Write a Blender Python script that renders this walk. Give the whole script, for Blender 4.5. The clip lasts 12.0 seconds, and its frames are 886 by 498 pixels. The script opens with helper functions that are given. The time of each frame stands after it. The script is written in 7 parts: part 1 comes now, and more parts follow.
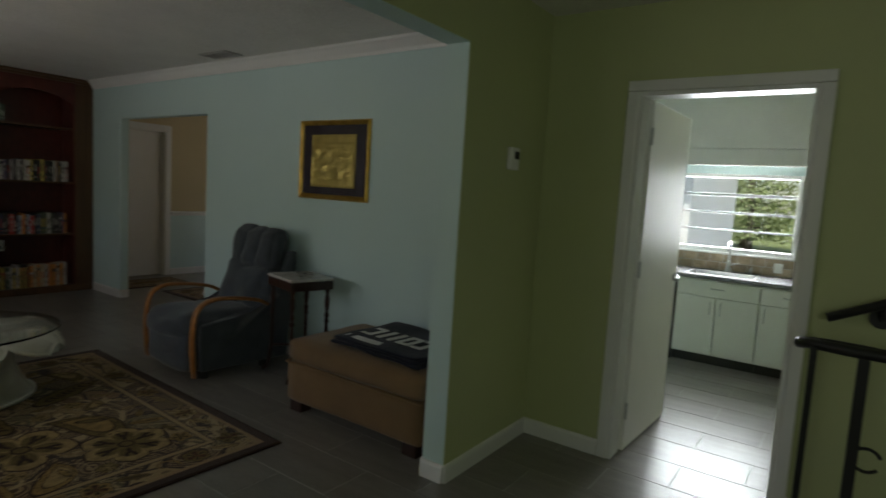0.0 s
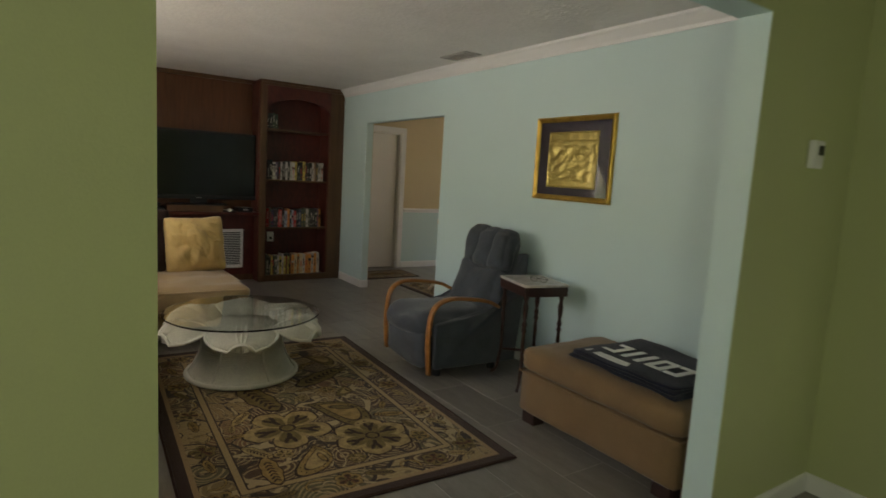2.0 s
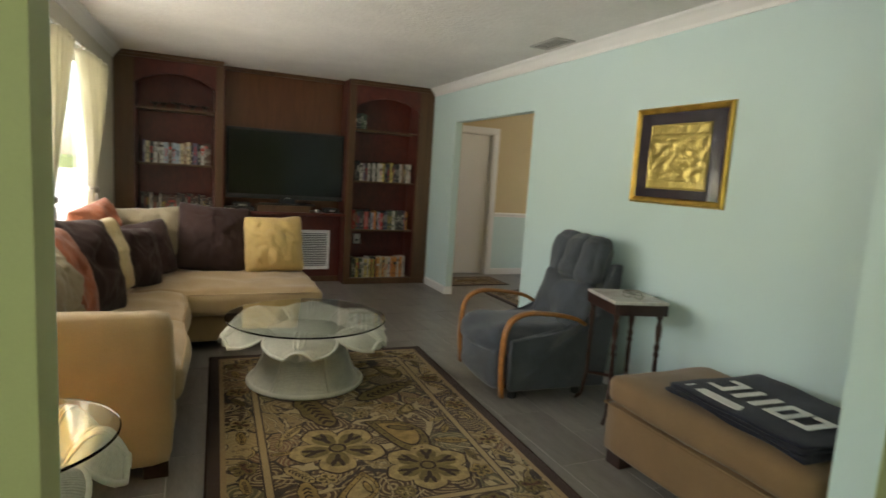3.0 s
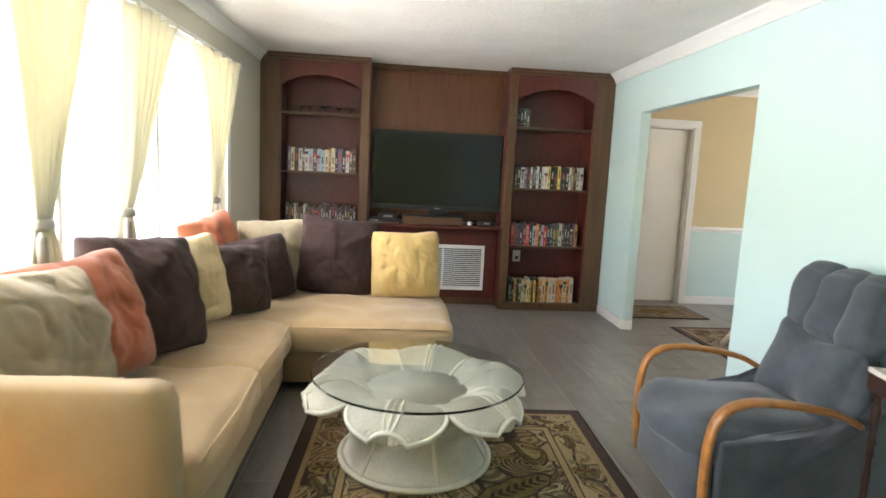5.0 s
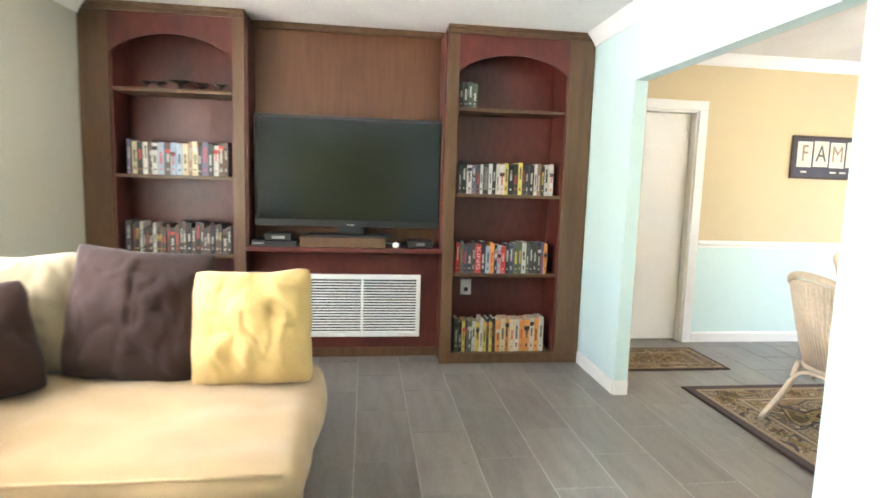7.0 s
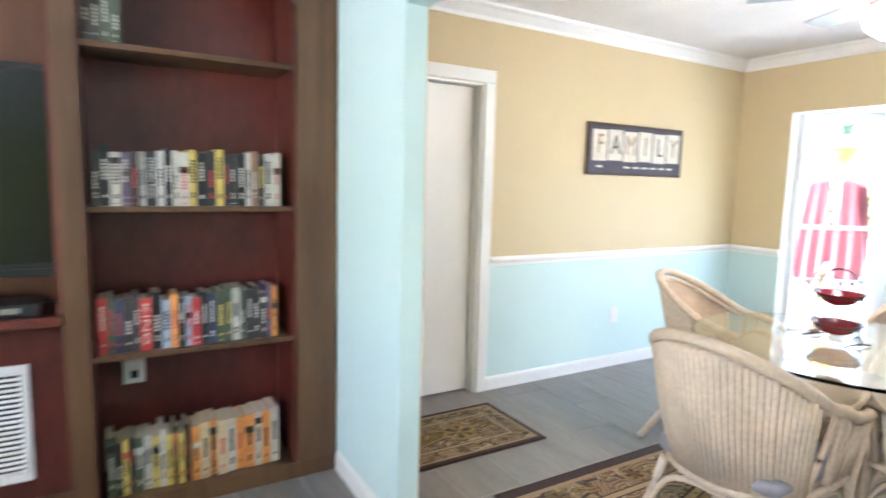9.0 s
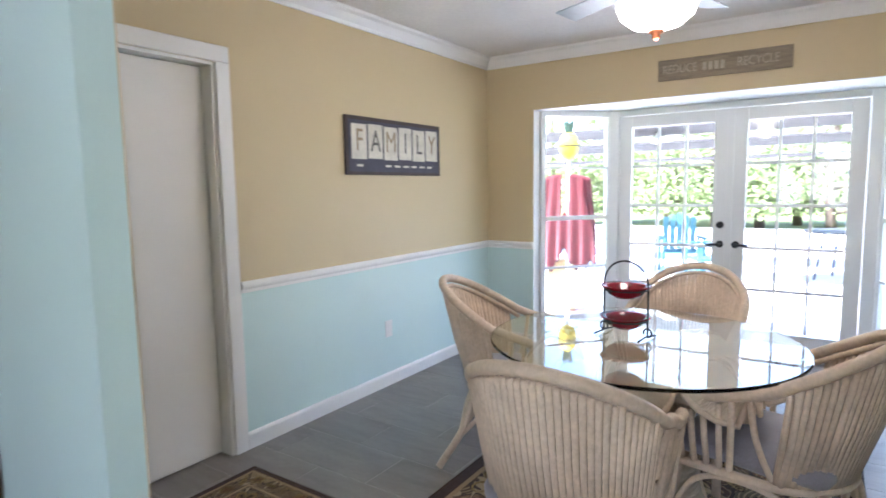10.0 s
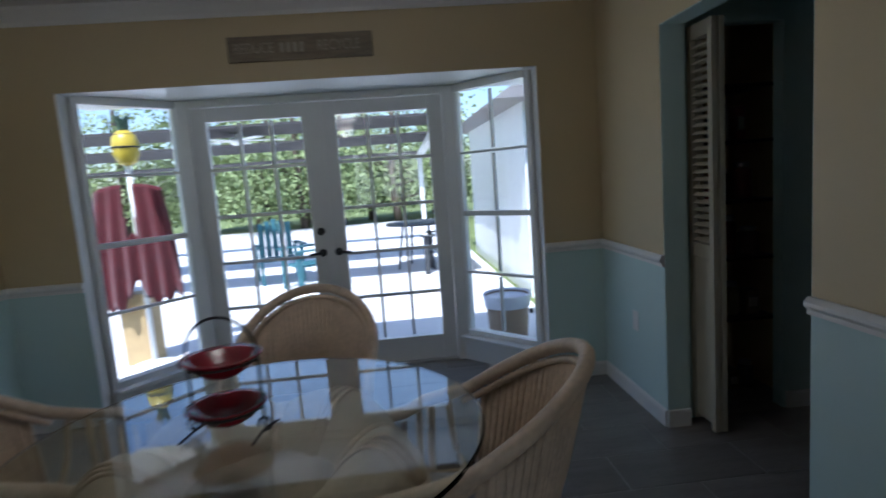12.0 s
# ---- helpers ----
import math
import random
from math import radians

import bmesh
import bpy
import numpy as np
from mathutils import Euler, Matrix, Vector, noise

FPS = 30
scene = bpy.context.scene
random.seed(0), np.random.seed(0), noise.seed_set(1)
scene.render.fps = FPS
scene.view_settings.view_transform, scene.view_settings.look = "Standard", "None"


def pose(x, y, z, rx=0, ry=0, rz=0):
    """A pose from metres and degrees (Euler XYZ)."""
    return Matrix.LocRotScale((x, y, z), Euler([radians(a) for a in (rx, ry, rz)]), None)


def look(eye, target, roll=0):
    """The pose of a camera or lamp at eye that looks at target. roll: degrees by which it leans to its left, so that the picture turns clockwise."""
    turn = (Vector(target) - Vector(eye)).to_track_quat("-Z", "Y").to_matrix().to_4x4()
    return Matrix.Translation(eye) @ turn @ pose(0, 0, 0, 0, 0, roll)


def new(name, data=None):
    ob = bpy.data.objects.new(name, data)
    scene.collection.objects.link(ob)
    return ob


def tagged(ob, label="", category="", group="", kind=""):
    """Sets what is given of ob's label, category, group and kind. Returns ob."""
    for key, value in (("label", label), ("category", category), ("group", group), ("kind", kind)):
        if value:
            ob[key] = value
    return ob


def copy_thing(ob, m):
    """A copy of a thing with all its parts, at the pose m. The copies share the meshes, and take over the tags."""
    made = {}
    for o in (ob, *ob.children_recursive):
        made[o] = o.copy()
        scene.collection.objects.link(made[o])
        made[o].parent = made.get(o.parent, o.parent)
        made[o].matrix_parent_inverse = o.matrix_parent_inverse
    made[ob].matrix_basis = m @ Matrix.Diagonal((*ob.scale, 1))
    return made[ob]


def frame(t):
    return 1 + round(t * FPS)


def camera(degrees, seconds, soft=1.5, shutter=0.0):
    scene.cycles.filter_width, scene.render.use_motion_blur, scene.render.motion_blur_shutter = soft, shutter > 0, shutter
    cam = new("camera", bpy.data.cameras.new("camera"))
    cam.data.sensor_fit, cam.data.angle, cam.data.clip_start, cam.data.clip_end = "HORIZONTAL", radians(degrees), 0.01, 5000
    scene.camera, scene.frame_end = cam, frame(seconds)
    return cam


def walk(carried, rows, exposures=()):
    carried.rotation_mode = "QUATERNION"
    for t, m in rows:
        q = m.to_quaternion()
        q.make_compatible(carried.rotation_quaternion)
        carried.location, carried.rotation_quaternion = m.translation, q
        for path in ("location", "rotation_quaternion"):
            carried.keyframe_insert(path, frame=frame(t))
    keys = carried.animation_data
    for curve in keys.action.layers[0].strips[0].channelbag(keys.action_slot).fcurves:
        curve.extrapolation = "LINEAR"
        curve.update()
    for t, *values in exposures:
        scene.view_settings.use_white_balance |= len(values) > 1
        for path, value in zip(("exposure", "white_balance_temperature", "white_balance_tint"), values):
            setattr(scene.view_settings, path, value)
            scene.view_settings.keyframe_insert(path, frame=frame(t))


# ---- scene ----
cam = camera(75.5, 12.0, soft=1.6, shutter=0.5)
PATH = [
    (0, (-0.154, 0.622, 1.405), (-1.3, 2.249, 1.206), 3.5),
    (0.5, (-0.178, 0.572, 1.447), (-1.507, 2.049, 1.217), 3.5),
    (1, (-0.216, 0.568, 1.449), (-1.682, 1.907, 1.211), 3.7),
    (1.5, (-0.282, 0.583, 1.45), (-1.843, 1.809, 1.199), 3.4),
    (2, (-0.469, 0.647, 1.42), (-2.108, 1.765, 1.166), 3.4),
    (2.5, (-0.629, 0.774, 1.401), (-2.333, 1.791, 1.149), 3.1),
    (3, (-0.718, 0.991, 1.384), (-2.53, 1.798, 1.128), 3.7),
    (3.5, (-0.86, 1.208, 1.426), (-2.777, 1.709, 1.147), 2.9),
    (5.5, (-2.107, 1.714, 1.351), (-4.081, 1.898, 1.089), 2.8),
    (6, (-2.523, 1.996, 1.35), (-4.498, 2.168, 1.087), 2.7),
    (6.5, (-2.923, 2.062, 1.323), (-4.898, 2.261, 1.077), 2.2),
    (8.5, (-4.567, 2.593, 1.384), (-6.409, 3.334, 1.142), 2.0),
    (9, (-4.907, 2.811, 1.383), (-6.613, 3.828, 1.148), 1.5),
    (9.5, (-5.176, 2.981, 1.373), (-6.573, 4.397, 1.16), 0.2),
    (10, (-5.41, 3.139, 1.37), (-6.529, 4.783, 1.157), -0.9),
    (10.5, (-5.6, 3.252, 1.376), (-6.501, 5.025, 1.163), -1.5),
    (11, (-5.797, 3.379, 1.37), (-6.246, 5.315, 1.145), -2.6),
    (11.5, (-5.748, 3.655, 1.374), (-5.843, 5.638, 1.134), -3.6),
    (12, (-5.632, 4.013, 1.376), (-5.465, 5.99, 1.121), -4.2),
]
EXPOSURES = [(0.0, 0.05, 6850, 13), (0.5, 0.3, 6800, 13), (1.0, 0.5, 7500, 13), (1.5, 0.92, 7700, 17), (2.0, 1.32, 7600, 17), (2.5, 1.77, 7300, 15), (3.0, 2.08, 7350, 14), (3.5, 2.35, 7200, 15), (5.5, 3.6, 6500, 16), (6.5, 4.0, 6500, 15),
             (8.5, 4.8, 5900, 16), (9.0, 4.05, 5800, 18), (9.5, 3.7, 5800, 20), (10.0, 3.1, 5700, 21), (10.5, 2.85, 5600, 21), (11.0, 2.4, 5500, 19), (11.5, 1.7, 5500, 21), (12.0, 0.7, 5350, 16)]
walk(cam, [(t, look(eye, target, roll)) for t, eye, target, roll in PATH], EXPOSURES)

# ---- light ----
world = bpy.data.worlds.new("sky")
scene.world = world
world.use_nodes = True
wn = world.node_tree
sky = wn.nodes.new("ShaderNodeTexSky")
sky.sky_type, sky.sun_disc = "NISHITA", False
sky.sun_elevation, sky.sun_rotation = radians(58), radians(200)
wn.nodes["Background"].inputs["Strength"].default_value = 0.15
wn.links.new(sky.outputs[0], wn.nodes["Background"].inputs["Color"])


def lamp(name, kind, m, energy, color=(1, 1, 1), **more):
    d = bpy.data.lights.new(name, kind)
    d.energy, d.color = energy, color
    if "size" in more:
        d.shape, d.size, d.size_y = "RECTANGLE", more["size"], more["size_y"]
    if "radius" in more:
        d.shadow_soft_size = more["radius"]
    if "angle" in more:
        d.angle = radians(more["angle"])
    ob = new(name, d)
    ob.matrix_world = m
    return ob


lamp("sun", "SUN", look((0, 0, 10), (0.35, 0.85, 8.5)), 5.0, (1, 0.95, 0.88), angle=0.5)
lamp("living_window_daylight", "AREA", look((-4.80, -0.10, 1.5), (-4.70, 2, 1.2)), 15.5, (1, 0.98, 0.93), size=3.1, size_y=1.3)
lamp("bay_daylight", "AREA", look((-6.08, 8.55, 1.1), (-6.08, 5, 0.9)), 2.5, (0.78, 0.93, 1), size=2.6, size_y=1.8)
# unseen fill lamp added to brighten the foyer; its source is invented
lamp("foyer_fill_light", "AREA", look((1.4, -1.45, 1.5), (0.4, 2, 1.0)), 15.5, (0.86, 1, 0.90), size=1.2, size_y=1.1)
lamp("kitchen_window_daylight", "AREA", look((-1.06, 6.95, 1.38), (-1.06, 4, 0.5)), 80, (0.86, 0.95, 1), size=1.05, size_y=0.8)

# ---- materials ----


def shade(name, color, rough=0.6, var=0.12, scale=3.0, fine=60.0, bump=0.1, metal=0.0, second=None, stretch=(1, 1, 1), spec=0.5, rnd=0.0, sheen=0.0, space="pos", coat=0.0):
    """A surface with two scales of variation, fine relief, and a random shift from piece to piece."""
    m = bpy.data.materials.new(name)
    m.use_nodes = True
    t = m.node_tree
    b = t.nodes["Principled BSDF"]
    if space == "pos":
        src = t.nodes.new("ShaderNodeNewGeometry").outputs["Position"]
    else:
        src = t.nodes.new("ShaderNodeTexCoord").outputs["Object"]
    mp = t.nodes.new("ShaderNodeMapping")
    mp.inputs["Scale"].default_value = stretch
    t.links.new(src, mp.inputs["Vector"])
    info = t.nodes.new("ShaderNodeObjectInfo")
    mul = t.nodes.new("ShaderNodeMath")
    mul.operation = "MULTIPLY"
    mul.inputs[1].default_value = 37.0 if rnd else 0.0
    t.links.new(info.outputs["Random"], mul.inputs[0])
    t.links.new(mul.outputs[0], mp.inputs["Location"])
    n1, n2 = t.nodes.new("ShaderNodeTexNoise"), t.nodes.new("ShaderNodeTexNoise")
    for n, sc, de in ((n1, scale, 4), (n2, fine, 3)):
        n.inputs["Scale"].default_value, n.inputs["Detail"].default_value = sc, de
        t.links.new(mp.outputs[0], n.inputs["Vector"])
    mixf = t.nodes.new("ShaderNodeMath")
    mixf.operation = "MULTIPLY_ADD"
    mixf.inputs[1].default_value = 0.4
    t.links.new(n2.outputs["Fac"], mixf.inputs[0])
    m6 = t.nodes.new("ShaderNodeMath")
    m6.operation = "MULTIPLY"
    m6.inputs[1].default_value = 0.6
    t.links.new(n1.outputs["Fac"], m6.inputs[0])
    t.links.new(m6.outputs[0], mixf.inputs[2])
    ramp = t.nodes.new("ShaderNodeValToRGB")
    a = second or tuple(c * (1 - var) for c in color)
    z = color if second else tuple(min(1, c * (1 + var)) for c in color)
    ramp.color_ramp.elements[0].position, ramp.color_ramp.elements[1].position = 0.36, 0.64
    ramp.color_ramp.elements[0].color, ramp.color_ramp.elements[1].color = (*a, 1), (*z, 1)
    t.links.new(mixf.outputs[0], ramp.inputs[0])
    out = ramp.outputs[0]
    if rnd:
        hs = t.nodes.new("ShaderNodeHueSaturation")
        mr = t.nodes.new("ShaderNodeMapRange")
        mr.inputs["To Min"].default_value, mr.inputs["To Max"].default_value = 1 - rnd, 1 + rnd
        t.links.new(info.outputs["Random"], mr.inputs["Value"])
        t.links.new(mr.outputs[0], hs.inputs["Value"])
        t.links.new(out, hs.inputs["Color"])
        out = hs.outputs[0]
    t.links.new(out, b.inputs["Base Color"])
    b.inputs["Roughness"].default_value, b.inputs["Metallic"].default_value = rough, metal
    b.inputs["Specular IOR Level"].default_value = spec
    b.inputs["Sheen Weight"].default_value = sheen
    b.inputs["Coat Weight"].default_value = coat
    if bump:
        bp = t.nodes.new("ShaderNodeBump")
        bp.inputs["Strength"].default_value, bp.inputs["Distance"].default_value = bump, 0.01
        t.links.new(n2.outputs["Fac"], bp.inputs["Height"])
        t.links.new(bp.outputs[0], b.inputs["Normal"])
    return m


def glow(name, color, strength):
    m = bpy.data.materials.new(name)
    m.use_nodes = True
    b = m.node_tree.nodes["Principled BSDF"]
    b.inputs["Base Color"].default_value = (*color, 1)
    b.inputs["Emission Color"].default_value = (*color, 1)
    b.inputs["Emission Strength"].default_value = strength
    return m


def thin_glass(name):
    """A thin window pane: light goes straight through, with a mirror-like gloss that grows at a slant."""
    m = bpy.data.materials.new(name)
    m.use_nodes = True
    t = m.node_tree
    t.nodes.remove(t.nodes["Principled BSDF"])
    a, g, f, x, p, q = (t.nodes.new(k) for k in ("ShaderNodeBsdfTransparent", "ShaderNodeBsdfGlossy", "ShaderNodeLayerWeight", "ShaderNodeMixShader", "ShaderNodeMath", "ShaderNodeMath"))
    p.operation, q.operation = "POWER", "MULTIPLY_ADD"
    p.inputs[1].default_value, q.inputs[1].default_value, q.inputs[2].default_value = 5.0, 0.9, 0.035
    t.links.new(f.outputs["Facing"], p.inputs[0])
    t.links.new(p.outputs[0], q.inputs[0])
    g.inputs["Roughness"].default_value = 0.0
    a.inputs["Color"].default_value = (0.95, 0.97, 0.97, 1)
    t.links.new(q.outputs[0], x.inputs[0])
    t.links.new(a.outputs[0], x.inputs[1])
    t.links.new(g.outputs[0], x.inputs[2])
    t.links.new(x.outputs[0], t.nodes["Material Output"].inputs["Surface"])
    return m


def clear_glass(name, tint=(0.97, 1, 0.99), thin=True):
    m = bpy.data.materials.new(name)
    m.use_nodes = True
    b = m.node_tree.nodes["Principled BSDF"]
    b.inputs["Base Color"].default_value = (*tint, 1)
    b.inputs["Transmission Weight"].default_value = 1
    b.inputs["Roughness"].default_value = 0.0
    b.inputs["IOR"].default_value = 1.45
    return m


BLUE = shade("pale_aqua_wall_paint", (0.58, 0.74, 0.72), 0.55, 0.02, 1.2, 180, 0.06)
GREEN = shade("sage_green_wall_paint", (0.49, 0.53, 0.28), 0.55, 0.03, 1.2, 180, 0.06)
TAN = shade("tan_wall_paint", (0.60, 0.49, 0.29), 0.55, 0.02, 1.2, 180, 0.06)
GREIGE = shade("warm_grey_wall_paint", (0.58, 0.55, 0.45), 0.55, 0.02, 1.2, 180, 0.06)
WHITE = shade("white_trim_paint", (0.80, 0.80, 0.78), 0.35, 0.02, 4, 120, 0.03)
DOORW = shade("white_door_paint", (0.80, 0.79, 0.76), 0.4, 0.02, 3, 90, 0.04)
CEILM = shade("textured_white_ceiling", (0.78, 0.76, 0.73), 0.9, 0.05, 2.5, 35, 0.5)
GROUT = shade("pale_grout", (0.42, 0.41, 0.38), 0.9, 0.1, 4, 90, 0.2)
TILE = shade("grey_wood_look_tile", (0.25, 0.23, 0.208), 0.30, 0.2, 3.0, 26, 0.05, second=(0.175, 0.162, 0.15), stretch=(1, 5, 1), rnd=0.10)
CHERRY = shade("red_stained_plywood", (0.13, 0.024, 0.016), 0.36, 0.25, 2.0, 14, 0.05, second=(0.065, 0.014, 0.011), stretch=(1, 2, 1))
PANEL = shade("brown_stained_plywood", (0.155, 0.062, 0.024), 0.38, 0.3, 1.6, 10, 0.04, second=(0.095, 0.034, 0.014), stretch=(1, 3.0, 0.35))
WALNUT = shade("dark_walnut_trim", (0.135, 0.070, 0.031), 0.42, 0.3, 3, 20, 0.08, second=(0.075, 0.037, 0.017), stretch=(2, 6, 0.5))
BEIGE = shade("beige_microsuede", (0.37, 0.258, 0.136), 0.85, 0.1, 5, 220, 0.15, sheen=0.2)
TANSUEDE = shade("tan_microsuede", (0.20, 0.118, 0.052), 0.85, 0.12, 5, 220, 0.15, sheen=0.15)
SLATE = shade("slate_blue_microsuede", (0.044, 0.053, 0.064), 0.8, 0.35, 9, 200, 0.3, sheen=0.25)
BROWNP = shade("dark_brown_cord_fabric", (0.034, 0.014, 0.011), 0.95, 0.15, 5, 160, 0.3, sheen=0.05)
RUSTP = shade("rust_orange_fabric", (0.30, 0.085, 0.035), 0.9, 0.12, 5, 160, 0.3, sheen=0.2)
CREAMP = shade("cream_fabric", (0.46, 0.355, 0.19), 0.9, 0.1, 5, 160, 0.3, sheen=0.2)
TAUPEP = shade("taupe_fabric", (0.28, 0.225, 0.145), 0.9, 0.1, 5, 160, 0.3, sheen=0.2)
GOLDP = shade("golden_yellow_fabric", (0.56, 0.385, 0.14), 0.9, 0.12, 6, 160, 0.3, sheen=0.2)
RATTAN = shade("whitewashed_rattan", (0.58, 0.465, 0.34), 0.5, 0.16, 9, 60, 0.12)
RATTANW = shade("white_painted_rattan", (0.70, 0.69, 0.60), 0.45, 0.08, 9, 60, 0.12)
OAK = shade("honey_oak", (0.33, 0.135, 0.035), 0.35, 0.25, 6, 40, 0.05, stretch=(1, 4, 4))
DARKW = shade("dark_turned_wood", (0.035, 0.014, 0.010), 0.3, 0.3, 6, 40, 0.05)
MARBLE = shade("white_veined_marble", (0.66, 0.62, 0.57), 0.2, 0.12, 9, 40, 0.0, second=(0.45, 0.40, 0.37))
BLACK = shade("black_plastic", (0.012, 0.012, 0.013), 0.4, 0.1, 5, 80, 0.02)
SCREEN = shade("black_glass_screen", (0.006, 0.006, 0.006), 0.16, 0.05, 2, 20, 0.0)
IRON = shade("black_wrought_iron", (0.012, 0.012, 0.012), 0.45, 0.2, 12, 90, 0.15)
GOLD = shade("antique_gold_leaf", (0.55, 0.34, 0.07), 0.35, 0.25, 14, 90, 0.2, metal=0.8)
MAT = shade("dark_plum_mat_board", (0.030, 0.016, 0.032), 0.5, 0.1, 6, 90, 0.03, coat=0.6)
STEEL = shade("brushed_steel", (0.5, 0.5, 0.5), 0.3, 0.1, 8, 90, 0.03, metal=1.0)
GLASS = thin_glass("clear_window_glass")
TGLASS = clear_glass("green_edged_table_glass", (0.95, 1.0, 0.98))

# ---- building blocks ----


def link(name, bm, material, parent=None, label="", smooth=False):
    me = bpy.data.meshes.new(name)
    bmesh.ops.recalc_face_normals(bm, faces=bm.faces)
    bm.to_mesh(me)
    bm.free()
    for m in material if isinstance(material, (list, tuple)) else (material,):
        me.materials.append(m)
    if smooth:
        for p in me.polygons:
            p.use_smooth = True
    ob = new(name, me)
    if parent is not None:
        ob.parent = parent
    if label:
        ob["label"] = label
    return ob


def part(name, bm, material, parent, label="", smooth=False):
    return link(name, bm, material, parent, label, smooth)


def empty(name, m=None, **tags):
    ob = new(name)
    ob.empty_display_size = 0.1
    if m is not None:
        ob.matrix_world = m
    return tagged(ob, **tags)


def box(bm, x0, x1, y0, y1, z0, z1, bevel=0.0, seg=2):
    vs = bmesh.ops.create_cube(bm, size=1)["verts"]
    for v in vs:
        v.co = Vector(((x0 + x1) / 2 + v.co.x * (x1 - x0), (y0 + y1) / 2 + v.co.y * (y1 - y0), (z0 + z1) / 2 + v.co.z * (z1 - z0)))
    if bevel:
        es = list({e for v in vs for e in v.link_edges})
        bmesh.ops.bevel(bm, geom=es, offset=bevel, segments=seg, affect="EDGES", profile=0.5)
    return bm


def cuboid(x0, x1, y0, y1, z0, z1, bevel=0.0, seg=2):
    return box(bmesh.new(), x0, x1, y0, y1, z0, z1, bevel, seg)


def tube(bm, pts, r, seg=8, closed=False):
    """A round bar along a line of points; r is one radius or one a point."""
    pts = [Vector(p) for p in pts]
    n = len(pts)
    rs = r if isinstance(r, (list, tuple)) else [r] * n
    rings = []
    up = Vector((0.13, 0.27, 0.95))
    for i, p in enumerate(pts):
        a = pts[(i - 1) % n] if closed or i else p
        b = pts[(i + 1) % n] if closed or i < n - 1 else p
        d = (b - a).normalized()
        u = d.cross(up)
        u = u.normalized() if u.length > 1e-4 else Vector((1, 0, 0))
        w = d.cross(u)
        rings.append([bm.verts.new(p + rs[i] * (math.cos(k * math.tau / seg) * u + math.sin(k * math.tau / seg) * w)) for k in range(seg)])
    for i in range(n if closed else n - 1):
        a, b = rings[i], rings[(i + 1) % n]
        for k in range(seg):
            bm.faces.new((a[k], a[(k + 1) % seg], b[(k + 1) % seg], b[k]))
    if not closed:
        bm.faces.new(rings[0][::-1])
        bm.faces.new(rings[-1])
    return bm


def lathe(bm, profile, seg=24, cx=0.0, cy=0.0):
    rings = []
    for r, z in profile:
        rings.append([bm.verts.new((cx + r * math.cos(k * math.tau / seg), cy + r * math.sin(k * math.tau / seg), z)) for k in range(seg)])
    for a, b in zip(rings, rings[1:]):
        for k in range(seg):
            bm.faces.new((a[k], a[(k + 1) % seg], b[(k + 1) % seg], b[k]))
    bm.faces.new(rings[0][::-1])
    bm.faces.new(rings[-1])
    return bm


def curve_pts(ctrl, n=24):
    """Points along a smooth line through the control points."""
    c = [Vector(p) for p in ctrl]
    c = [2 * c[0] - c[1]] + c + [2 * c[-1] - c[-2]]
    out = []
    segs = len(c) - 3
    for i in range(n + 1):
        s = min(i / n * segs, segs - 1e-6)
        k = int(s)
        u = s - k
        p0, p1, p2, p3 = c[k:k + 4]
        out.append(0.5 * ((2 * p1) + (p2 - p0) * u + (2 * p0 - 5 * p1 + 4 * p2 - p3) * u * u + (3 * p1 - p0 - 3 * p2 + p3) * u ** 3))
    return out


def cushion(x0, x1, y0, y1, z0, z1, r=0.06, puff=0.02, n=12, wobble=0.004, seed=0):
    """A soft upholstered block: rounded edges, crowned top, slightly uneven."""
    bm = bmesh.new()
    bmesh.ops.create_cube(bm, size=2)
    bmesh.ops.subdivide_edges(bm, edges=bm.edges, cuts=n, use_grid_fill=True)
    c = Vector(((x0 + x1) / 2, (y0 + y1) / 2, (z0 + z1) / 2))
    h = Vector(((x1 - x0) / 2, (y1 - y0) / 2, (z1 - z0) / 2))
    r = min(r, *(h * 0.98))
    for v in bm.verts:
        p = Vector((v.co.x * h.x, v.co.y * h.y, v.co.z * h.z))
        inner = Vector([max(-(h[i] - r), min(h[i] - r, p[i])) for i in range(3)])
        d = p - inner
        if d.length > 1e-6:
            q = inner + d.normalized() * r
        else:
            q = p
        for i in range(3):
            j, k = (i + 1) % 3, (i + 2) % 3
            if abs(abs(v.co[i]) - 1) < 1e-4:
                q[i] += math.copysign(puff * (1 - v.co[j] ** 2) * (1 - v.co[k] ** 2), v.co[i])
        w = noise.noise_vector((q + c) * 5 + Vector((seed, 0, 0))) * wobble * 2
        v.co = c + q + w
    return bm


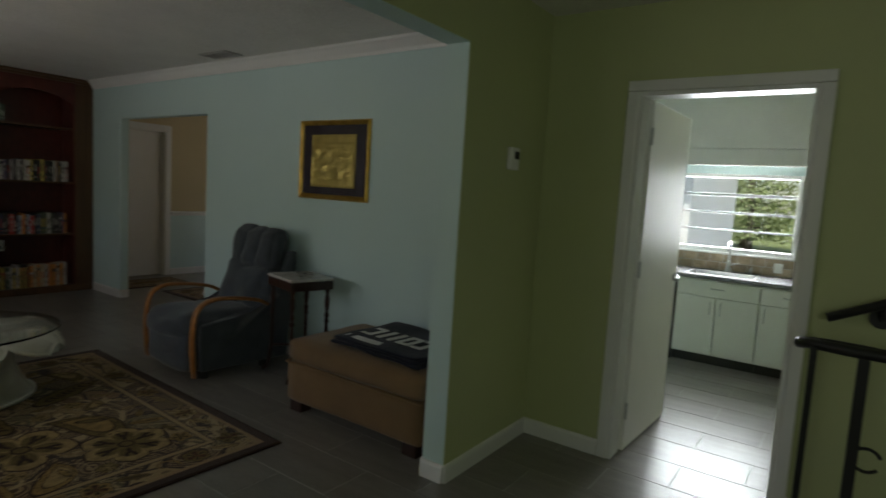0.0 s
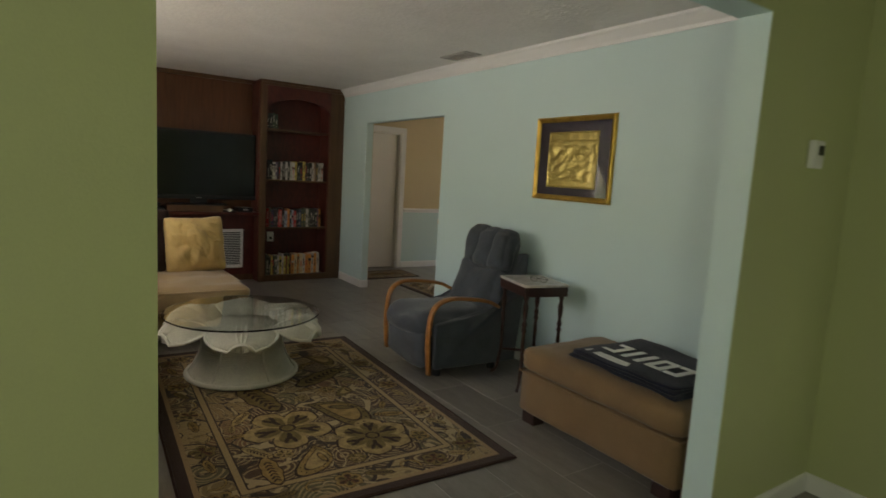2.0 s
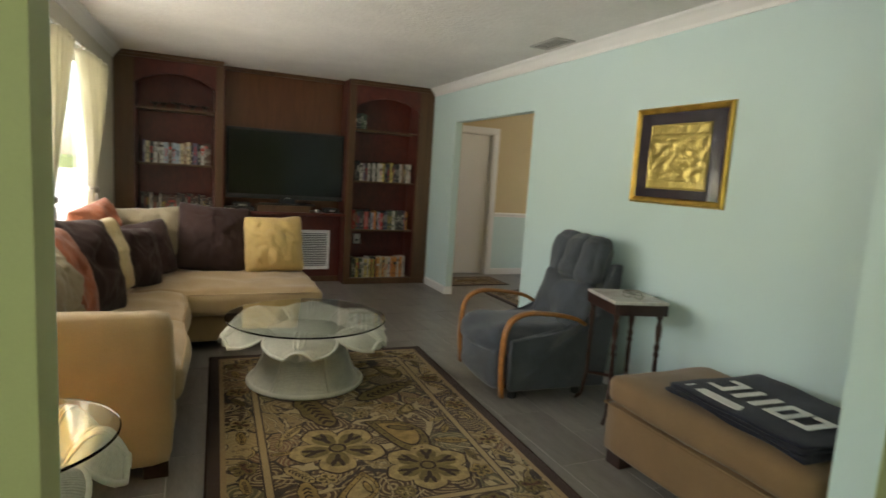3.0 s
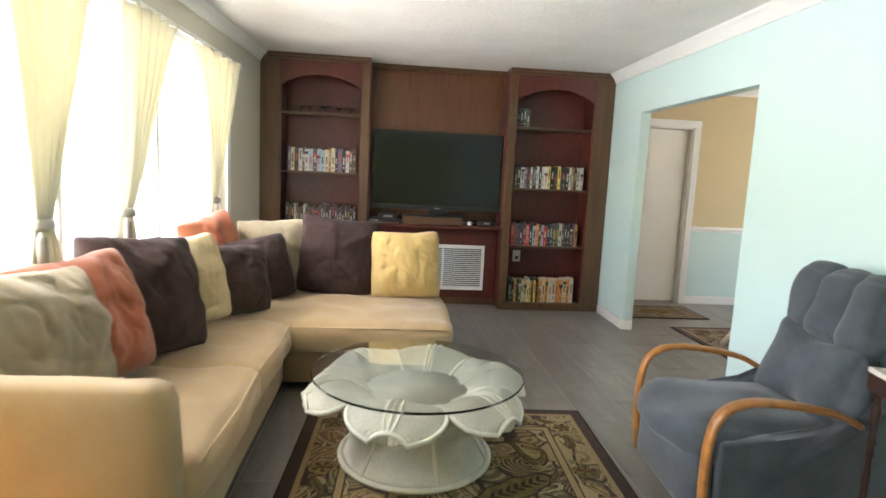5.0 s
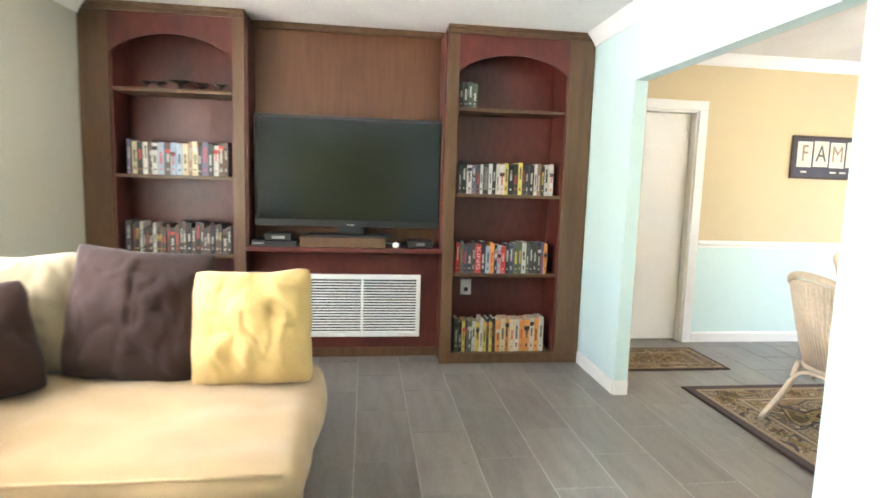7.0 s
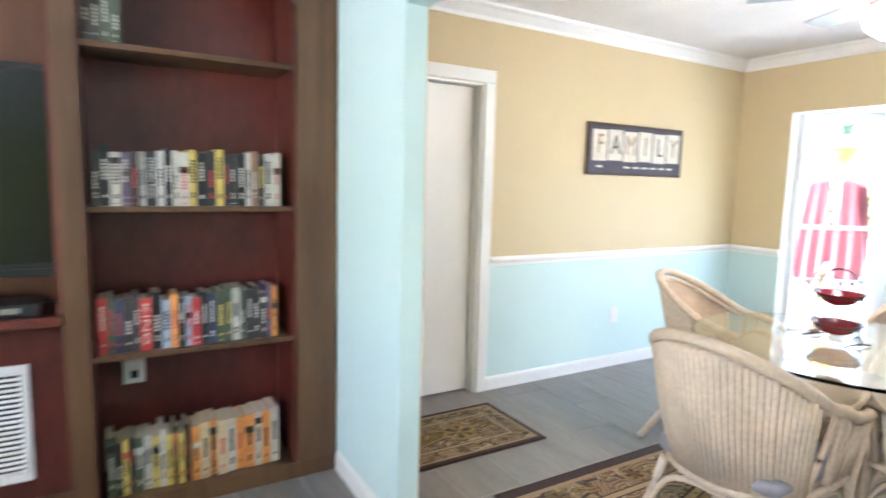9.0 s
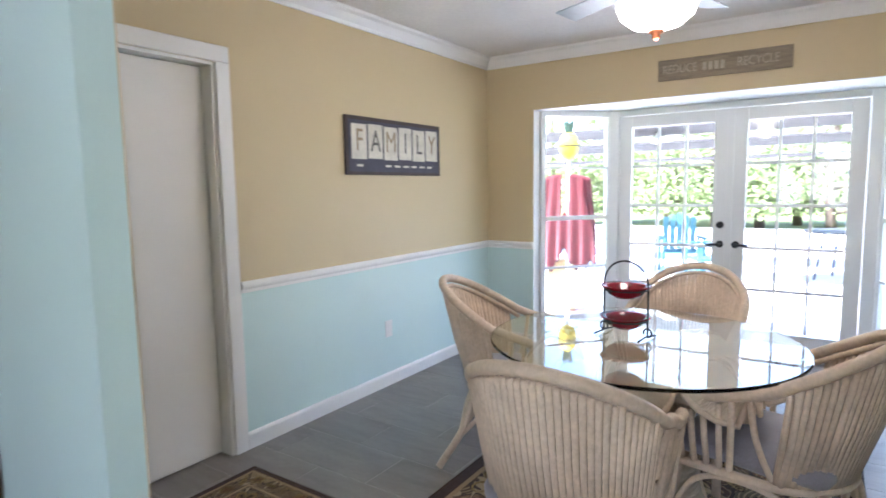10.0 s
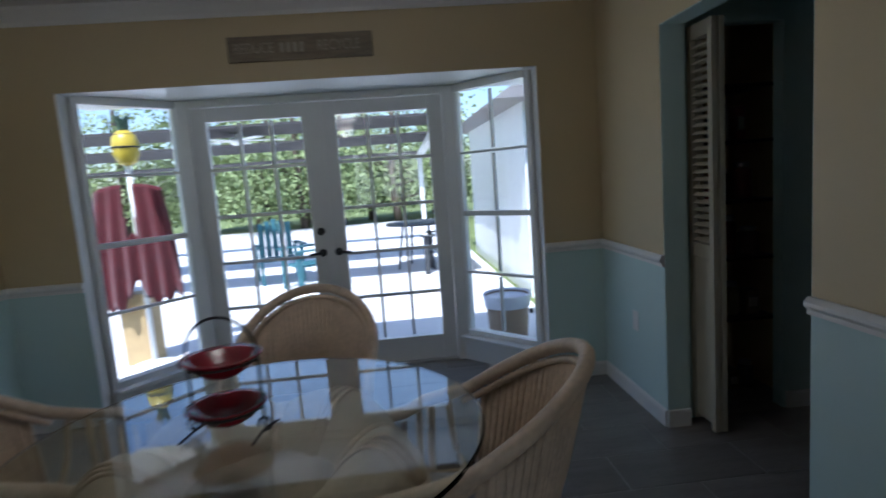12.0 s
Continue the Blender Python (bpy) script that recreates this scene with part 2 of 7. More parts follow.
def pillow(w, h, d, seed=0, n=46):
    """A stuffed square pillow with pinched corners and soft folds, upright in the xz plane."""
    bm = bmesh.new()
    sides = []
    for s in (1, -1):
        grid = []
        for i in range(n + 1):
            row = []
            for j in range(n + 1):
                u, v = 2 * i / n - 1, 2 * j / n - 1
                e = max(0, (1 - u * u)) ** 0.46 * max(0, (1 - v * v)) ** 0.46
                pin = 1 - 0.03 * (1 - abs(u * v)) * (u * u + v * v) / 1.2 - 0.06 * abs(u * v) ** 6
                fold = noise.noise(Vector((u * 2.2 + seed, v * 2.2, s * 0.7 + seed))) * 0.24 - 0.08 * max(0, 1 - abs(noise.noise(Vector((u * 1.6 + seed * 2, v * 2.4 - u, seed)))) * 9)
                rad = noise.noise(Vector((math.atan2(v, u) * 2.4, seed * 3.1, 0.5))) * 0.42 * (u * u + v * v) * e
                crease = max(0.0, 1 - 5.5 * abs(noise.noise(Vector((u * 2.1 + v * 1.3 + seed * 1.7, v * 1.2 - u * 2.6, seed + s)))))
                small = noise.noise(Vector((u * 7 + seed, v * 6 - seed, s * 2.0)))
                y = s * d / 2 * e * (1 + fold + rad - 0.09 * crease + 0.045 * small)
                wave = 1 + 0.030 * noise.noise(Vector((u * 3.4 + seed, v * 3.4, seed * 0.6))) * max(abs(u), abs(v)) ** 3
                sag = -0.035 * h * (1 - u * u) * max(0.0, v) ** 3
                row.append((u * w / 2 * pin * wave, y, v * h / 2 * pin * wave + sag))
            grid.append(row)
        sides.append(grid)
    va = {}
    def vert(s, i, j):
        rim = i in (0, n) or j in (0, n)
        key = (0 if rim else s, i, j)
        if key not in va:
            p = sides[s][i][j]
            va[key] = bm.verts.new((p[0], 0 if rim else p[1], p[2]))
        return va[key]
    for s in (0, 1):
        for i in range(n):
            for j in range(n):
                bm.faces.new((vert(s, i, j), vert(s, i + 1, j), vert(s, i + 1, j + 1), vert(s, i, j + 1)))
    return bm


def sweep_profile(profile, a, b):
    """A moulding: a closed profile (out, up) extruded from a to b along a wall; out is to the left of a->b."""
    bm = bmesh.new()
    a, b = Vector(a), Vector(b)
    d = (b - a).normalized()
    o = Vector((-d.y, d.x, 0))
    rings = [[bm.verts.new(p + o * x + Vector((0, 0, z))) for x, z in profile] for p in (a, b)]
    n = len(profile)
    for k in range(n):
        bm.faces.new((rings[0][k], rings[0][(k + 1) % n], rings[1][(k + 1) % n], rings[1][k]))
    bm.faces.new(rings[0][::-1])
    bm.faces.new(rings[1])
    return bm


def struct(name, bm, material, label="", category="", smooth=False):
    return tagged(link(name, bm, material, None, "", smooth), label=label, category=category or name.split("_")[0], kind="structure")


# ---- the shell ----
CEIL, CEILD, NY, T = 2.42, 2.46, 3.66, 0.12
TN = 0.088
SY = 0.27
W0, W1 = -7.72, -7.93

# the window wall runs slightly out of square
SM = Matrix.Translation((-7.4, 0.27, 0)) @ pose(0, 0, 0, 0, 0, -2.4) @ Matrix.Translation((7.4, -0.27, 0))

NM = Matrix.Translation((-1.75, NY, 0)) @ pose(0, 0, 0, 0, 0, -0.76) @ Matrix.Translation((1.75, -NY, 0))

# walls
wall = bmesh.new()
box(wall, -8.05, -6.735, NY, NY + TN, 0, CEIL)
box(wall, -6.735, -5.06, NY, NY + TN, 1.985, CEIL)
box(wall, -5.06, -1.75, NY, NY + TN, 0, CEIL)
struct("wall_north_living", wall, BLUE, "pale aqua painted wall with a wide opening", "wall").matrix_world = NM
wall = bmesh.new()
box(wall, -1.75, -1.11, NY, NY + T, 0, CEIL)
box(wall, -1.11, -0.315, NY, NY + T, 1.985, CEIL)
box(wall, -0.315, 2.2, NY, NY + T, 0, CEIL)
struct("wall_north_foyer", wall, GREEN, "sage green painted wall with a doorway", "wall")
wall = bmesh.new()
box(wall, -1.75, -1.625, 2.828, NY - 0.001, 0, CEIL)
box(wall, -1.75, -1.625, -1.5, 0.80, 0, CEIL)
box(wall, -1.75, -1.625, 0.80, 2.828, 2.085, CEIL)
struct("wall_partition", wall, GREEN, "sage green painted partition with a wide opening", "wall")
skin = bmesh.new()
box(skin, -1.754, -1.75, 2.828, NY - 0.001, 0, CEIL)
box(skin, -1.754, -1.75, 0.0, 0.80, 0, CEIL)
box(skin, -1.754, -1.75, 0.80, 2.828, 2.085, CEIL)
box(skin, -1.754, -1.627, 2.824, 2.828, 0, 2.081)
box(skin, -1.754, -1.627, 0.80, 2.828, 2.081, 2.085)
struct("wall_partition_living_face", skin, BLUE, "pale aqua painted face of the partition", "wall")
wall = bmesh.new()
box(wall, -8.15, -6.40, SY - T, SY, 0, CEIL)
box(wall, -6.40, -2.35, SY - T, SY, 0, 0.72)
box(wall, -6.40, -2.35, SY - T, SY, 2.1, CEIL)
box(wall, -2.35, -1.70, SY - T, SY, 0, CEIL)
struct("wall_south", wall, GREIGE, "warm grey painted wall with a wide window", "wall").matrix_world = SM
struct("wall_west_living", cuboid(-8.05, W0 - 0.03, 0.1, NY, 0, CEIL), BLUE, "wall behind the bookcases", "wall")
wall = bmesh.new()
box(wall, 2.2, 2.32, -1.5, 7.0, 0, CEIL)
box(wall, -1.625, 2.2, -1.625, -1.5, 0, CEIL)
struct("wall_foyer_back", wall, GREEN, "sage green painted foyer walls", "wall")


def split_wall(name, x0, x1, y0, y1, faces_x=True):
    """A dining wall: aqua below the chair rail, tan above."""
    low = struct(name + "_lower", cuboid(x0, x1, y0, y1, 0, 0.845), BLUE, "pale aqua painted wall below the chair rail", "wall")
    up = struct(name + "_upper", cuboid(x0, x1, y0, y1, 0.845, CEILD), TAN, "tan painted wall above the chair rail", "wall")


# dining west wall, with a door recess
split_wall("wall_west_dining", -8.05, W1, 4.88, 7.676)
struct("wall_west_dining_stub", cuboid(-8.05, W1, NY + TN, 4.06, 0, CEILD), TAN, "tan painted wall beside a door", "wall")
struct("wall_west_dining_over_door", cuboid(-8.05, W1, 4.06, 4.88, 1.995, CEILD), TAN, "tan painted wall over a door", "wall")
split_wall("wall_north_dining_west", W1, -7.49, 7.556, 7.676)
split_wall("wall_north_dining_east", -4.68, -4.18, 7.556, 7.676)
struct("wall_north_dining_header", cuboid(-7.49, -4.68, 7.556, 7.676, 1.998, CEILD), TAN, "tan painted wall over the bay", "wall")
split_wall("wall_east_dining_north", -4.30, -4.18, 6.73, 7.556)
split_wall("wall_east_dining_south", -4.30, -4.18, NY + TN, 5.72)
struct("wall_east_dining_header", cuboid(-4.30, -4.18, 5.72, 6.73, 2.01, CEILD), TAN, "tan painted wall over an opening", "wall")
skin = bmesh.new()
box(skin, -4.298, -4.18, 6.726, 6.73, 0, 2.01)
box(skin, -4.298, -4.18, 5.72, 5.724, 0, 2.01)
box(skin, -4.298, -4.18, 5.72, 6.73, 2.006, 2.01)
struct("opening_lining_east", skin, BLUE, "pale aqua painted lining of an opening", "wall")
skin = bmesh.new()
box(skin, -6.735, -5.06, NY + TN, NY + TN + 0.004, 1.985, CEILD)
box(skin, -7.93, -6.735, NY + TN, NY + TN + 0.004, 0, CEILD)
box(skin, -5.06, -4.30, NY + TN, NY + TN + 0.004, 0, CEILD)
struct("wall_south_dining_face", skin, TAN, "tan painted back of the living room wall", "wall").matrix_world = NM
# kitchen shell
kw = bmesh.new()
for x0, x1, z0, z1 in ((-3.0, -1.60, 0, CEIL), (-0.52, 2.2, 0, CEIL), (-1.60, -0.52, 0, 0.99), (-1.60, -0.52, 1.74, CEIL)):
    box(kw, x0, x1, 6.7, 6.82, z0, z1)
struct("wall_kitchen_north", kw, BLUE, "pale kitchen wall with a window over the sink", "wall")

# added wall, out of view, keeps kitchen light off the dining side
struct("wall_kitchen_west", cuboid(-2.50, -2.42, 3.80, 6.70, 0, CEIL), BLUE, "pale unseen wall added to block kitchen light spill", "wall")

# floor, ceiling
struct("floor", cuboid(-8.2, 2.3, -1.6, 8.25, -0.12, -0.0016), GROUT, "pale grout bed under grey tiles", "floor")
struct("ceiling_living", cuboid(-8.15, 2.32, -1.625, NY + 0.06, CEIL, CEIL + 0.12), CEILM, "white textured plaster ceiling", "ceiling")
struct("ceiling_kitchen", cuboid(-4.17, 2.32, NY + 0.061, 7.6, CEIL, CEIL + 0.12), CEILM, "white textured plaster ceiling", "ceiling")
struct("ceiling_dining", cuboid(-8.15, -4.171, NY + 0.061, 7.68, CEILD, CEILD + 0.08), CEILM, "white textured plaster ceiling of the dining room", "ceiling")

# mouldings
CROWN = [(0, 0), (0.012, 0), (0.018, 0.02), (0.05, 0.06), (0.07, 0.075), (0.075, 0.09), (0, 0.09)]
BASE = [(0, 0), (0.014, 0), (0.014, 0.075), (0.008, 0.088), (0, 0.09)]
RAIL = [(0, 0), (0.014, 0.004), (0.014, 0.02), (0.026, 0.034), (0.026, 0.046), (0.012, 0.062), (0, 0.062)]


def run(name, prof, z, lines, label, cat):
    for a, b in lines:
        o = struct(name, sweep_profile(prof, (*a, z), (*b, z)), WHITE, label, cat)
        if min(abs(a[1] - NY), abs(a[1] - NY - TN)) < 0.01 and a[0] < -1.7 and b[0] < -1.7 and abs(b[1] - NY) < 0.2:
            o.matrix_world = NM


run("crown_moulding", CROWN, CEIL - 0.0905, [((-1.755, NY), (-7.42, NY))], "white stepped crown moulding", "moulding")
run("crown_moulding", CROWN, CEILD - 0.0905, [((W1, 7.556), (W1, NY + TN + 0.005)), ((-4.30, 7.556), (W1, 7.556)), ((-4.30, NY + TN), (-4.30, 7.556)), ((W1, NY + TN), (-4.30, NY + TN))], "white stepped crown moulding", "moulding")
struct("crown_moulding", sweep_profile(CROWN, (-7.42, SY, CEIL - 0.0905), (-1.74, SY, CEIL - 0.0905)), WHITE, "white stepped crown moulding", "moulding").matrix_world = SM
run("baseboard", BASE, 0.0, [((-1.755, NY), (-5.06, NY)), ((-6.735, NY), (-7.39, NY)), ((-6.735, NY + TN), (-6.735, NY)), ((-5.06, NY), (-5.06, NY + TN)), ((-1.625, NY), (-1.625, 2.824)), ((-1.625, 2.824), (-1.755, 2.824)), ((-1.755, 2.824), (-1.755, NY)), ((-1.625, 0.80), (-1.625, -1.5)), ((-1.755, 0.05), (-1.755, 0.80)), ((-1.17, NY), (-1.625, NY)), ((2.2, NY), (-0.26, NY)), ((W1, 7.556), (W1, 4.967)), ((-7.49, 7.556), (W1, 7.556)), ((-4.30, 7.556), (-4.68, 7.556)), ((-4.30, 6.73), (-4.30, 7.556)), ((-4.18, 6.726), (-4.30, 6.726)), ((-4.30, NY + TN), (-4.30, 5.72))], "white painted baseboard", "baseboard")
run("chair_rail", RAIL, 0.838, [((W1, 7.556), (W1, 4.967)), ((-7.49, 7.556), (W1, 7.556)), ((-4.30, 7.556), (-4.68, 7.556)), ((-4.30, 6.726), (-4.30, 7.556)), ((-4.30, NY + TN), (-4.30, 5.724))], "white chair rail moulding", "moulding")

# ---- doors and casings ----


def casing(bm, axis, at, lo, hi, top, w=0.06, d=0.018, side=1):
    """Door casing round an opening in a wall: axis 'y' for a wall facing along y."""
    def b(a0, a1, z0, z1):
        o0, o1 = sorted((at, at + side * d))
        if axis == "y":
            box(bm, a0, a1, o0, o1, z0, z1, 0.005)
        else:
            box(bm, o0, o1, a0, a1, z0, z1, 0.005)
    b(lo - w, lo, 0, top)
    b(hi, hi + w, 0, top)
    b(lo - w, hi + w, top + 0.001, top + w)
    return bm


struct("door_casing_kitchen", casing(bmesh.new(), "y", NY, -1.11, -0.315, 1.98, 0.055, 0.018, -1), WHITE, "cream white painted door casing", "casing")
jamb = bmesh.new()
box(jamb, -1.11, -1.088, NY - 0.004, NY + T + 0.004, 0, 1.98)
box(jamb, -0.337, -0.315, NY - 0.004, NY + T + 0.004, 0, 1.98)
box(jamb, -1.088, -0.337, NY - 0.004, NY + T + 0.004, 1.958, 1.98)
struct("door_jamb_kitchen", jamb, WHITE, "white painted door jamb", "jamb")
# door standing open into the kitchen
door = empty("door_kitchen", pose(-1.082, NY + T + 0.01, 0, 0, 0, 88), label="white painted interior door standing open with a steel lever", category="door", kind="structure")
part("leaf", cuboid(0, 0.74, -0.018, 0.018, 0.012, 1.955, 0.003), DOORW, door)
h = bmesh.new()
for s in (1, -1):
    tube(h, [(0.68, 0.018 * s, 0.95), (0.68, 0.05 * s, 0.95)], 0.024, 14)
    tube(h, curve_pts([(0.68, 0.05 * s, 0.95), (0.65, 0.055 * s, 0.95), (0.58, 0.052 * s, 0.95)], 8), 0.008, 8)
part("handle", h, STEEL, door, "steel lever handle", True)
for z in (0.2, 1.0, 1.72):
    part("hinge", tube(bmesh.new(), [(-0.006, -0.02, z), (-0.006, -0.02, z + 0.09)], 0.008, 8), STEEL, door)

struct("door_casing_dining", casing(bmesh.new(), "x", W1, 4.06, 4.88, 1.995, 0.08, 0.02, 1), WHITE, "white painted door casing", "casing")
jamb = bmesh.new()
box(jamb, -8.05, W1 + 0.002, 4.865, 4.88, 0, 1.995)
box(jamb, -8.05, W1 + 0.002, 4.06, 4.075, 0, 1.995)
box(jamb, -8.05, W1 + 0.002, 4.075, 4.865, 1.98, 1.995)
struct("door_jamb_dining", jamb, WHITE, "white painted door jamb", "jamb")
door = empty("door_dining", pose(-8.02, 4.08, 0), label="closed plain white slab door with a small knob", category="door", kind="structure")
part("leaf", cuboid(-0.02, 0.02, 0, 0.78, 0.01, 1.975, 0.003), DOORW, door)
knob = part("knob", lathe(bmesh.new(), [(0.012, 0), (0.012, 0.03), (0.026, 0.04), (0.028, 0.055), (0.015, 0.066)], 16), STEEL, door, "brass knob", True)
knob.matrix_basis = pose(0.02, 0.07, 0.93, 0, 90, 0)
struct("wall_behind_dining_door", cuboid(-8.1, -8.055, 3.7, 5.0, 0, CEIL), TAN, "plain wall closing the doorway", "wall")

# ---- living room window and curtains ----
win = empty("window_living", label="wide white framed window with small upper lights", category="window", kind="structure")
fr = bmesh.new()
for x0, x1, z0, z1 in ((-6.40, -6.34, 0.72, 2.1), (-2.41, -2.35, 0.72, 2.1), (-6.34, -2.41, 0.72, 0.77), (-6.34, -2.41, 2.05, 2.1)):
    box(fr, x0, x1, SY - 0.10, SY - 0.03, z0, z1, 0.004)
part("window_frame", fr, WHITE, win)
for x in (-5.3, -4.33, -3.36):
    part("mullion", cuboid(x - 0.02, x + 0.02, SY - 0.09, SY - 0.04, 0.77, 2.05, 0.003), WHITE, win)
part("window_sill", cuboid(-6.45, -2.27, SY - 0.03, SY + 0.05, 0.69, 0.72, 0.006), WHITE, win)
cs = bmesh.new()
for a0, a1, z0, z1 in ((-6.48, -6.40, 0.72, 2.18), (-2.35, -2.27, 0.72, 2.18), (-6.40, -2.35, 2.1, 2.18)):
    box(cs, a0, a1, SY, SY + 0.018, z0, z1, 0.004)
part("casing", cs, WHITE, win)
for i, (a, b) in enumerate(((-6.34, -5.32), (-5.28, -4.35), (-4.31, -3.38), (-3.34, -2.41))):
    p = part("pane", cuboid(a, b, SY - 0.068, SY - 0.064, 0.77, 2.05), GLASS, win)
    p.visible_shadow = False
win.matrix_world = SM
# invented window, out of view, placed where the foyer fill lamp stands
fw_ = empty("window_foyer", label="unseen white framed window added to go with the foyer fill light", category="window", kind="structure")
for q in ((0.75, 0.80, 0.9, 2.1), (2.0, 2.05, 0.9, 2.1), (0.8005, 1.9995, 0.9, 0.95), (0.8005, 1.9995, 2.05, 2.1)):
    part("window_frame", cuboid(q[0], q[1], -1.60, -1.52, q[2], q[3], 0.003), WHITE, fw_)
part("pane", cuboid(0.8005, 1.9995, -1.562, -1.558, 0.9505, 2.0495), GLASS, fw_).visible_shadow = False


def curtain(x0, x1, xt, seed):
    """A sheer panel hung from tabs, gathered by a tie and flaring below it."""
    bm = bmesh.new()
    nu, nv = 40, 30
    ztop, zt, zb = 2.1, 1.1, 0.76
    rows = []
    for j in range(nv + 1):
        z = ztop + (zb - ztop) * j / nv
        if z > zt:
            s = (z - zt) / (ztop - zt)
            k = 0.10 + 0.72 * s ** 1.15
        else:
            k = 0.10 + 0.25 * ((zt - z) / (zt - zb)) ** 0.7
        c = (x0 + x1) / 2
        mid = xt + (c - xt) * (max(0, (z - zt)) / (ztop - zt)) ** 0.8
        row = []
        for i in range(nu + 1):
            u = i / nu - 0.5
            amp = 0.036 * (0.35 + 0.65 * min(1, k * 2))
            y = SY + 0.09 + amp * math.sin(u * 34 + seed) + 0.01 * math.sin(u * 71 + z * 3 + seed)
            row.append(bm.verts.new((mid + u * (x1 - x0) * k, y, z + 0.012 * math.sin(u * 25 + seed) * (1 if j == 0 else 0))))
        rows.append(row)
    for a, b in zip(rows, rows[1:]):
        for i in range(nu):
            bm.faces.new((a[i], a[i + 1], b[i + 1], b[i]))
    return bm


SHEER = bpy.data.materials.new("ivory_sheer_voile")
SHEER.use_nodes = True
_t = SHEER.node_tree
_p = _t.nodes["Principled BSDF"]
_p.inputs["Base Color"].default_value = (0.80, 0.77, 0.66, 1)
_p.inputs["Roughness"].default_value = 0.9
_tr = _t.nodes.new("ShaderNodeBsdfTranslucent")
_tr.inputs["Color"].default_value = (0.48, 0.45, 0.31, 1)
_tp = _t.nodes.new("ShaderNodeBsdfTransparent")
_m1, _m2 = _t.nodes.new("ShaderNodeMixShader"), _t.nodes.new("ShaderNodeMixShader")
_m1.inputs[0].default_value, _m2.inputs[0].default_value = 0.5, 0.10
_t.links.new(_p.outputs[0], _m1.inputs[1])
_t.links.new(_tr.outputs[0], _m1.inputs[2])
_t.links.new(_m1.outputs[0], _m2.inputs[1])
_t.links.new(_tp.outputs[0], _m2.inputs[2])
_t.links.new(_m2.outputs[0], _t.nodes["Material Output"].inputs["Surface"])
TIE = shade("grey_satin_tie", (0.30, 0.28, 0.24), 0.4, 0.1, 8, 90, 0.1)

rod = empty("curtain_rod", label="thin white metal curtain rod over the window", category="curtain rod")
rod.matrix_world = SM
part("rod", tube(bmesh.new(), [(-6.50, SY + 0.09, 2.115), (-2.2, SY + 0.09, 2.115)], 0.011, 10), WHITE, rod, smooth=True)
for x in (-6.47, -2.24):
    part("bracket", cuboid(x - 0.012, x + 0.012, SY + 0.001, SY + 0.10, 2.095, 2.135, 0.003), WHITE, rod)
for i, (a, b, c) in enumerate(((-6.42, -5.45, -5.85), (-5.30, -4.60, -4.62), (-4.45, -3.70, -3.98), (-3.52, -2.75, -3.15), (-2.6, -2.25, -2.3))):
    cu = empty("curtain", label="ivory sheer tab-top curtain tied back with a tassel", category="curtain", group="living room curtains")
    cu.matrix_world = SM
    panel = part("panel", curtain(a, b, c, i * 1.7), SHEER, cu, smooth=True)
    panel.modifiers.new("thick", "SOLIDIFY").thickness = 0.002
    nt = max(3, int((b - a) / 0.11))
    for k in range(nt):
        x = a + (k + 0.5) * (b - a) / nt
        lp = bmesh.new()
        tube(lp, [(x, SY + 0.09 + 0.016 * math.cos(q), 2.108 + 0.018 * math.sin(q)) for q in np.linspace(0, math.tau, 9)[:-1]], 0.006, 6, True)
        part("tab", lp, SHEER, cu)
    part("tie", lathe(bmesh.new(), [(0.03, 1.075), (0.05, 1.085), (0.05, 1.115), (0.03, 1.125)], 14, c, SY + 0.09), TIE, cu, "grey satin tie band", True)
    part("tassel", lathe(bmesh.new(), [(0.006, 1.08), (0.018, 1.05), (0.022, 0.95), (0.01, 0.94)], 10, c + 0.05, SY + 0.125), TIE, cu, "grey tassel", True)

# ---- built-in bookcases ----
BX, BB = -7.40, -7.70


def arch_board(y0, y1, ztop, zside, zmid, x0, x1):
    bm = bmesh.new()
    n = 16
    low = [(y0 + (y1 - y0) * i / n, zside + (zmid - zside) * max(0, math.sin(math.pi * i / n)) ** 0.7) for i in range(n + 1)]
    f = [[bm.verts.new((x, y, z)) for y, z in low] for x in (x0, x1)]
    t = [[bm.verts.new((x, y, ztop)) for y, z in low] for x in (x0, x1)]
    for i in range(n):
        bm.faces.new((f[1][i], f[1][i + 1], t[1][i + 1], t[1][i]))
        bm.faces.new((f[0][i + 1], f[0][i], t[0][i], t[0][i + 1]))
        bm.faces.new((f[0][i], f[0][i + 1], f[1][i + 1], f[1][i]))
        bm.faces.new((t[1][i], t[1][i + 1], t[0][i + 1], t[0][i]))
    for i in (0, n):
        bm.faces.new((f[0][i], f[1][i], t[1][i], t[0][i]))
    return bm


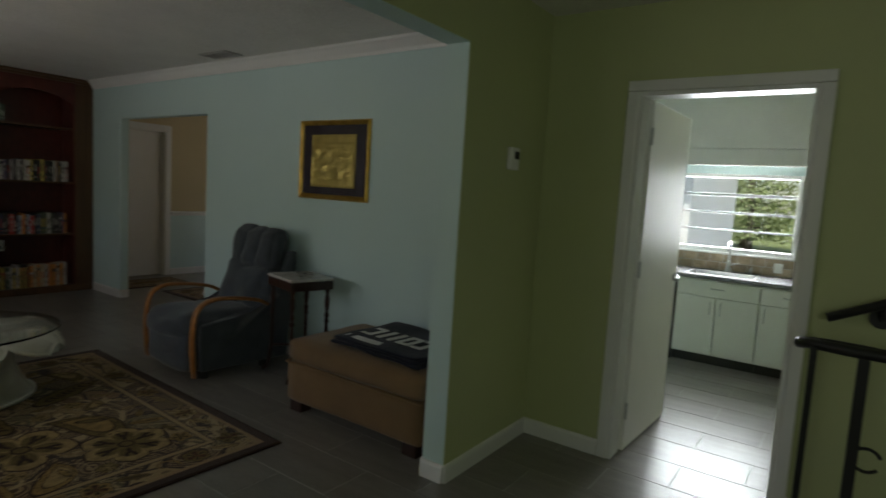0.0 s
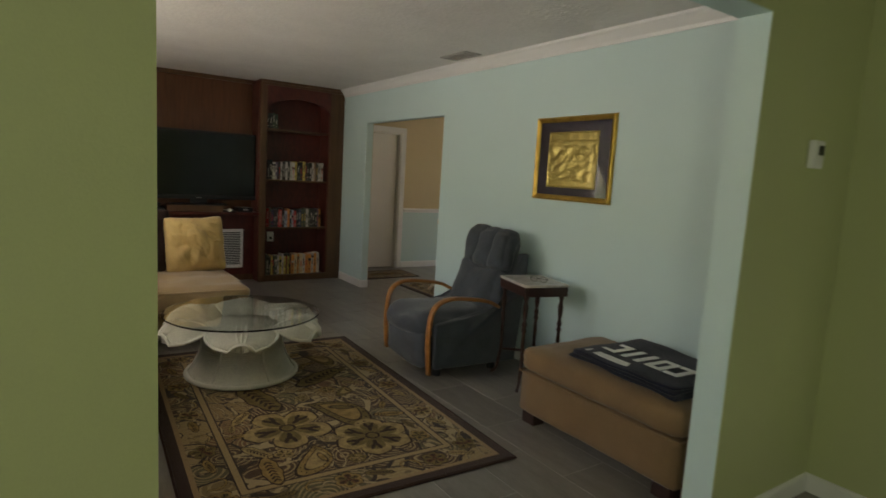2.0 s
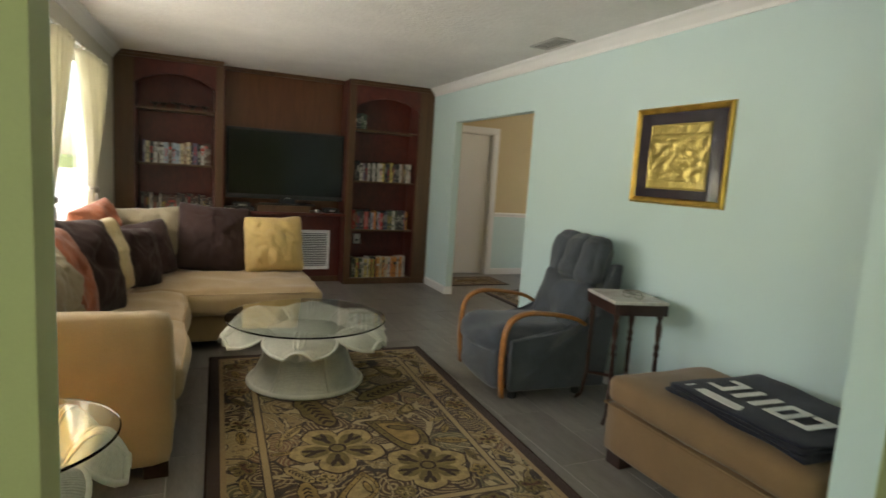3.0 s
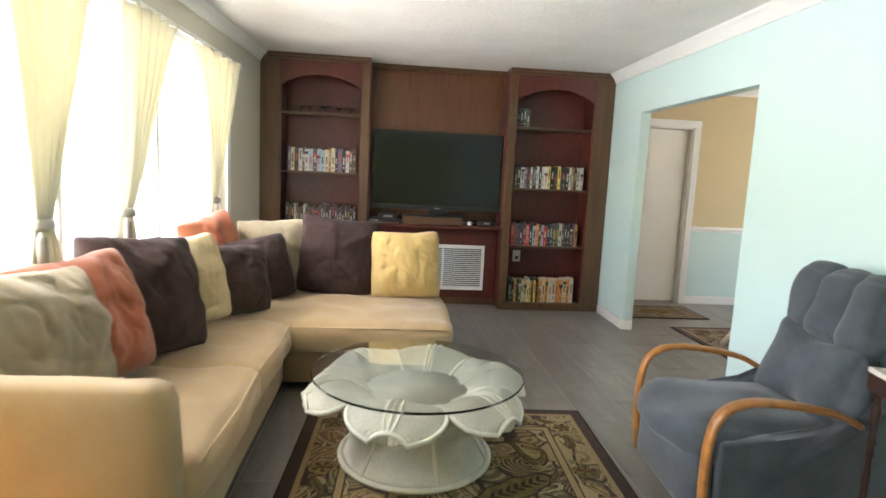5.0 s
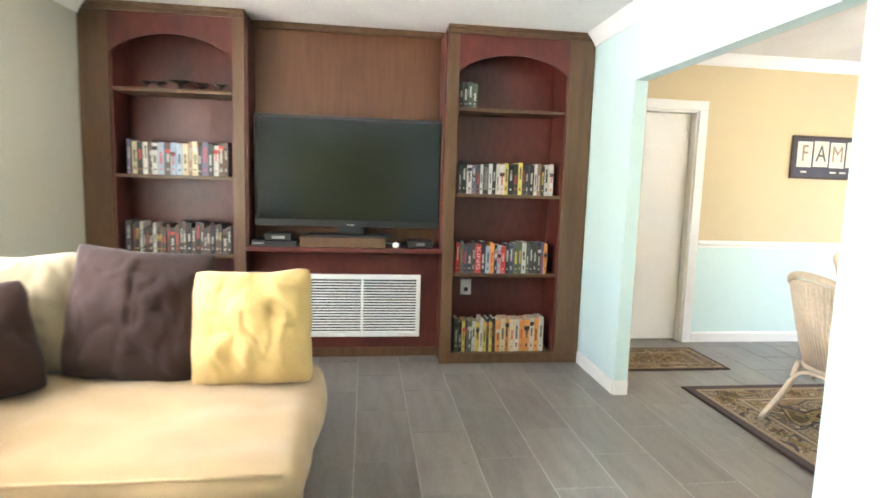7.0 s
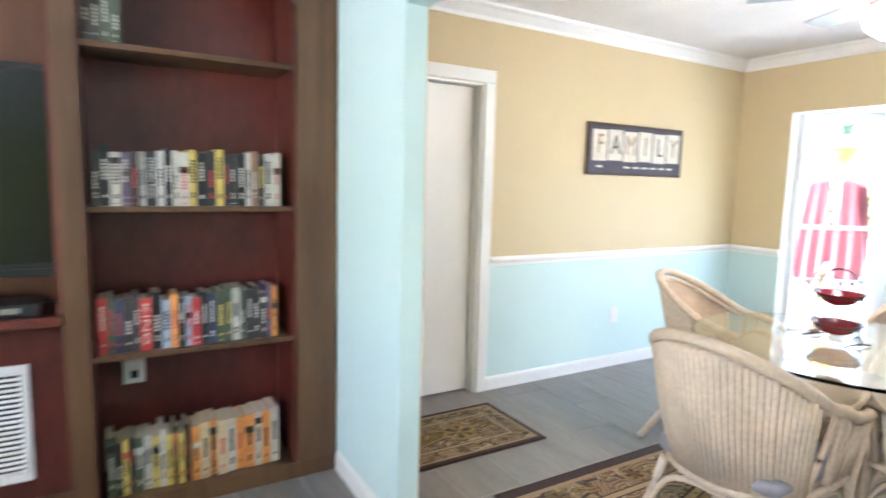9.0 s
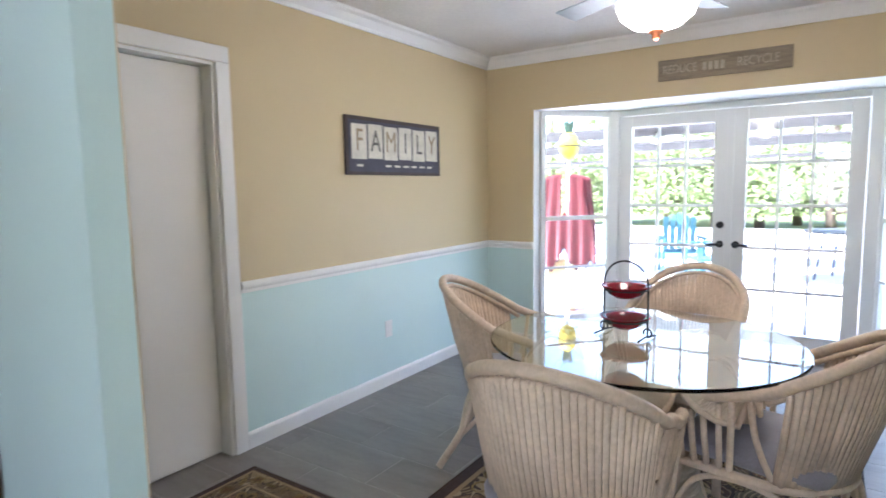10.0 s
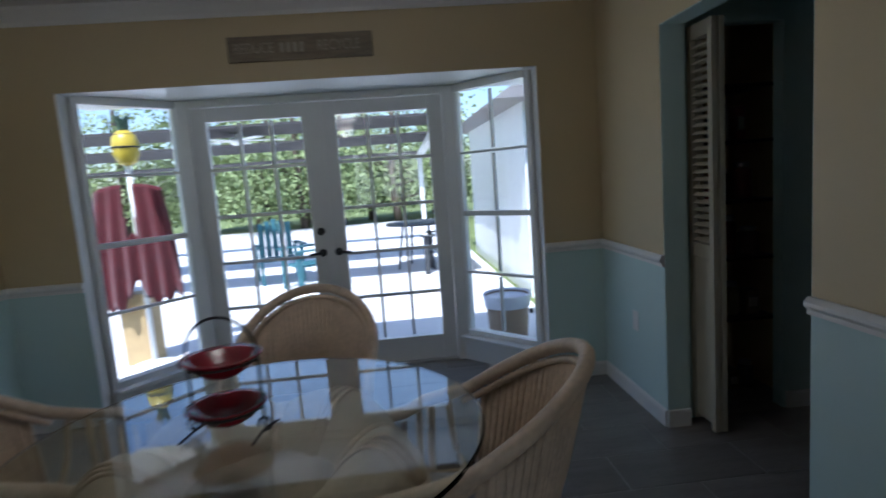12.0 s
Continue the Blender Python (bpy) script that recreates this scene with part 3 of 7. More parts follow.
def bookcase(y0, y1, a, b, shelves, label):
    """Floor-to-ceiling case from y0 to y1 with an opening from a to b."""
    bc = empty("bookcase", label=label, category="bookcase", group="built-in bookcases")
    part("stile", cuboid(BX - 0.02, BX, y0, a, 0.0, CEIL - 0.06, 0.002), WALNUT, bc)
    part("stile", cuboid(BX - 0.02, BX, b, y1, 0.0, CEIL - 0.06, 0.002), WALNUT, bc)
    part("side_panel", cuboid(BB, BX - 0.0205, y0 + 0.002, a + 0.012, 0.0, CEIL - 0.001), CHERRY, bc)
    part("side_panel", cuboid(BB, BX - 0.0205, b - 0.012, y1 - 0.002, 0.0, CEIL - 0.001), CHERRY, bc)
    part("back_panel", cuboid(BB - 0.012, BB - 0.001, y0, y1, 0, CEIL - 0.001), CHERRY, bc)
    part("arched_valance", arch_board(a, b, CEIL - 0.06, 2.10, 2.235, BX - 0.02, BX - 0.002), CHERRY, bc)
    part("top_board", cuboid(BB, BX - 0.03, a + 0.013, b - 0.013, CEIL - 0.09, CEIL - 0.07), CHERRY, bc)
    part("plinth", cuboid(BX - 0.02, BX + 0.004, y0, y1, 0.0, 0.075, 0.003), WALNUT, bc)
    part("shelf", cuboid(BB, BX - 0.022, a + 0.013, b - 0.013, 0.04, 0.072, 0.001), WALNUT, bc)
    crown = bmesh.new()
    box(crown, BX - 0.02, BX + 0.006, y0, y1, CEIL - 0.058, CEIL - 0.03, 0.003)
    box(crown, BX - 0.02, BX + 0.016, y0 - 0.004, y1 + 0.004, CEIL - 0.0295, CEIL - 0.001, 0.006)
    part("crown", crown, WALNUT, bc)
    for z in shelves:
        part("shelf", cuboid(BB, BX - 0.022, a + 0.013, b - 0.013, z - 0.022, z, 0.002), WALNUT, bc)
    return bc


LS, RS = (1.888, 1.322, 0.785), (1.862, 1.255, 0.67)
bookcase(SY + 0.003, 1.302, 0.455, 1.226, LS, "dark red-stained built-in bookcase with an arched top")
bookcase(2.668, NY + 0.07, 2.748, 3.545, RS, "dark red-stained built-in bookcase full of hardback novels")

cab = empty("media_cabinet", label="dark stained media wall with a ledge and panelled back", category="cabinet")
CB = -7.683
nb = 1
for k in range(nb):
    y0 = 1.304 + k * (2.666 - 1.304) / nb
    part("back_board", cuboid(CB - 0.02, CB, y0, y0 + (2.666 - 1.304) / nb - 0.0015, 0.86, CEIL - 0.04, 0.001), PANEL, cab)
part("ledge", cuboid(CB, -7.378, 1.3035, 2.6665, 0.818, 0.852, 0.006), CHERRY, cab)
part("front_panel", cuboid(-7.623, -7.601, 1.304, 2.666, 0.07, 0.817), CHERRY, cab)
part("toe_board", cuboid(-7.623, -7.593, 1.304, 2.666, 0, 0.07, 0.003), WALNUT, cab)
part("crown", cuboid(CB, CB + 0.045, 1.304, 2.666, CEIL - 0.045, CEIL - 0.001, 0.008), WALNUT, cab)
for yy in (1.3025, 2.6675):
    s = 1 if yy < 2 else -1
    part("side_board", cuboid(CB, BX - 0.021, *sorted((yy, yy + s * 0.016)), 0.853, CEIL - 0.046), CHERRY, cab)

grille = empty("air_return_grille", label="white metal return air grille with fine louvres", category="grille")
gx, gy0, gy1, gz0, gz1 = -7.601, 1.665, 2.535, 0.155, 0.63
gf = bmesh.new()
for a0, a1, z0, z1 in ((gy0, gy1, gz1 - 0.03, gz1), (gy0, gy1, gz0, gz0 + 0.03), (gy0, gy0 + 0.03, gz0 + 0.03, gz1 - 0.03), (gy1 - 0.03, gy1, gz0 + 0.03, gz1 - 0.03), (2.09, 2.11, gz0 + 0.03, gz1 - 0.03)):
    box(gf, gx + 0.001, gx + 0.016, a0, a1, z0, z1, 0.002)
part("frame", gf, WHITE, grille)
sm = None
for side in (0, 1):
    ya, yb = ((gy0 + 0.031, 2.089), (2.111, gy1 - 0.031))[side]
    for k in range(20):
        z = gz0 + 0.038 + k * 0.0212
        if sm is None:
            o = part("louvre", box(bmesh.new(), -0.006, 0.006, -(yb - ya) / 2, (yb - ya) / 2, -0.0012, 0.0012), WHITE, grille)
            sm = o.data
        else:
            o = new("louvre", sm)
            o.parent = grille
        o.matrix_basis = pose(gx + 0.008, (ya + yb) / 2, z, 0, 38, 0)
part("backing", cuboid(gx - 0.001, gx + 0.001, gy0 + 0.03, gy1 - 0.03, gz0 + 0.03, gz1 - 0.03), BLACK, grille)

tv = empty("television", pose(-7.523, 2.01, 0.853), label="large flat black television on the ledge", category="television")
part("bezel", cuboid(-0.035, 0.018, -0.67, 0.67, 0.135, 0.915, 0.006), BLACK, tv)
part("screen", cuboid(0.0185, 0.0195, -0.645, 0.645, 0.185, 0.892), SCREEN, tv)
part("chin", cuboid(0.0185, 0.021, -0.665, 0.665, 0.138, 0.165), BLACK, tv)
part("badge", cuboid(0.0212, 0.022, -0.03, 0.03, 0.148, 0.155), STEEL, tv)
part("neck", cuboid(-0.02, 0.02, -0.09, 0.09, 0.085, 0.136), BLACK, tv)
part("foot", cuboid(-0.1, 0.12, -0.3, 0.3, 0.0722, 0.0852, 0.004), BLACK, tv)
tagged(link("riser_box", cuboid(-7.623, -7.393, 1.665, 2.26, 0.853, 0.924, 0.003), WALNUT), label="walnut riser box under the television", category="box")
pl = empty("disc_player", label="black disc player on the ledge", category="player")
part("body", cuboid(-7.623, -7.403, 1.34, 1.64, 0.853, 0.893, 0.003), BLACK, pl)
part("button_row", cuboid(-7.403, -7.402, 1.345, 1.42, 0.868, 0.878), STEEL, pl)
pl = empty("cable_box", label="small black cable box on the disc player", category="player")
part("body", cuboid(-7.603, -7.423, 1.42, 1.60, 0.8935, 0.938, 0.004), BLACK, pl)
part("display", cuboid(-7.423, -7.421, 1.47, 1.56, 0.905, 0.925), STEEL, pl)
gm = empty("game_console", label="black console with a small lit display", category="console")
part("body", cuboid(-7.583, -7.403, 2.42, 2.60, 0.853, 0.905, 0.01), BLACK, gm)
part("display", cuboid(-7.403, -7.402, 2.48, 2.54, 0.872, 0.892), STEEL, gm)
tagged(link("white_trinket", lathe(bmesh.new(), [(0.012, 0.853), (0.022, 0.86), (0.026, 0.875), (0.015, 0.89), (0.004, 0.893)], 14, -7.423, 2.335), WHITE, smooth=True), label="small white round trinket on the ledge", category="ornament")
ol = empty("wall_outlet", label="white outlet with a black plug in the bookcase", category="outlet")
part("plate", cuboid(BB, BB + 0.006, 2.86, 2.945, 0.46, 0.585, 0.003), WHITE, ol)
part("plug", cuboid(BB + 0.006, BB + 0.03, 2.888, 2.917, 0.49, 0.52, 0.004), BLACK, ol)

# books
BOOKC = [(0.02, 0.02, 0.022), (0.48, 0.45, 0.40), (0.05, 0.045, 0.045), (0.45, 0.04, 0.035), (0.04, 0.05, 0.10), (0.10, 0.06, 0.04), (0.55, 0.45, 0.28), (0.62, 0.25, 0.06), (0.30, 0.36, 0.45), (0.07, 0.09, 0.06), (0.52, 0.49, 0.46), (0.25, 0.14, 0.08), (0.55, 0.42, 0.10), (0.13, 0.10, 0.17)]
BOOKM = [shade("book_cloth", c, 0.45, 0.18, 18, 90, 0.05) for c in BOOKC]
PAGES = shade("cream_pages", (0.60, 0.54, 0.42), 0.8, 0.1, 30, 200, 0.2, stretch=(1, 20, 1))
INK = [shade("spine_print", c, 0.5, 0.05, 20, 80, 0) for c in ((0.50, 0.47, 0.42), (0.02, 0.02, 0.02), (0.6, 0.42, 0.08), (0.5, 0.06, 0.05))]


def book(x, y, z, w, h, d, ci, rng, title=None, ink=None):
    bk = empty("book", pose(x, y, z), label="hardback novel standing upright on a shelf", category="book", group="shelved books")
    cov = bmesh.new()
    box(cov, -d, 0, -w / 2, -w / 2 + 0.003, 0, h)
    box(cov, -d, 0, w / 2 - 0.003, w / 2, 0, h)
    box(cov, -0.003, 0.0025, -w / 2, w / 2, 0, h, 0.0012)
    part("cover", cov, BOOKM[ci], bk)
    part("page_block", cuboid(-d + 0.006, -0.0035, -w / 2 + 0.0035, w / 2 - 0.0035, 0.003, h - 0.004), PAGES, bk)
    dark = sum(BOOKC[ci]) < 0.6
    im = ink if ink is not None else INK[rng.choice((0, 0, 0, 0, 2, 3)) if dark else rng.choice((1, 1, 1, 3))]
    bars = []
    if not title:
        k0 = h * rng.uniform(0.3, 0.5)
        bars = [("spine_title", k0, k0 + h * rng.uniform(0.25, 0.45), 0.25), ("author_line", h * 0.14, h * 0.14 + h * rng.uniform(0.05, 0.14), 0.2)]
        if rng.random() < 0.4:
            bars.append(("spine_mark", h * 0.04, h * 0.07, 0.2))
    for pname, z0, z1, f in bars:
        pr = bmesh.new()
        steps = max(1, int((z1 - z0) / 0.012))
        rows_ = []
        for q in range(steps):
            a = z0 + (z1 - z0) * q / steps
            g = w * f * rng.uniform(0.7, 1)
            rows_ += [(a, g), (a + (z1 - z0) / steps * 0.72, g * rng.uniform(0.8, 1)), (a + (z1 - z0) / steps * 0.74, w * 0.03), (a + (z1 - z0) / steps * 0.98, w * 0.03)]
        rows_ = rows_[:-2]
        vs_ = [[pr.verts.new((0.0029, sg_ * g, a)) for sg_ in (-1, 1)] for a, g in rows_]
        for lo_, hi_ in zip(vs_, vs_[1:]):
            pr.faces.new((lo_[0], lo_[1], hi_[1], hi_[0]))
        part(pname, pr, im, bk)
    if title:
        cu = bpy.data.curves.new("spine_title", "FONT")
        cu.body, cu.size, cu.extrude, cu.align_x, cu.align_y = title, w * 0.95, 0.0003, "CENTER", "CENTER"
        tx = new("spine_title", cu)
        tx.parent = bk
        tx.data.materials.append(im)
        tx.matrix_basis = pose(0.0029, 0, h * 0.52, 0, 90, 0)
        tx.scale.x = 0.88 * h / max(0.05, 0.62 * w * len(title))
    if rng.random() < 0.3 and not title:
        z0 = rng.uniform(0.55, 0.8) * h
        part("spine_band", cuboid(0.0026, 0.0029, -w / 2 + 0.001, w / 2 - 0.001, z0, z0 + h * 0.12), INK[rng.choice((0, 1, 1, 3))], bk)
    return bk


def row_of_books(y0, y1, z, hmin, hmax, seed, palette, wmin=0.022, wmax=0.042, titles=None):
    rng = random.Random(seed)
    y, k = y0, 0
    while True:
        w = rng.uniform(wmin, wmax)
        if y + w > y1:
            break
        title = (titles or {}).get(k)
        if title:
            w = 0.042
        h = rng.uniform(hmin, hmax)
        ci = title[1] if title else palette[(k * 5 + rng.randrange(2)) % len(palette)]
        book(BX - 0.045 - rng.uniform(0, 0.02), y + w / 2, z + 0.0005, w - 0.0012, h, 0.15, ci, rng, title[0] if title else None, INK[0] if title else None)
        y += w
        k += 1


row_of_books(0.53, 1.205, LS[1], 0.20, 0.235, 1, [13, 11, 8, 5, 10, 13, 6, 11, 8, 5, 0])
row_of_books(0.51, 1.205, LS[2], 0.17, 0.225, 2, [2, 0, 9, 4, 3, 10, 5, 6, 0, 11], 0.018, 0.036)
row_of_books(2.765, 2.925, RS[0], 0.17, 0.185, 3, [0, 2, 0, 9], 0.026, 0.036)
row_of_books(2.775, 3.50, RS[1], 0.205, 0.235, 4, [11, 2, 0, 10, 2, 0, 2, 12, 0, 10, 1, 10, 2, 0, 1, 13], 0.022, 0.04, {6: ("STEPHEN KING", 0)})
row_of_books(2.775, 3.495, RS[2], 0.20, 0.235, 5, [3, 9, 2, 0, 0, 9, 2, 13, 8, 10, 4, 1, 2, 7], 0.022, 0.038, {5: ("KING", 3)})
row_of_books(2.785, 3.10, 0.073, 0.22, 0.255, 6, [12, 9, 10, 2, 0, 0, 10, 2, 4, 3], 0.02, 0.034)
row_of_books(3.10, 3.49, 0.073, 0.235, 0.265, 7, [7, 8, 1, 9, 7, 6, 7, 3, 7, 10, 7], 0.030, 0.044)
for k, (yy, rr) in enumerate(((0.72, 0.05), (0.86, 0.07), (1.0, 0.055), (0.64, 0.04), (1.12, 0.04))):
    bw = bmesh.new()
    zz = LS[0] + 0.0005
    lathe(bw, [(rr * 0.5, zz), (rr * 0.5, zz + 0.006), (rr * 0.2, zz + 0.02), (rr * 0.25, zz + 0.035 + 0.012 * (k == 1)), (rr, zz + 0.05 + 0.012 * (k == 1)), (rr * 0.95, zz + 0.056 + 0.012 * (k == 1)), (rr * 0.2, zz + 0.045 + 0.012 * (k == 1))], 20, BX - 0.12, yy)
    tagged(link("candle_dish", bw, DARKW, smooth=True), label="small dark footed dish on a bookcase shelf", category="dish", group="dark footed dishes")

# ---- sectional sofa ----
PIPE = shade("beige_piping", (0.50, 0.36, 0.21), 0.8, 0.08, 8, 160, 0.1)


def piping(pts, parent):
    part("piping", tube(bmesh.new(), pts, 0.006, 6), PIPE, parent, smooth=True)


sofa = empty("sofa", label="beige microsuede sofa section below the window", category="sofa")
part("base", cushion(-5.09, -3.30, 0.38, 0.925, 0.075, 0.29, 0.025, 0.004, 8), BEIGE, sofa, smooth=True)
part("back", cushion(-5.09, -3.30, 0.10, 0.40, 0.075, 0.75, 0.07, 0.01, 10), BEIGE, sofa, smooth=True)
part("arm", cushion(-3.41, -3.27, 0.10, 0.925, 0.075, 0.735, 0.045, 0.008, 10), BEIGE, sofa, smooth=True)
for i, (a, b) in enumerate(((-4.275, -3.415), (-5.085, -4.28))):
    c = part("seat_cushion", cushion(a, b, 0.36, 0.965, 0.285, 0.455, 0.05, 0.030, 26, 0.011, i * 3.3), BEIGE, sofa, smooth=True)
    part("piping", tube(bmesh.new(), [(a + 0.03, 0.955, 0.438), (a + (b - a) * 0.5, 0.974, 0.446), (b - 0.03, 0.955, 0.438)], 0.005, 6), PIPE, c, smooth=True)
for x, y in ((-3.37, 0.86), (-3.37, 0.40), (-4.95, 0.40)):
    part("foot", cuboid(x - 0.05, x + 0.05, y - 0.05, y + 0.05, 0.0, 0.085, 0.006), DARKW, sofa, "dark wooden block foot")

ch = empty("chaise", label="beige microsuede chaise section with a long seat cushion", category="sofa")
part("base", cushion(-6.11, -5.105, 0.15, 1.89, 0.06, 0.27, 0.03, 0.004, 10), BEIGE, ch, smooth=True)
part("back", cushion(-6.28, -6.01, 0.15, 1.83, 0.06, 0.76, 0.07, 0.01, 10), BEIGE, ch, smooth=True)
c = part("seat_cushion", cushion(-6.06, -5.025, 0.60, 1.93, 0.265, 0.455, 0.06, 0.028, 30, 0.012, 7.7), BEIGE, ch, smooth=True)
part("piping", tube(bmesh.new(), [(-5.028, 0.98, 0.432), (-5.015, 1.4, 0.436), (-5.028, 1.88, 0.432)], 0.005, 6), PIPE, c, smooth=True)
part("piping", tube(bmesh.new(), [(-5.028, 0.98, 0.290), (-5.015, 1.4, 0.288), (-5.028, 1.88, 0.290)], 0.005, 6), PIPE, c, smooth=True)
for x, y in ((-5.18, 1.81), (-6.04, 1.81), (-6.04, 0.45)):
    part("foot", cuboid(x - 0.04, x + 0.04, y - 0.04, y + 0.04, 0.0, 0.07, 0.005), DARKW, ch, "dark wooden block foot")


def throw_pillow(w, d, m, material, label, seed):
    p = link("throw_pillow", pillow(w, w, d * 1.55, seed), material, smooth=True)
    p.matrix_world = m
    return tagged(p, label=label, category="pillow", group="sofa pillows")


# along the chaise back, facing the room
throw_pillow(0.50, 0.19, pose(-5.80, 1.65, 0.70, 15, 0, -90) @ pose(0, 0, 0, 0, 2, 0), GOLDP, "golden yellow pillow leaning on the chaise back", 1.1)
throw_pillow(0.58, 0.20, pose(-5.88, 1.17, 0.735, 15, 0, -88) @ pose(0, 0, 0, 0, -4, 0), BROWNP, "large dark brown corduroy pillow on the chaise", 2.3)
throw_pillow(0.54, 0.19, pose(-5.92, 0.72, 0.72, 12, 0, -80) @ pose(0, 0, 0, 0, 4, 0), TAUPEP, "taupe pillow in the sofa corner", 3.7)
throw_pillow(0.45, 0.16, pose(-5.60, 0.66, 0.67, 16, 0, -62) @ pose(0, 0, 0, 0, 9, 0), BROWNP, "dark brown pillow leaning in the corner", 4.2)
throw_pillow(0.46, 0.16, pose(-5.60, 0.36, 0.80, 12, 0, -28) @ pose(0, 0, 0, 0, 12, 0), RUSTP, "rust orange pillow in the corner behind others", 5.8)
# along the sofa back
throw_pillow(0.44, 0.16, pose(-5.21, 0.62, 0.675, 18, 0, -38) @ pose(0, 0, 0, 0, -4, 0), BROWNP, "dark brown square pillow on the seat", 6.4)
throw_pillow(0.50, 0.19, pose(-4.84, 0.42, 0.72, 16, 0, -46) @ pose(0, 0, 0, 0, 6, 0), CREAMP, "cream pillow with soft creases", 7.9)
throw_pillow(0.58, 0.21, pose(-4.41, 0.41, 0.745, 20, 0, -30) @ pose(0, 0, 0, 0, -5, 0), BROWNP, "large dark brown corduroy pillow on the sofa", 8.6)
throw_pillow(0.54, 0.20, pose(-3.98, 0.35, 0.73, 20, 0, -24) @ pose(0, 0, 0, 0, 4, 0), RUSTP, "large rust orange pillow on the sofa", 9.3)
throw_pillow(0.54, 0.22, pose(-3.70, 0.34, 0.73, 22, 0, -16) @ pose(0, 0, 0, 0, -4, 0), TAUPEP, "rumpled taupe pillow beside the sofa arm", 10.7)


# ---- rugs ----
def rug_material(name, hx, hy, scale=1.0):
    """Woven paisley rug: dark border, beige stripe, inner band and a field of scrolls and leaves."""
    m = bpy.data.materials.new(name)
    m.use_nodes = True
    t = m.node_tree
    N, L = t.nodes, t.links
    b = N["Principled BSDF"]
    b.inputs["Roughness"].default_value = 0.95
    b.inputs["Sheen Weight"].default_value = 0.2
    b.inputs["Specular IOR Level"].default_value = 0.1
    co = N.new("ShaderNodeTexCoord").outputs["Object"]

    def math_(op, a, c=None):
        n = N.new("ShaderNodeMath")
        n.operation = op
        for i, v in enumerate((a, c)):
            if v is None:
                continue
            if isinstance(v, (int, float)):
                n.inputs[i].default_value = v
            else:
                L.new(v, n.inputs[i])
        return n.outputs[0]

    def mix(f, a, c):
        n = N.new("ShaderNodeMix")
        n.data_type = "RGBA"
        for s, v in ((0, f), (6, a), (7, c)):
            if isinstance(v, tuple):
                n.inputs[s].default_value = (*v, 1)
            else:
                L.new(v, n.inputs[s])
        return n.outputs[2]

    sep = N.new("ShaderNodeSeparateXYZ")
    L.new(co, sep.inputs[0])
    ex = math_("SUBTRACT", hx, math_("ABSOLUTE", sep.outputs[0]))
    ey = math_("SUBTRACT", hy, math_("ABSOLUTE", sep.outputs[1]))
    edge = math_("MINIMUM", ex, ey)

    def tex(kind, sc, **kw):
        n = N.new(kind)
        n.inputs["Scale"].default_value = sc * scale
        for k, v in kw.items():
            n.inputs[k].default_value = v
        return n

    dist = tex("ShaderNodeTexNoise", 3.0, Detail=1.0)
    L.new(co, dist.inputs["Vector"])
    vm = N.new("ShaderNodeVectorMath")
    vm.operation = "MULTIPLY_ADD"
    vm.inputs[1].default_value = (0.22 / scale,) * 3
    L.new(dist.outputs["Color"], vm.inputs[0])
    L.new(co, vm.inputs[2])
    v1 = tex("ShaderNodeTexVoronoi", 4.6)
    v2 = N.new("ShaderNodeTexVoronoi")
    v2.feature = "DISTANCE_TO_EDGE"
    v2.inputs["Scale"].default_value = 4.6 * scale
    for v in (v1, v2):
        L.new(vm.outputs[0], v.inputs["Vector"])
    cell = N.new("ShaderNodeValToRGB")
    cell.color_ramp.interpolation = "CONSTANT"
    for i, (p, c) in enumerate(((0, (0.065, 0.032, 0.014)), (0.25, (0.20, 0.135, 0.055)), (0.45, (0.10, 0.082, 0.036)), (0.62, (0.30, 0.215, 0.10)), (0.8, (0.15, 0.075, 0.032)))):
        e = cell.color_ramp.elements[i] if i < 2 else cell.color_ramp.elements.new(p)
        e.position, e.color = p, (*c, 1)
    cs = N.new("ShaderNodeSeparateColor")
    L.new(v1.outputs["Color"], cs.inputs[0])
    L.new(cs.outputs[0], cell.inputs[0])
    # petals and rings inside each motif
    ring = math_("SINE", math_("MULTIPLY", v1.outputs["Distance"], 62.0 ))
    ringm = math_("GREATER_THAN", ring, 0.45)
    col = mix(math_("MULTIPLY", ringm, 0.85), cell.outputs[0], (0.34, 0.25, 0.125))
    line = math_("LESS_THAN", v2.outputs["Distance"], 0.035)
    col = mix(line, col, (0.028, 0.014, 0.008))
    # winding vines
    vn = tex("ShaderNodeTexNoise", 2.3, Detail=1.5, Distortion=1.2)
    L.new(co, vn.inputs["Vector"])
    vine = math_("LESS_THAN", math_("ABSOLUTE", math_("SUBTRACT", math_("FRACT", math_("MULTIPLY", vn.outputs["Fac"], 7.0)), 0.5)), 0.075)
    col = mix(vine, col, (0.36, 0.275, 0.15))
    vo = math_("LESS_THAN", math_("ABSOLUTE", math_("SUBTRACT", math_("ABSOLUTE", math_("SUBTRACT", math_("FRACT", math_("MULTIPLY", vn.outputs["Fac"], 7.0)), 0.5)), 0.1)), 0.022)
    col = mix(vo, col, (0.035, 0.018, 0.010))
    # small leaves
    v3 = tex("ShaderNodeTexVoronoi", 17)
    L.new(vm.outputs[0], v3.inputs["Vector"])
    dots = math_("LESS_THAN", v3.outputs["Distance"], 0.26)
    col = mix(math_("MULTIPLY", dots, 0.6), col, (0.055, 0.030, 0.014))
    # bands round the edge
    def band(lo, hi):
        return math_("MULTIPLY", math_("GREATER_THAN", edge, lo), math_("LESS_THAN", edge, hi))
    k = 1.0 / scale
    col = mix(band(0.245 * k, 0.275 * k), col, (0.33, 0.235, 0.115))
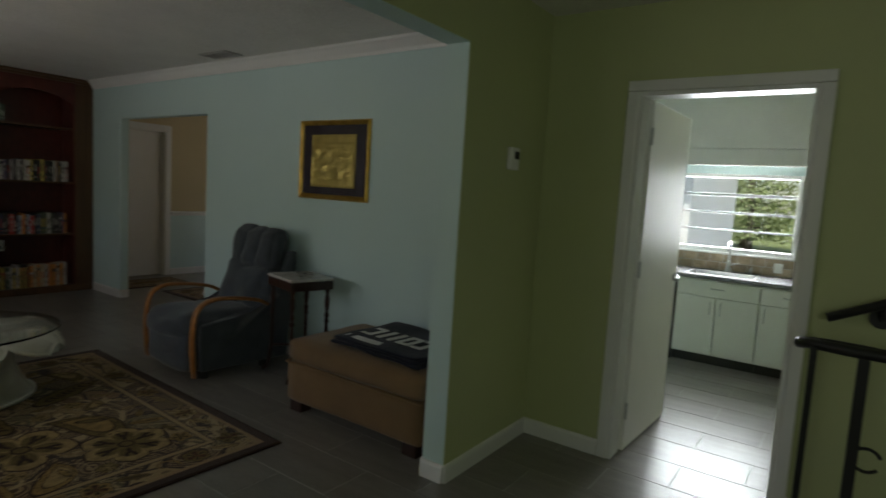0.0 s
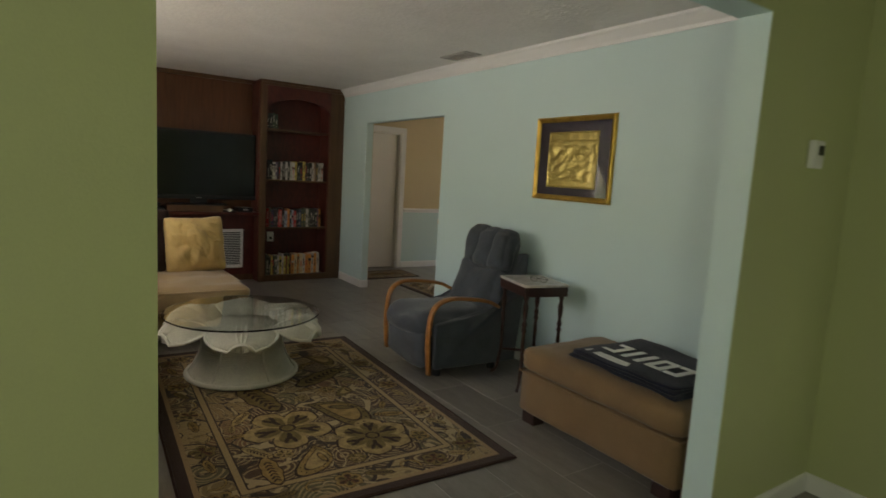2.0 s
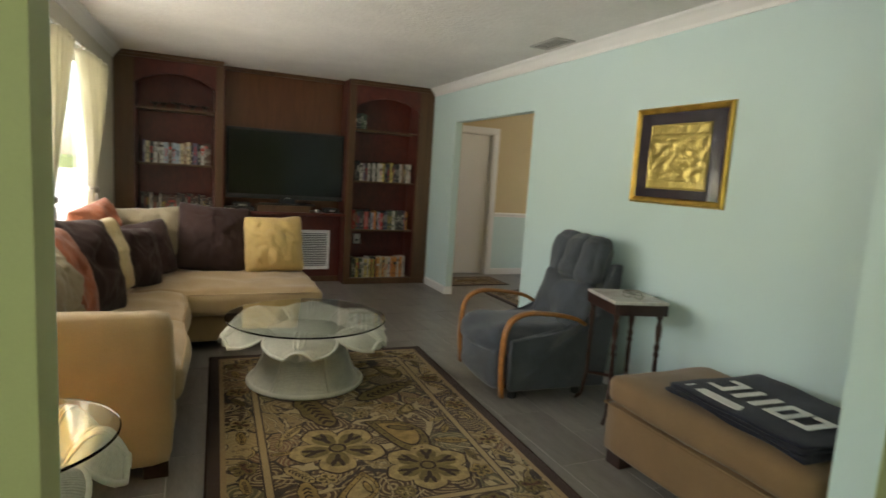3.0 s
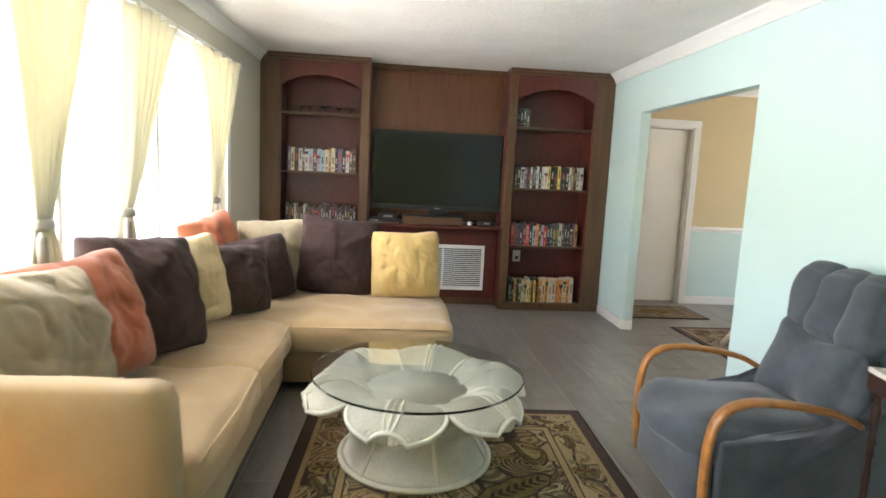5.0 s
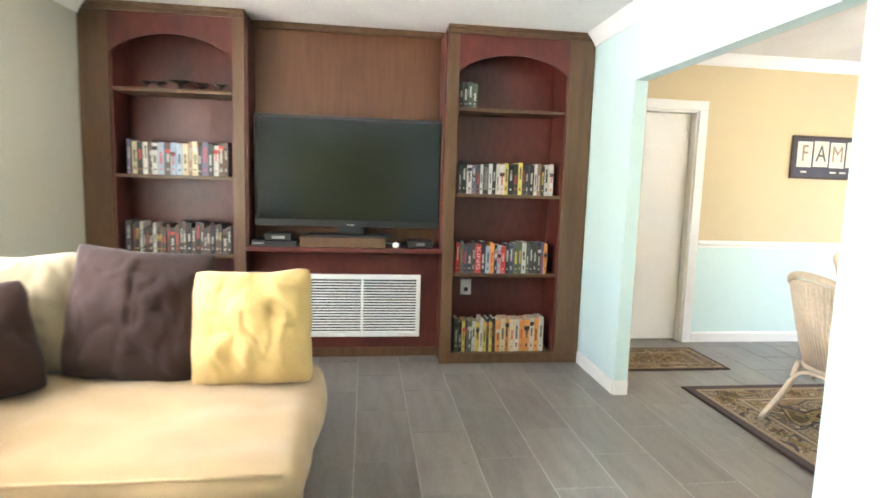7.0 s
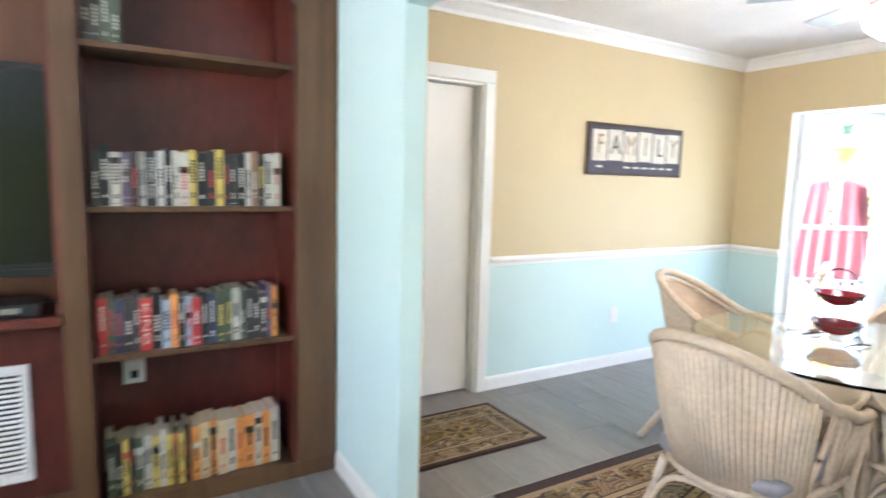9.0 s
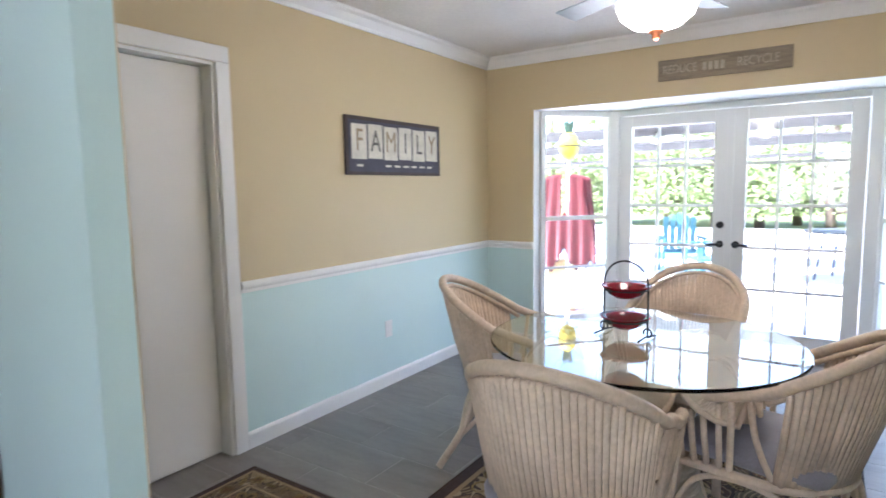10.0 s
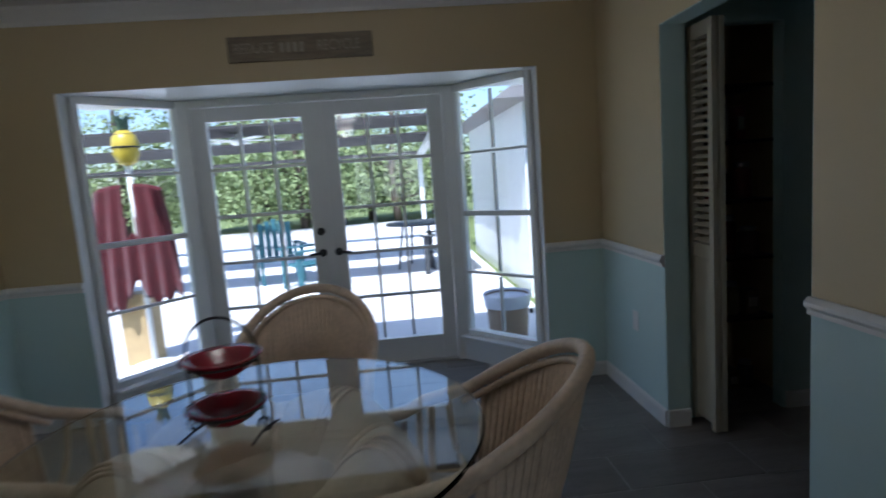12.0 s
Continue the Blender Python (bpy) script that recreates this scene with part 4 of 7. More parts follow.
    col = mix(band(0.237 * k, 0.245 * k), col, (0.03, 0.014, 0.008))
    col = mix(band(0.275 * k, 0.283 * k), col, (0.03, 0.014, 0.008))
    col = mix(band(0.065 * k, 0.09 * k), col, (0.30, 0.20, 0.10))
    col = mix(band(-1, 0.065 * k), col, (0.035, 0.013, 0.008))
    fine = tex("ShaderNodeTexNoise", 160 / scale, Detail=2.0)
    L.new(co, fine.inputs["Vector"])
    hv = N.new("ShaderNodeHueSaturation")
    L.new(col, hv.inputs["Color"])
    L.new(math_("ADD", math_("MULTIPLY", fine.outputs["Fac"], 0.7), 0.65), hv.inputs["Value"])
    L.new(hv.outputs[0], b.inputs["Base Color"])
    bp = N.new("ShaderNodeBump")
    bp.inputs["Strength"].default_value, bp.inputs["Distance"].default_value = 0.5, 0.004
    L.new(fine.outputs["Fac"], bp.inputs["Height"])
    L.new(bp.outputs[0], b.inputs["Normal"])
    return m


RUGEDGE = shade("dark_rug_binding", (0.035, 0.013, 0.008), 0.95, 0.2, 20, 150, 0.3)


def rug(m, hx, hy, label, scale=1.0):
    r = empty("area_rug", m, label=label, category="rug")
    part("rug_field", cuboid(-hx + 0.012, hx - 0.012, -hy + 0.012, hy - 0.012, 0.0005, 0.010, 0.003), rug_material("paisley_rug_pile", hx, hy, scale), r)
    ed = bmesh.new()
    for x0, x1, y0, y1 in ((-hx, hx, -hy, -hy + 0.012), (-hx, hx, hy - 0.012, hy), (-hx, -hx + 0.012, -hy + 0.0125, hy - 0.0125), (hx - 0.012, hx, -hy + 0.0125, hy - 0.0125)):
        box(ed, x0, x1, y0, y1, 0.0005, 0.009, 0.003)
    part("binding", ed, RUGEDGE, r)
    return r


MOTIF = [shade("rug_dark_outline", (0.030, 0.014, 0.008), 0.95, 0.2, 20, 160, 0.4), shade("rug_gold_wool", (0.27, 0.178, 0.062), 0.95, 0.35, 22, 160, 0.4), shade("rug_pale_wool", (0.31, 0.225, 0.10), 0.95, 0.35, 22, 160, 0.4), shade("rug_olive_wool", (0.145, 0.105, 0.036), 0.95, 0.35, 22, 160, 0.4), shade("rug_rust_wool", (0.12, 0.052, 0.022), 0.95, 0.2, 14, 160, 0.4)]


def rug_motifs(parent, hx, hy, k, seed):
    """Flowers, paisleys, leaves and scrolls woven over the field and the border band."""
    rng = random.Random(seed)
    bm = bmesh.new()

    def poly(pts, cx, cy, rot, size, level, mat):
        c, n = math.cos(rot), math.sin(rot)
        f = bm.faces.new([bm.verts.new((cx + size * (x * c - y * n), cy + size * (x * n + y * c), 0.0102 + 0.00025 * level)) for x, y in pts])
        f.material_index = mat

    def ring(fx, m=30):
        return [fx(i * math.tau / m) for i in range(m)]

    drop = ring(lambda t: (math.cos(t), 0.85 * math.sin(t) * abs(math.sin(t / 2)) ** 1.1))
    disc = ring(lambda t: (math.cos(t), math.sin(t)), 14)
    petal = ring(lambda t: (0.5 + 0.5 * math.cos(t) * (1 + 0.06 * math.cos(6 * t)), 0.30 * math.sin(t) * (1.15 + 0.5 * math.cos(t))), 22)
    lens_ = ring(lambda t: (math.cos(t), 0.34 * math.sin(t) * (1 + 0.10 * math.cos(9 * t))), 36)
    curl = [(x, y + 0.42 * (1 - x) ** 2 * 0.5) for x, y in drop]

    def flower(x, y, r, rot, a, b):
        np_ = rng.choice((5, 6))
        for i in range(np_):
            q = rot + i * math.tau / np_
            poly(petal, x, y, q, r * 1.06, 1 + 0.1 * i, 0)
        for i in range(np_):
            q = rot + i * math.tau / np_
            poly(petal, x, y, q, r * 1.0, 2 + 0.1 * i, a)
            poly(petal, x + 0.10 * r * math.cos(q), y + 0.10 * r * math.sin(q), q, r * 0.66, 2.7, b if i % 2 else 3)
            for e in (-0.13, 0.13):
                poly(lens_, x + 0.62 * r * math.cos(q + e), y + 0.62 * r * math.sin(q + e), q + e * 2, r * 0.15, 2.9, 0)
            poly(lens_, x + 0.42 * r * math.cos(q), y + 0.42 * r * math.sin(q), q, r * 0.17, 3, 0)
        poly(disc, x, y, 0, r * 0.20, 3.4, 0)
        poly(disc, x, y, 0, r * 0.14, 3.8, b)

    def paisley(x, y, r, rot, a, b):
        poly(curl, x, y, rot, r * 1.10, 1, 0)
        poly(curl, x, y, rot, r * 1.0, 1.6, a)
        poly(curl, x, y, rot, r * 0.74, 2.2, 0)
        poly(curl, x, y, rot, r * 0.68, 2.8, b)
        poly(lens_, x, y, rot + 0.15, r * 0.40, 3.4, 0)
        poly(lens_, x, y, rot + 0.15, r * 0.30, 3.9, a)
        c, n = math.cos(rot), math.sin(rot)
        for i in range(0, 30, 2):
            px, py = curl[i][0] * 0.87 * r, curl[i][1] * 0.87 * r
            poly(disc, x + px * c - py * n, y + px * n + py * c, 0, r * 0.035, 3.0, 0)

    def leaf(x, y, r, rot, a):
        poly(lens_, x, y, rot, r * 1.12, 1, 0)
        poly(lens_, x, y, rot, r, 1.6, a)
        for i in range(-3, 4):
            for e in (1, -1):
                q = rot + e * 0.7
                poly(lens_, x + i * 0.22 * r * math.cos(rot) + 0.10 * r * math.cos(q), y + i * 0.22 * r * math.sin(rot) + 0.10 * r * math.sin(q), q, r * 0.13, 2.4, 0)

    def scroll(x, y, r, rot, a):
        for wide, lev, m in ((0.115, 0.5, 0), (0.075, 1.2, a)):
            last = None
            for i in range(25):
                t = i / 24
                q, d = rot + 4.6 * t, r * (1 - 0.72 * t)
                e = wide * r * (1.15 - 0.6 * t)
                cur = [bm.verts.new((x + (d + o) * math.cos(q), y + (d + o) * math.sin(q), 0.0102 + 0.00025 * lev)) for o in (-e, e)]
                if last:
                    bm.faces.new((last[0], last[1], cur[1], cur[0])).material_index = m
                last = cur

    placed = []
    fx, fy = hx - 0.285 / k, hy - 0.285 / k
    for want, count in ((0.22, 60), (0.14, 200), (0.09, 420), (0.055, 1100)):
        for i in range(count):
            r = want / k * rng.uniform(0.88, 1.1)
            x, y = rng.uniform(-fx + r * 0.8, fx - r * 0.8), rng.uniform(-fy + r * 0.8, fy - r * 0.8)
            if any((x - p) ** 2 + (y - q) ** 2 < (0.88 * (r + z)) ** 2 for p, q, z in placed):
                continue
            placed.append((x, y, r))
            a, b = rng.sample((1, 2, 3, 1, 2), 2)
            kind_ = rng.random()
            rot = rng.uniform(0, math.tau)
            if want > 0.12:
                flower(x, y, r, rot, a, b) if kind_ < 0.34 else paisley(x, y, r * 0.95, rot, a, b) if kind_ < 0.8 else leaf(x, y, r, rot, a)
            elif want > 0.08:
                leaf(x, y, r, rot, a) if kind_ < 0.45 else scroll(x, y, r, rot, a) if kind_ < 0.75 else paisley(x, y, r * 0.9, rot, a, b)
            else:
                leaf(x, y, r, rot, a) if kind_ < 0.5 else scroll(x, y, r, rot, a) if kind_ < 0.8 else flower(x, y, r, rot, a, b)
    mid, step = 0.165 / k, 0.15 / k
    for along, across, swap in ((hx - mid, hy - mid, False), (hy - mid, hx - mid, True)):
        m = int(2 * along / step)
        for side in (1, -1):
            for i in range(m):
                u, v = -along + (i + 0.5) * 2 * along / m, side * across
                x, y = (v, u) if swap else (u, v)
                r = 0.066 / k
                rot = (math.pi / 2 if swap else 0) + rng.uniform(-0.7, 0.7)
                a = rng.choice((1, 2, 3))
                (flower(x, y, r, rot, a, 4) if i % 3 == 0 else leaf(x, y, r, rot, a) if i % 3 == 1 else scroll(x, y, r, rot, a))
    o = part("rug_pattern", bm, MOTIF, parent, "woven flowers and paisleys in gold and olive")
    o["kind"] = "stuff"


rug_motifs(rug(pose(-3.72, 1.85, 0, 0, 0, -2.2), 1.17, 0.78, "brown and beige paisley area rug on the tiles"), 1.17, 0.78, 1.0, 4)
rug_motifs(rug(pose(-6.03, 5.42, 0), 0.80, 1.17, "brown and beige paisley rug under the dining table"), 0.80, 1.17, 1.0, 7)
rug_motifs(rug(pose(-7.45, 4.41, 0), 0.28, 0.44, "small brown and beige patterned door mat", 1.9), 0.28, 0.44, 1.9, 9)

# ---- rattan tables with glass tops ----


def weave(name, base, lines):
    """Woven rattan: fine ribs of relief over a tinted base."""
    m = shade(name, base, 0.5, 0.12, 10, 90, 0.0, space="obj")
    t = m.node_tree
    w = t.nodes.new("ShaderNodeTexWave")
    w.wave_type, w.rings_direction = "RINGS", "Z"
    w.inputs["Scale"].default_value, w.inputs["Distortion"].default_value = lines, 0.4
    co = t.nodes.new("ShaderNodeTexCoord")
    t.links.new(co.outputs["Object"], w.inputs["Vector"])
    bp = t.nodes.new("ShaderNodeBump")
    bp.inputs["Strength"].default_value, bp.inputs["Distance"].default_value = 0.8, 0.003
    t.links.new(w.outputs["Fac"], bp.inputs["Height"])
    t.links.new(bp.outputs[0], t.nodes["Principled BSDF"].inputs["Normal"])
    return m


WEAVEW = weave("white_woven_rattan", (0.66, 0.65, 0.56), 85)
WEAVET = weave("tan_woven_rattan", (0.58, 0.49, 0.36), 85)


def lotus_table(name, m, h, rfoot, rwaist, rtip, rglass, label, n=6, wv=None, rim=None, turn=0.0, thick=0.012):
    tb = empty(name, m, label=label, category="table")
    wv, rim = wv or WEAVEW, rim or RATTANW
    zt = h - thick
    foot = bmesh.new()
    prof = [(rfoot, 0.0), (rfoot, 0.02)]
    for i in range(13):
        u = i / 12
        r = rwaist + (rfoot - 0.01 - rwaist) * (1 - u) ** 2.4 + (rwaist * 0.38) * max(0, u - 0.6) ** 1.5 * 4 * 0.6
        prof.append((r, 0.02 + u * (zt * 0.80 - 0.02)))
    lathe(foot, prof, 48)
    part("pedestal", foot, wv, tb, "woven rattan pedestal", True)
    part("foot_ring", tube(bmesh.new(), [(rfoot * math.cos(a), rfoot * math.sin(a), 0.016) for a in np.linspace(0, math.tau, 49)[:-1]], 0.015, 8, True), rim, tb, smooth=True)
    for k in range(n):
        for o in (-0.035, 0, 0.035):
            a = k * math.tau / n + turn
            pts = [((r + 0.004) * math.cos(a + o * 0.5 * rwaist / r), (r + 0.004) * math.sin(a + o * 0.5 * rwaist / r), z) for r, z in prof[1:]]
            part("rib", tube(bmesh.new(), pts, 0.006, 6), rim, tb, smooth=True)
    lathe_pts = [(0.001, zt * 0.74), (rwaist * 0.95, zt * 0.74), (rwaist * 0.95, zt * 0.77), (0.001, zt * 0.775)]
    part("well", lathe(bmesh.new(), lathe_pts, 40), wv, tb, "woven rattan well floor")

    def surf(s, f, a):
        """s: 0 at the well, 1 at the tip; f: -1..1 across the petal."""
        w = math.sqrt(max(0.0, 1 - (max(0, s - 0.55) / 0.45) ** 2.6)) if s > 0.55 else 1
        r = rwaist * 0.85 + (rtip - rwaist * 0.85) * s
        half = math.pi / n * (0.98 if s < 0.55 else 0.98 * max(w, 0.02))
        ang = a + f * half
        crest = math.sin(min(1, s / 0.62) * math.pi / 2)
        z = zt * 0.76 + (zt * 0.24 - 0.004) * crest - zt * 0.16 * max(0, (s - 0.62) / 0.38) ** 1.7 - 0.035 * f * f * (0.3 + s) * (zt / 0.4)
        return Vector((r * math.cos(ang), r * math.sin(ang), z))

    for k in range(n):
        a = k * math.tau / n + math.pi / n + turn
        bm = bmesh.new()
        ns, nf = 16, 14
        g = [[bm.verts.new(surf(i / ns, 2 * j / nf - 1, a)) for j in range(nf + 1)] for i in range(ns + 1)]
        for i in range(ns):
            for j in range(nf):
                bm.faces.new((g[i][j], g[i][j + 1], g[i + 1][j + 1], g[i + 1][j]))
        p = part("petal", bm, wv, tb, smooth=True)
        so = p.modifiers.new("thick", "SOLIDIFY")
        so.thickness, so.offset = 0.012, -1
        edge = [surf(i / 14, -1, a) for i in range(14)] + [surf(0.985, f, a) for f in np.linspace(-1, 1, 9)] + [surf(i / 14, 1, a) for i in range(13, -1, -1)]
        part("rim", tube(bmesh.new(), edge, 0.011, 7), rim, p, smooth=True)
        for o in (-0.13, 0.0, 0.13):
            part("rib", tube(bmesh.new(), [surf(i / 14 * 0.98, o * (1 if i < 8 else 1.1), a) + Vector((0, 0, 0.003)) for i in range(15)], 0.0065, 6), rim, p, smooth=True)
    gl = bmesh.new()
    lathe(gl, [(rglass - 0.004, zt + 0.0005), (rglass, zt + 0.004), (rglass, h - 0.003), (rglass - 0.004, h)], 72)
    part("glass_top", gl, TGLASS, tb, "round clear glass top with a greenish edge").visible_shadow = False
    for k in range(4):
        a = k * math.tau / 4 + 0.5
        part("bumper", lathe(bmesh.new(), [(0.008, zt - 0.004), (0.008, zt + 0.0004)], 8, 0.36 * math.cos(a) * rtip / 0.53, 0.36 * math.sin(a) * rtip / 0.53), GLASS, tb)
    return tb


lotus_table("coffee_table", pose(-4.33, 1.68, 0.011), 0.425, 0.355, 0.245, 0.535, 0.50, "white rattan lotus coffee table with a round glass top", 6, turn=0.25)
lotus_table("end_table", pose(-2.62, 0.50, 0), 0.56, 0.22, 0.16, 0.32, 0.30, "white rattan lotus end table with a glass top", 6)

# lamp on the end table
LIT = glow("lit_bulb", (1.0, 0.62, 0.18), 12.0)
REDSHADE = shade("red_lamp_shade", (0.45, 0.02, 0.02), 0.7, 0.1, 8, 120, 0.1)
tl = empty("table_lamp", pose(-2.68, 0.33, 0.5605), label="small lit table lamp with a red shade", category="lamp")
part("base", lathe(bmesh.new(), [(0.05, 0), (0.05, 0.012), (0.02, 0.025), (0.012, 0.06), (0.03, 0.10), (0.012, 0.15), (0.008, 0.2)], 20), DARKW, tl, smooth=True)
sh = bmesh.new()
lathe(sh, [(0.13, 0.17), (0.075, 0.30), (0.073, 0.30), (0.128, 0.17)], 28)
bmesh.ops.delete(sh, geom=[f for f in sh.faces if len(f.verts) > 4], context="FACES")
part("shade", sh, REDSHADE, tl, "red fabric shade", True)
part("bulb", lathe(bmesh.new(), [(0.01, 0.19), (0.022, 0.205), (0.022, 0.225), (0.008, 0.243)], 14), LIT, tl, "lit warm bulb", True)
lamp("table_lamp_light", "POINT", pose(-2.68, 0.33, 0.72), 1.3, (1.0, 0.64, 0.14), radius=0.03)

# ---- recliner ----
rc = empty("recliner", pose(-3.945, 3.12, 0, 0, 0, -94), label="slate blue microsuede recliner with honey oak arms", category="armchair")
part("base", cushion(-0.30, 0.30, -0.265, 0.265, 0.05, 0.30, 0.04, 0.006, 8), SLATE, rc, smooth=True)
part("footrest", cushion(0.28, 0.40, -0.27, 0.27, 0.07, 0.36, 0.05, 0.015, 10, 0.006), SLATE, rc, smooth=True)
part("seat", cushion(-0.26, 0.42, -0.275, 0.275, 0.27, 0.455, 0.08, 0.03, 14, 0.012, 2.0), SLATE, rc, smooth=True)


def back_bolster(zlo, zhi, y0, y1, seed, d=0.15, puff=0.045):
    bm = cushion(-d / 2, d / 2, y0, y1, zlo, zhi, 0.065, puff, 22, 0.017, seed)
    bm.transform(pose(-0.27, 0, 0.40, 0, -15, 0) @ Matrix.Translation((0, 0, -0.40)))
    return bm


part("back_shell", back_bolster(0.30, 1.0, -0.27, 0.27, 4.0, 0.10, 0.01), SLATE, rc, smooth=True)
bs = back_bolster(0.42, 0.77, -0.265, 0.265, 5.5, 0.16)
bs.transform(Matrix.Translation((0.07, 0, 0)))
part("lumbar_cushion", bs, SLATE, rc, smooth=True)
for k, (y0, y1) in enumerate(((-0.27, -0.06), (-0.12, 0.12), (0.06, 0.27))):
    bs = back_bolster(0.74, 1.045, y0, y1, 6.5 + k * 2, 0.16, 0.022)
    bs.transform(Matrix.Translation((0.06, 0, 0)))
    part("head_cushion", bs, SLATE, rc, smooth=True)
for s in (1, -1):
    wing = bmesh.new()
    side = [(-0.40, 0.07), (0.29, 0.07), (0.30, 0.40), (0.10, 0.42), (-0.10, 0.44), (-0.22, 0.50), (-0.32, 0.66), (-0.40, 0.88), (-0.47, 0.88), (-0.45, 0.60)]
    ra, rb = ([wing.verts.new((x, s * 0.288 + o, z)) for x, z in side] for o in (-0.03, 0.03))
    wing.faces.new(ra[::-1])
    wing.faces.new(rb)
    for i in range(len(side)):
        j = (i + 1) % len(side)
        wing.faces.new((ra[i], ra[j], rb[j], rb[i]))
    bmesh.ops.bevel(wing, geom=list(wing.edges), offset=0.018, segments=3, affect="EDGES", profile=0.5)
    part("side_panel", wing, SLATE, rc, smooth=True)
    ctrl = [(0.36, s * 0.345, 0.06), (0.375, s * 0.345, 0.30), (0.35, s * 0.345, 0.50), (0.25, s * 0.345, 0.575), (0.08, s * 0.345, 0.575), (-0.10, s * 0.345, 0.545), (-0.20, s * 0.335, 0.50)]
    cp = curve_pts(ctrl, 30)
    arm = bmesh.new()
    rings = []
    for i, p in enumerate(cp):
        d = (cp[min(i + 1, 30)] - cp[max(i - 1, 0)]).normalized()
        nrm = Vector((-d.z, 0, d.x))
        w, th = 0.026, 0.013
        ring = []
        for q in range(12):
            a = q * math.tau / 12
            cx, cy = math.cos(a), math.sin(a)
            ring.append(arm.verts.new(p + Vector((0, math.copysign(abs(cx) ** 0.6, cx) * w, 0)) + nrm * (math.copysign(abs(cy) ** 0.6, cy) * th)))
        rings.append(ring)
    for a, b in zip(rings, rings[1:]):
        for q in range(12):
            arm.faces.new((a[q], a[(q + 1) % 12], b[(q + 1) % 12], b[q]))
    arm.faces.new(rings[0])
    arm.faces.new(rings[-1])
    part("arm", arm, OAK, rc, "bent honey oak arm", True)
for x, y in ((0.22, 0.22), (0.22, -0.22), (-0.25, 0.22), (-0.25, -0.22)):
    part("foot", lathe(bmesh.new(), [(0.03, 0), (0.03, 0.055)], 12, x, y), BLACK, rc)

# ---- marble-topped side table ----
st = empty("side_table", pose(-3.36, 3.40, 0, 0, 0, -14) @ Matrix.Diagonal((0.84, 0.84, 1, 1)), label="dark turned wooden side table with a marble top", category="table")
part("top", cuboid(-0.225, 0.225, -0.2, 0.2, 0.718, 0.738, 0.006), MARBLE, st, "white veined marble slab")
ap = bmesh.new()
box(ap, -0.225, 0.225, -0.195, -0.175, 0.655, 0.7175, 0.004)
box(ap, -0.225, 0.225, 0.175, 0.195, 0.655, 0.7175, 0.004)
box(ap, -0.225, -0.205, -0.1745, 0.1745, 0.655, 0.7175, 0.004)
box(ap, 0.205, 0.225, -0.1745, 0.1745, 0.655, 0.7175, 0.004)
part("apron", ap, DARKW, st)
prof = [(0.012, 0.20), (0.018, 0.21), (0.014, 0.24), (0.017, 0.34), (0.013, 0.40), (0.022, 0.42), (0.014, 0.44), (0.022, 0.465), (0.012, 0.49), (0.02, 0.54), (0.022, 0.58), (0.013, 0.62), (0.022, 0.64), (0.022, 0.7)]
for x in (-0.19, 0.19):
    for y in (-0.16, 0.16):
        lg = part("leg", lathe(bmesh.new(), prof, 14, x, y), DARKW, st, smooth=True)
        dx, dy = math.copysign(1, x), math.copysign(1, y)
        part("cabriole_foot", tube(bmesh.new(), curve_pts([(x, y, 0.21), (x + 0.012 * dx, y + 0.012 * dy, 0.13), (x + 0.02 * dx, y + 0.02 * dy, 0.06), (x + 0.055 * dx, y + 0.055 * dy, 0.014)], 10), [0.014, 0.015, 0.016, 0.016, 0.015, 0.014, 0.013, 0.012, 0.012, 0.014, 0.013], 8), DARKW, lg, smooth=True)
for a, b in (((-0.19, -0.16), (0.19, 0.16)), ((-0.19, 0.16), (0.19, -0.16))):
    part("stretcher", tube(bmesh.new(), [(a[0], a[1], 0.20), (0, 0, 0.225 if a[1] < 0 else 0.20), (b[0], b[1], 0.20)], 0.01, 8), DARKW, st, smooth=True)
gs = empty("eyeglasses", pose(-3.27, 3.36, 0.7385, 0, 0, 25), label="folded eyeglasses lying on the marble top", category="glasses")
for s in (1, -1):
    part("lens_rim", tube(bmesh.new(), [(s * 0.033 + 0.026 * math.cos(q), 0.0, 0.022 + 0.019 * math.sin(q)) for q in np.linspace(0, math.tau, 17)[:-1]], 0.002, 6, True), DARKW, gs)
    part("temple", tube(bmesh.new(), [(s * 0.06, 0, 0.03), (s * 0.05, 0.06, 0.015), (-s * 0.02, 0.11, 0.006)], 0.002, 6), DARKW, gs)
part("bridge", tube(bmesh.new(), [(-0.008, 0, 0.026), (0, 0, 0.03), (0.008, 0, 0.026)], 0.002, 6), DARKW, gs)

# ---- ottoman and folded blanket ----
ot = empty("ottoman", pose(-2.37, 3.24, 0), label="tan microsuede storage ottoman on dark block feet", category="ottoman")
part("body", cushion(-0.525, 0.525, -0.33, 0.33, 0.065, 0.31, 0.025, 0.006, 10), TANSUEDE, ot, smooth=True)
part("cushion_top", cushion(-0.53, 0.53, -0.335, 0.335, 0.305, 0.455, 0.05, 0.014, 14, 0.003), TANSUEDE, ot, smooth=True)
part("seam", tube(bmesh.new(), [(-0.53, -0.335, 0.308), (0.53, -0.335, 0.308), (0.53, 0.335, 0.308), (-0.53, 0.335, 0.308)], 0.005, 6, True), TANSUEDE, ot)
for x in (-0.45, 0.45):
    for y in (-0.27, 0.27):
        part("foot", cuboid(x - 0.05, x + 0.05, y - 0.045, y + 0.045, 0, 0.07, 0.005), DARKW, ot, "dark wooden block foot")
NAVY = shade("navy_fleece", (0.006, 0.007, 0.018), 0.95, 0.3, 8, 160, 0.4, sheen=0.1)
FLEECEW = shade("white_fleece", (0.68, 0.67, 0.63), 0.95, 0.06, 8, 160, 0.4)
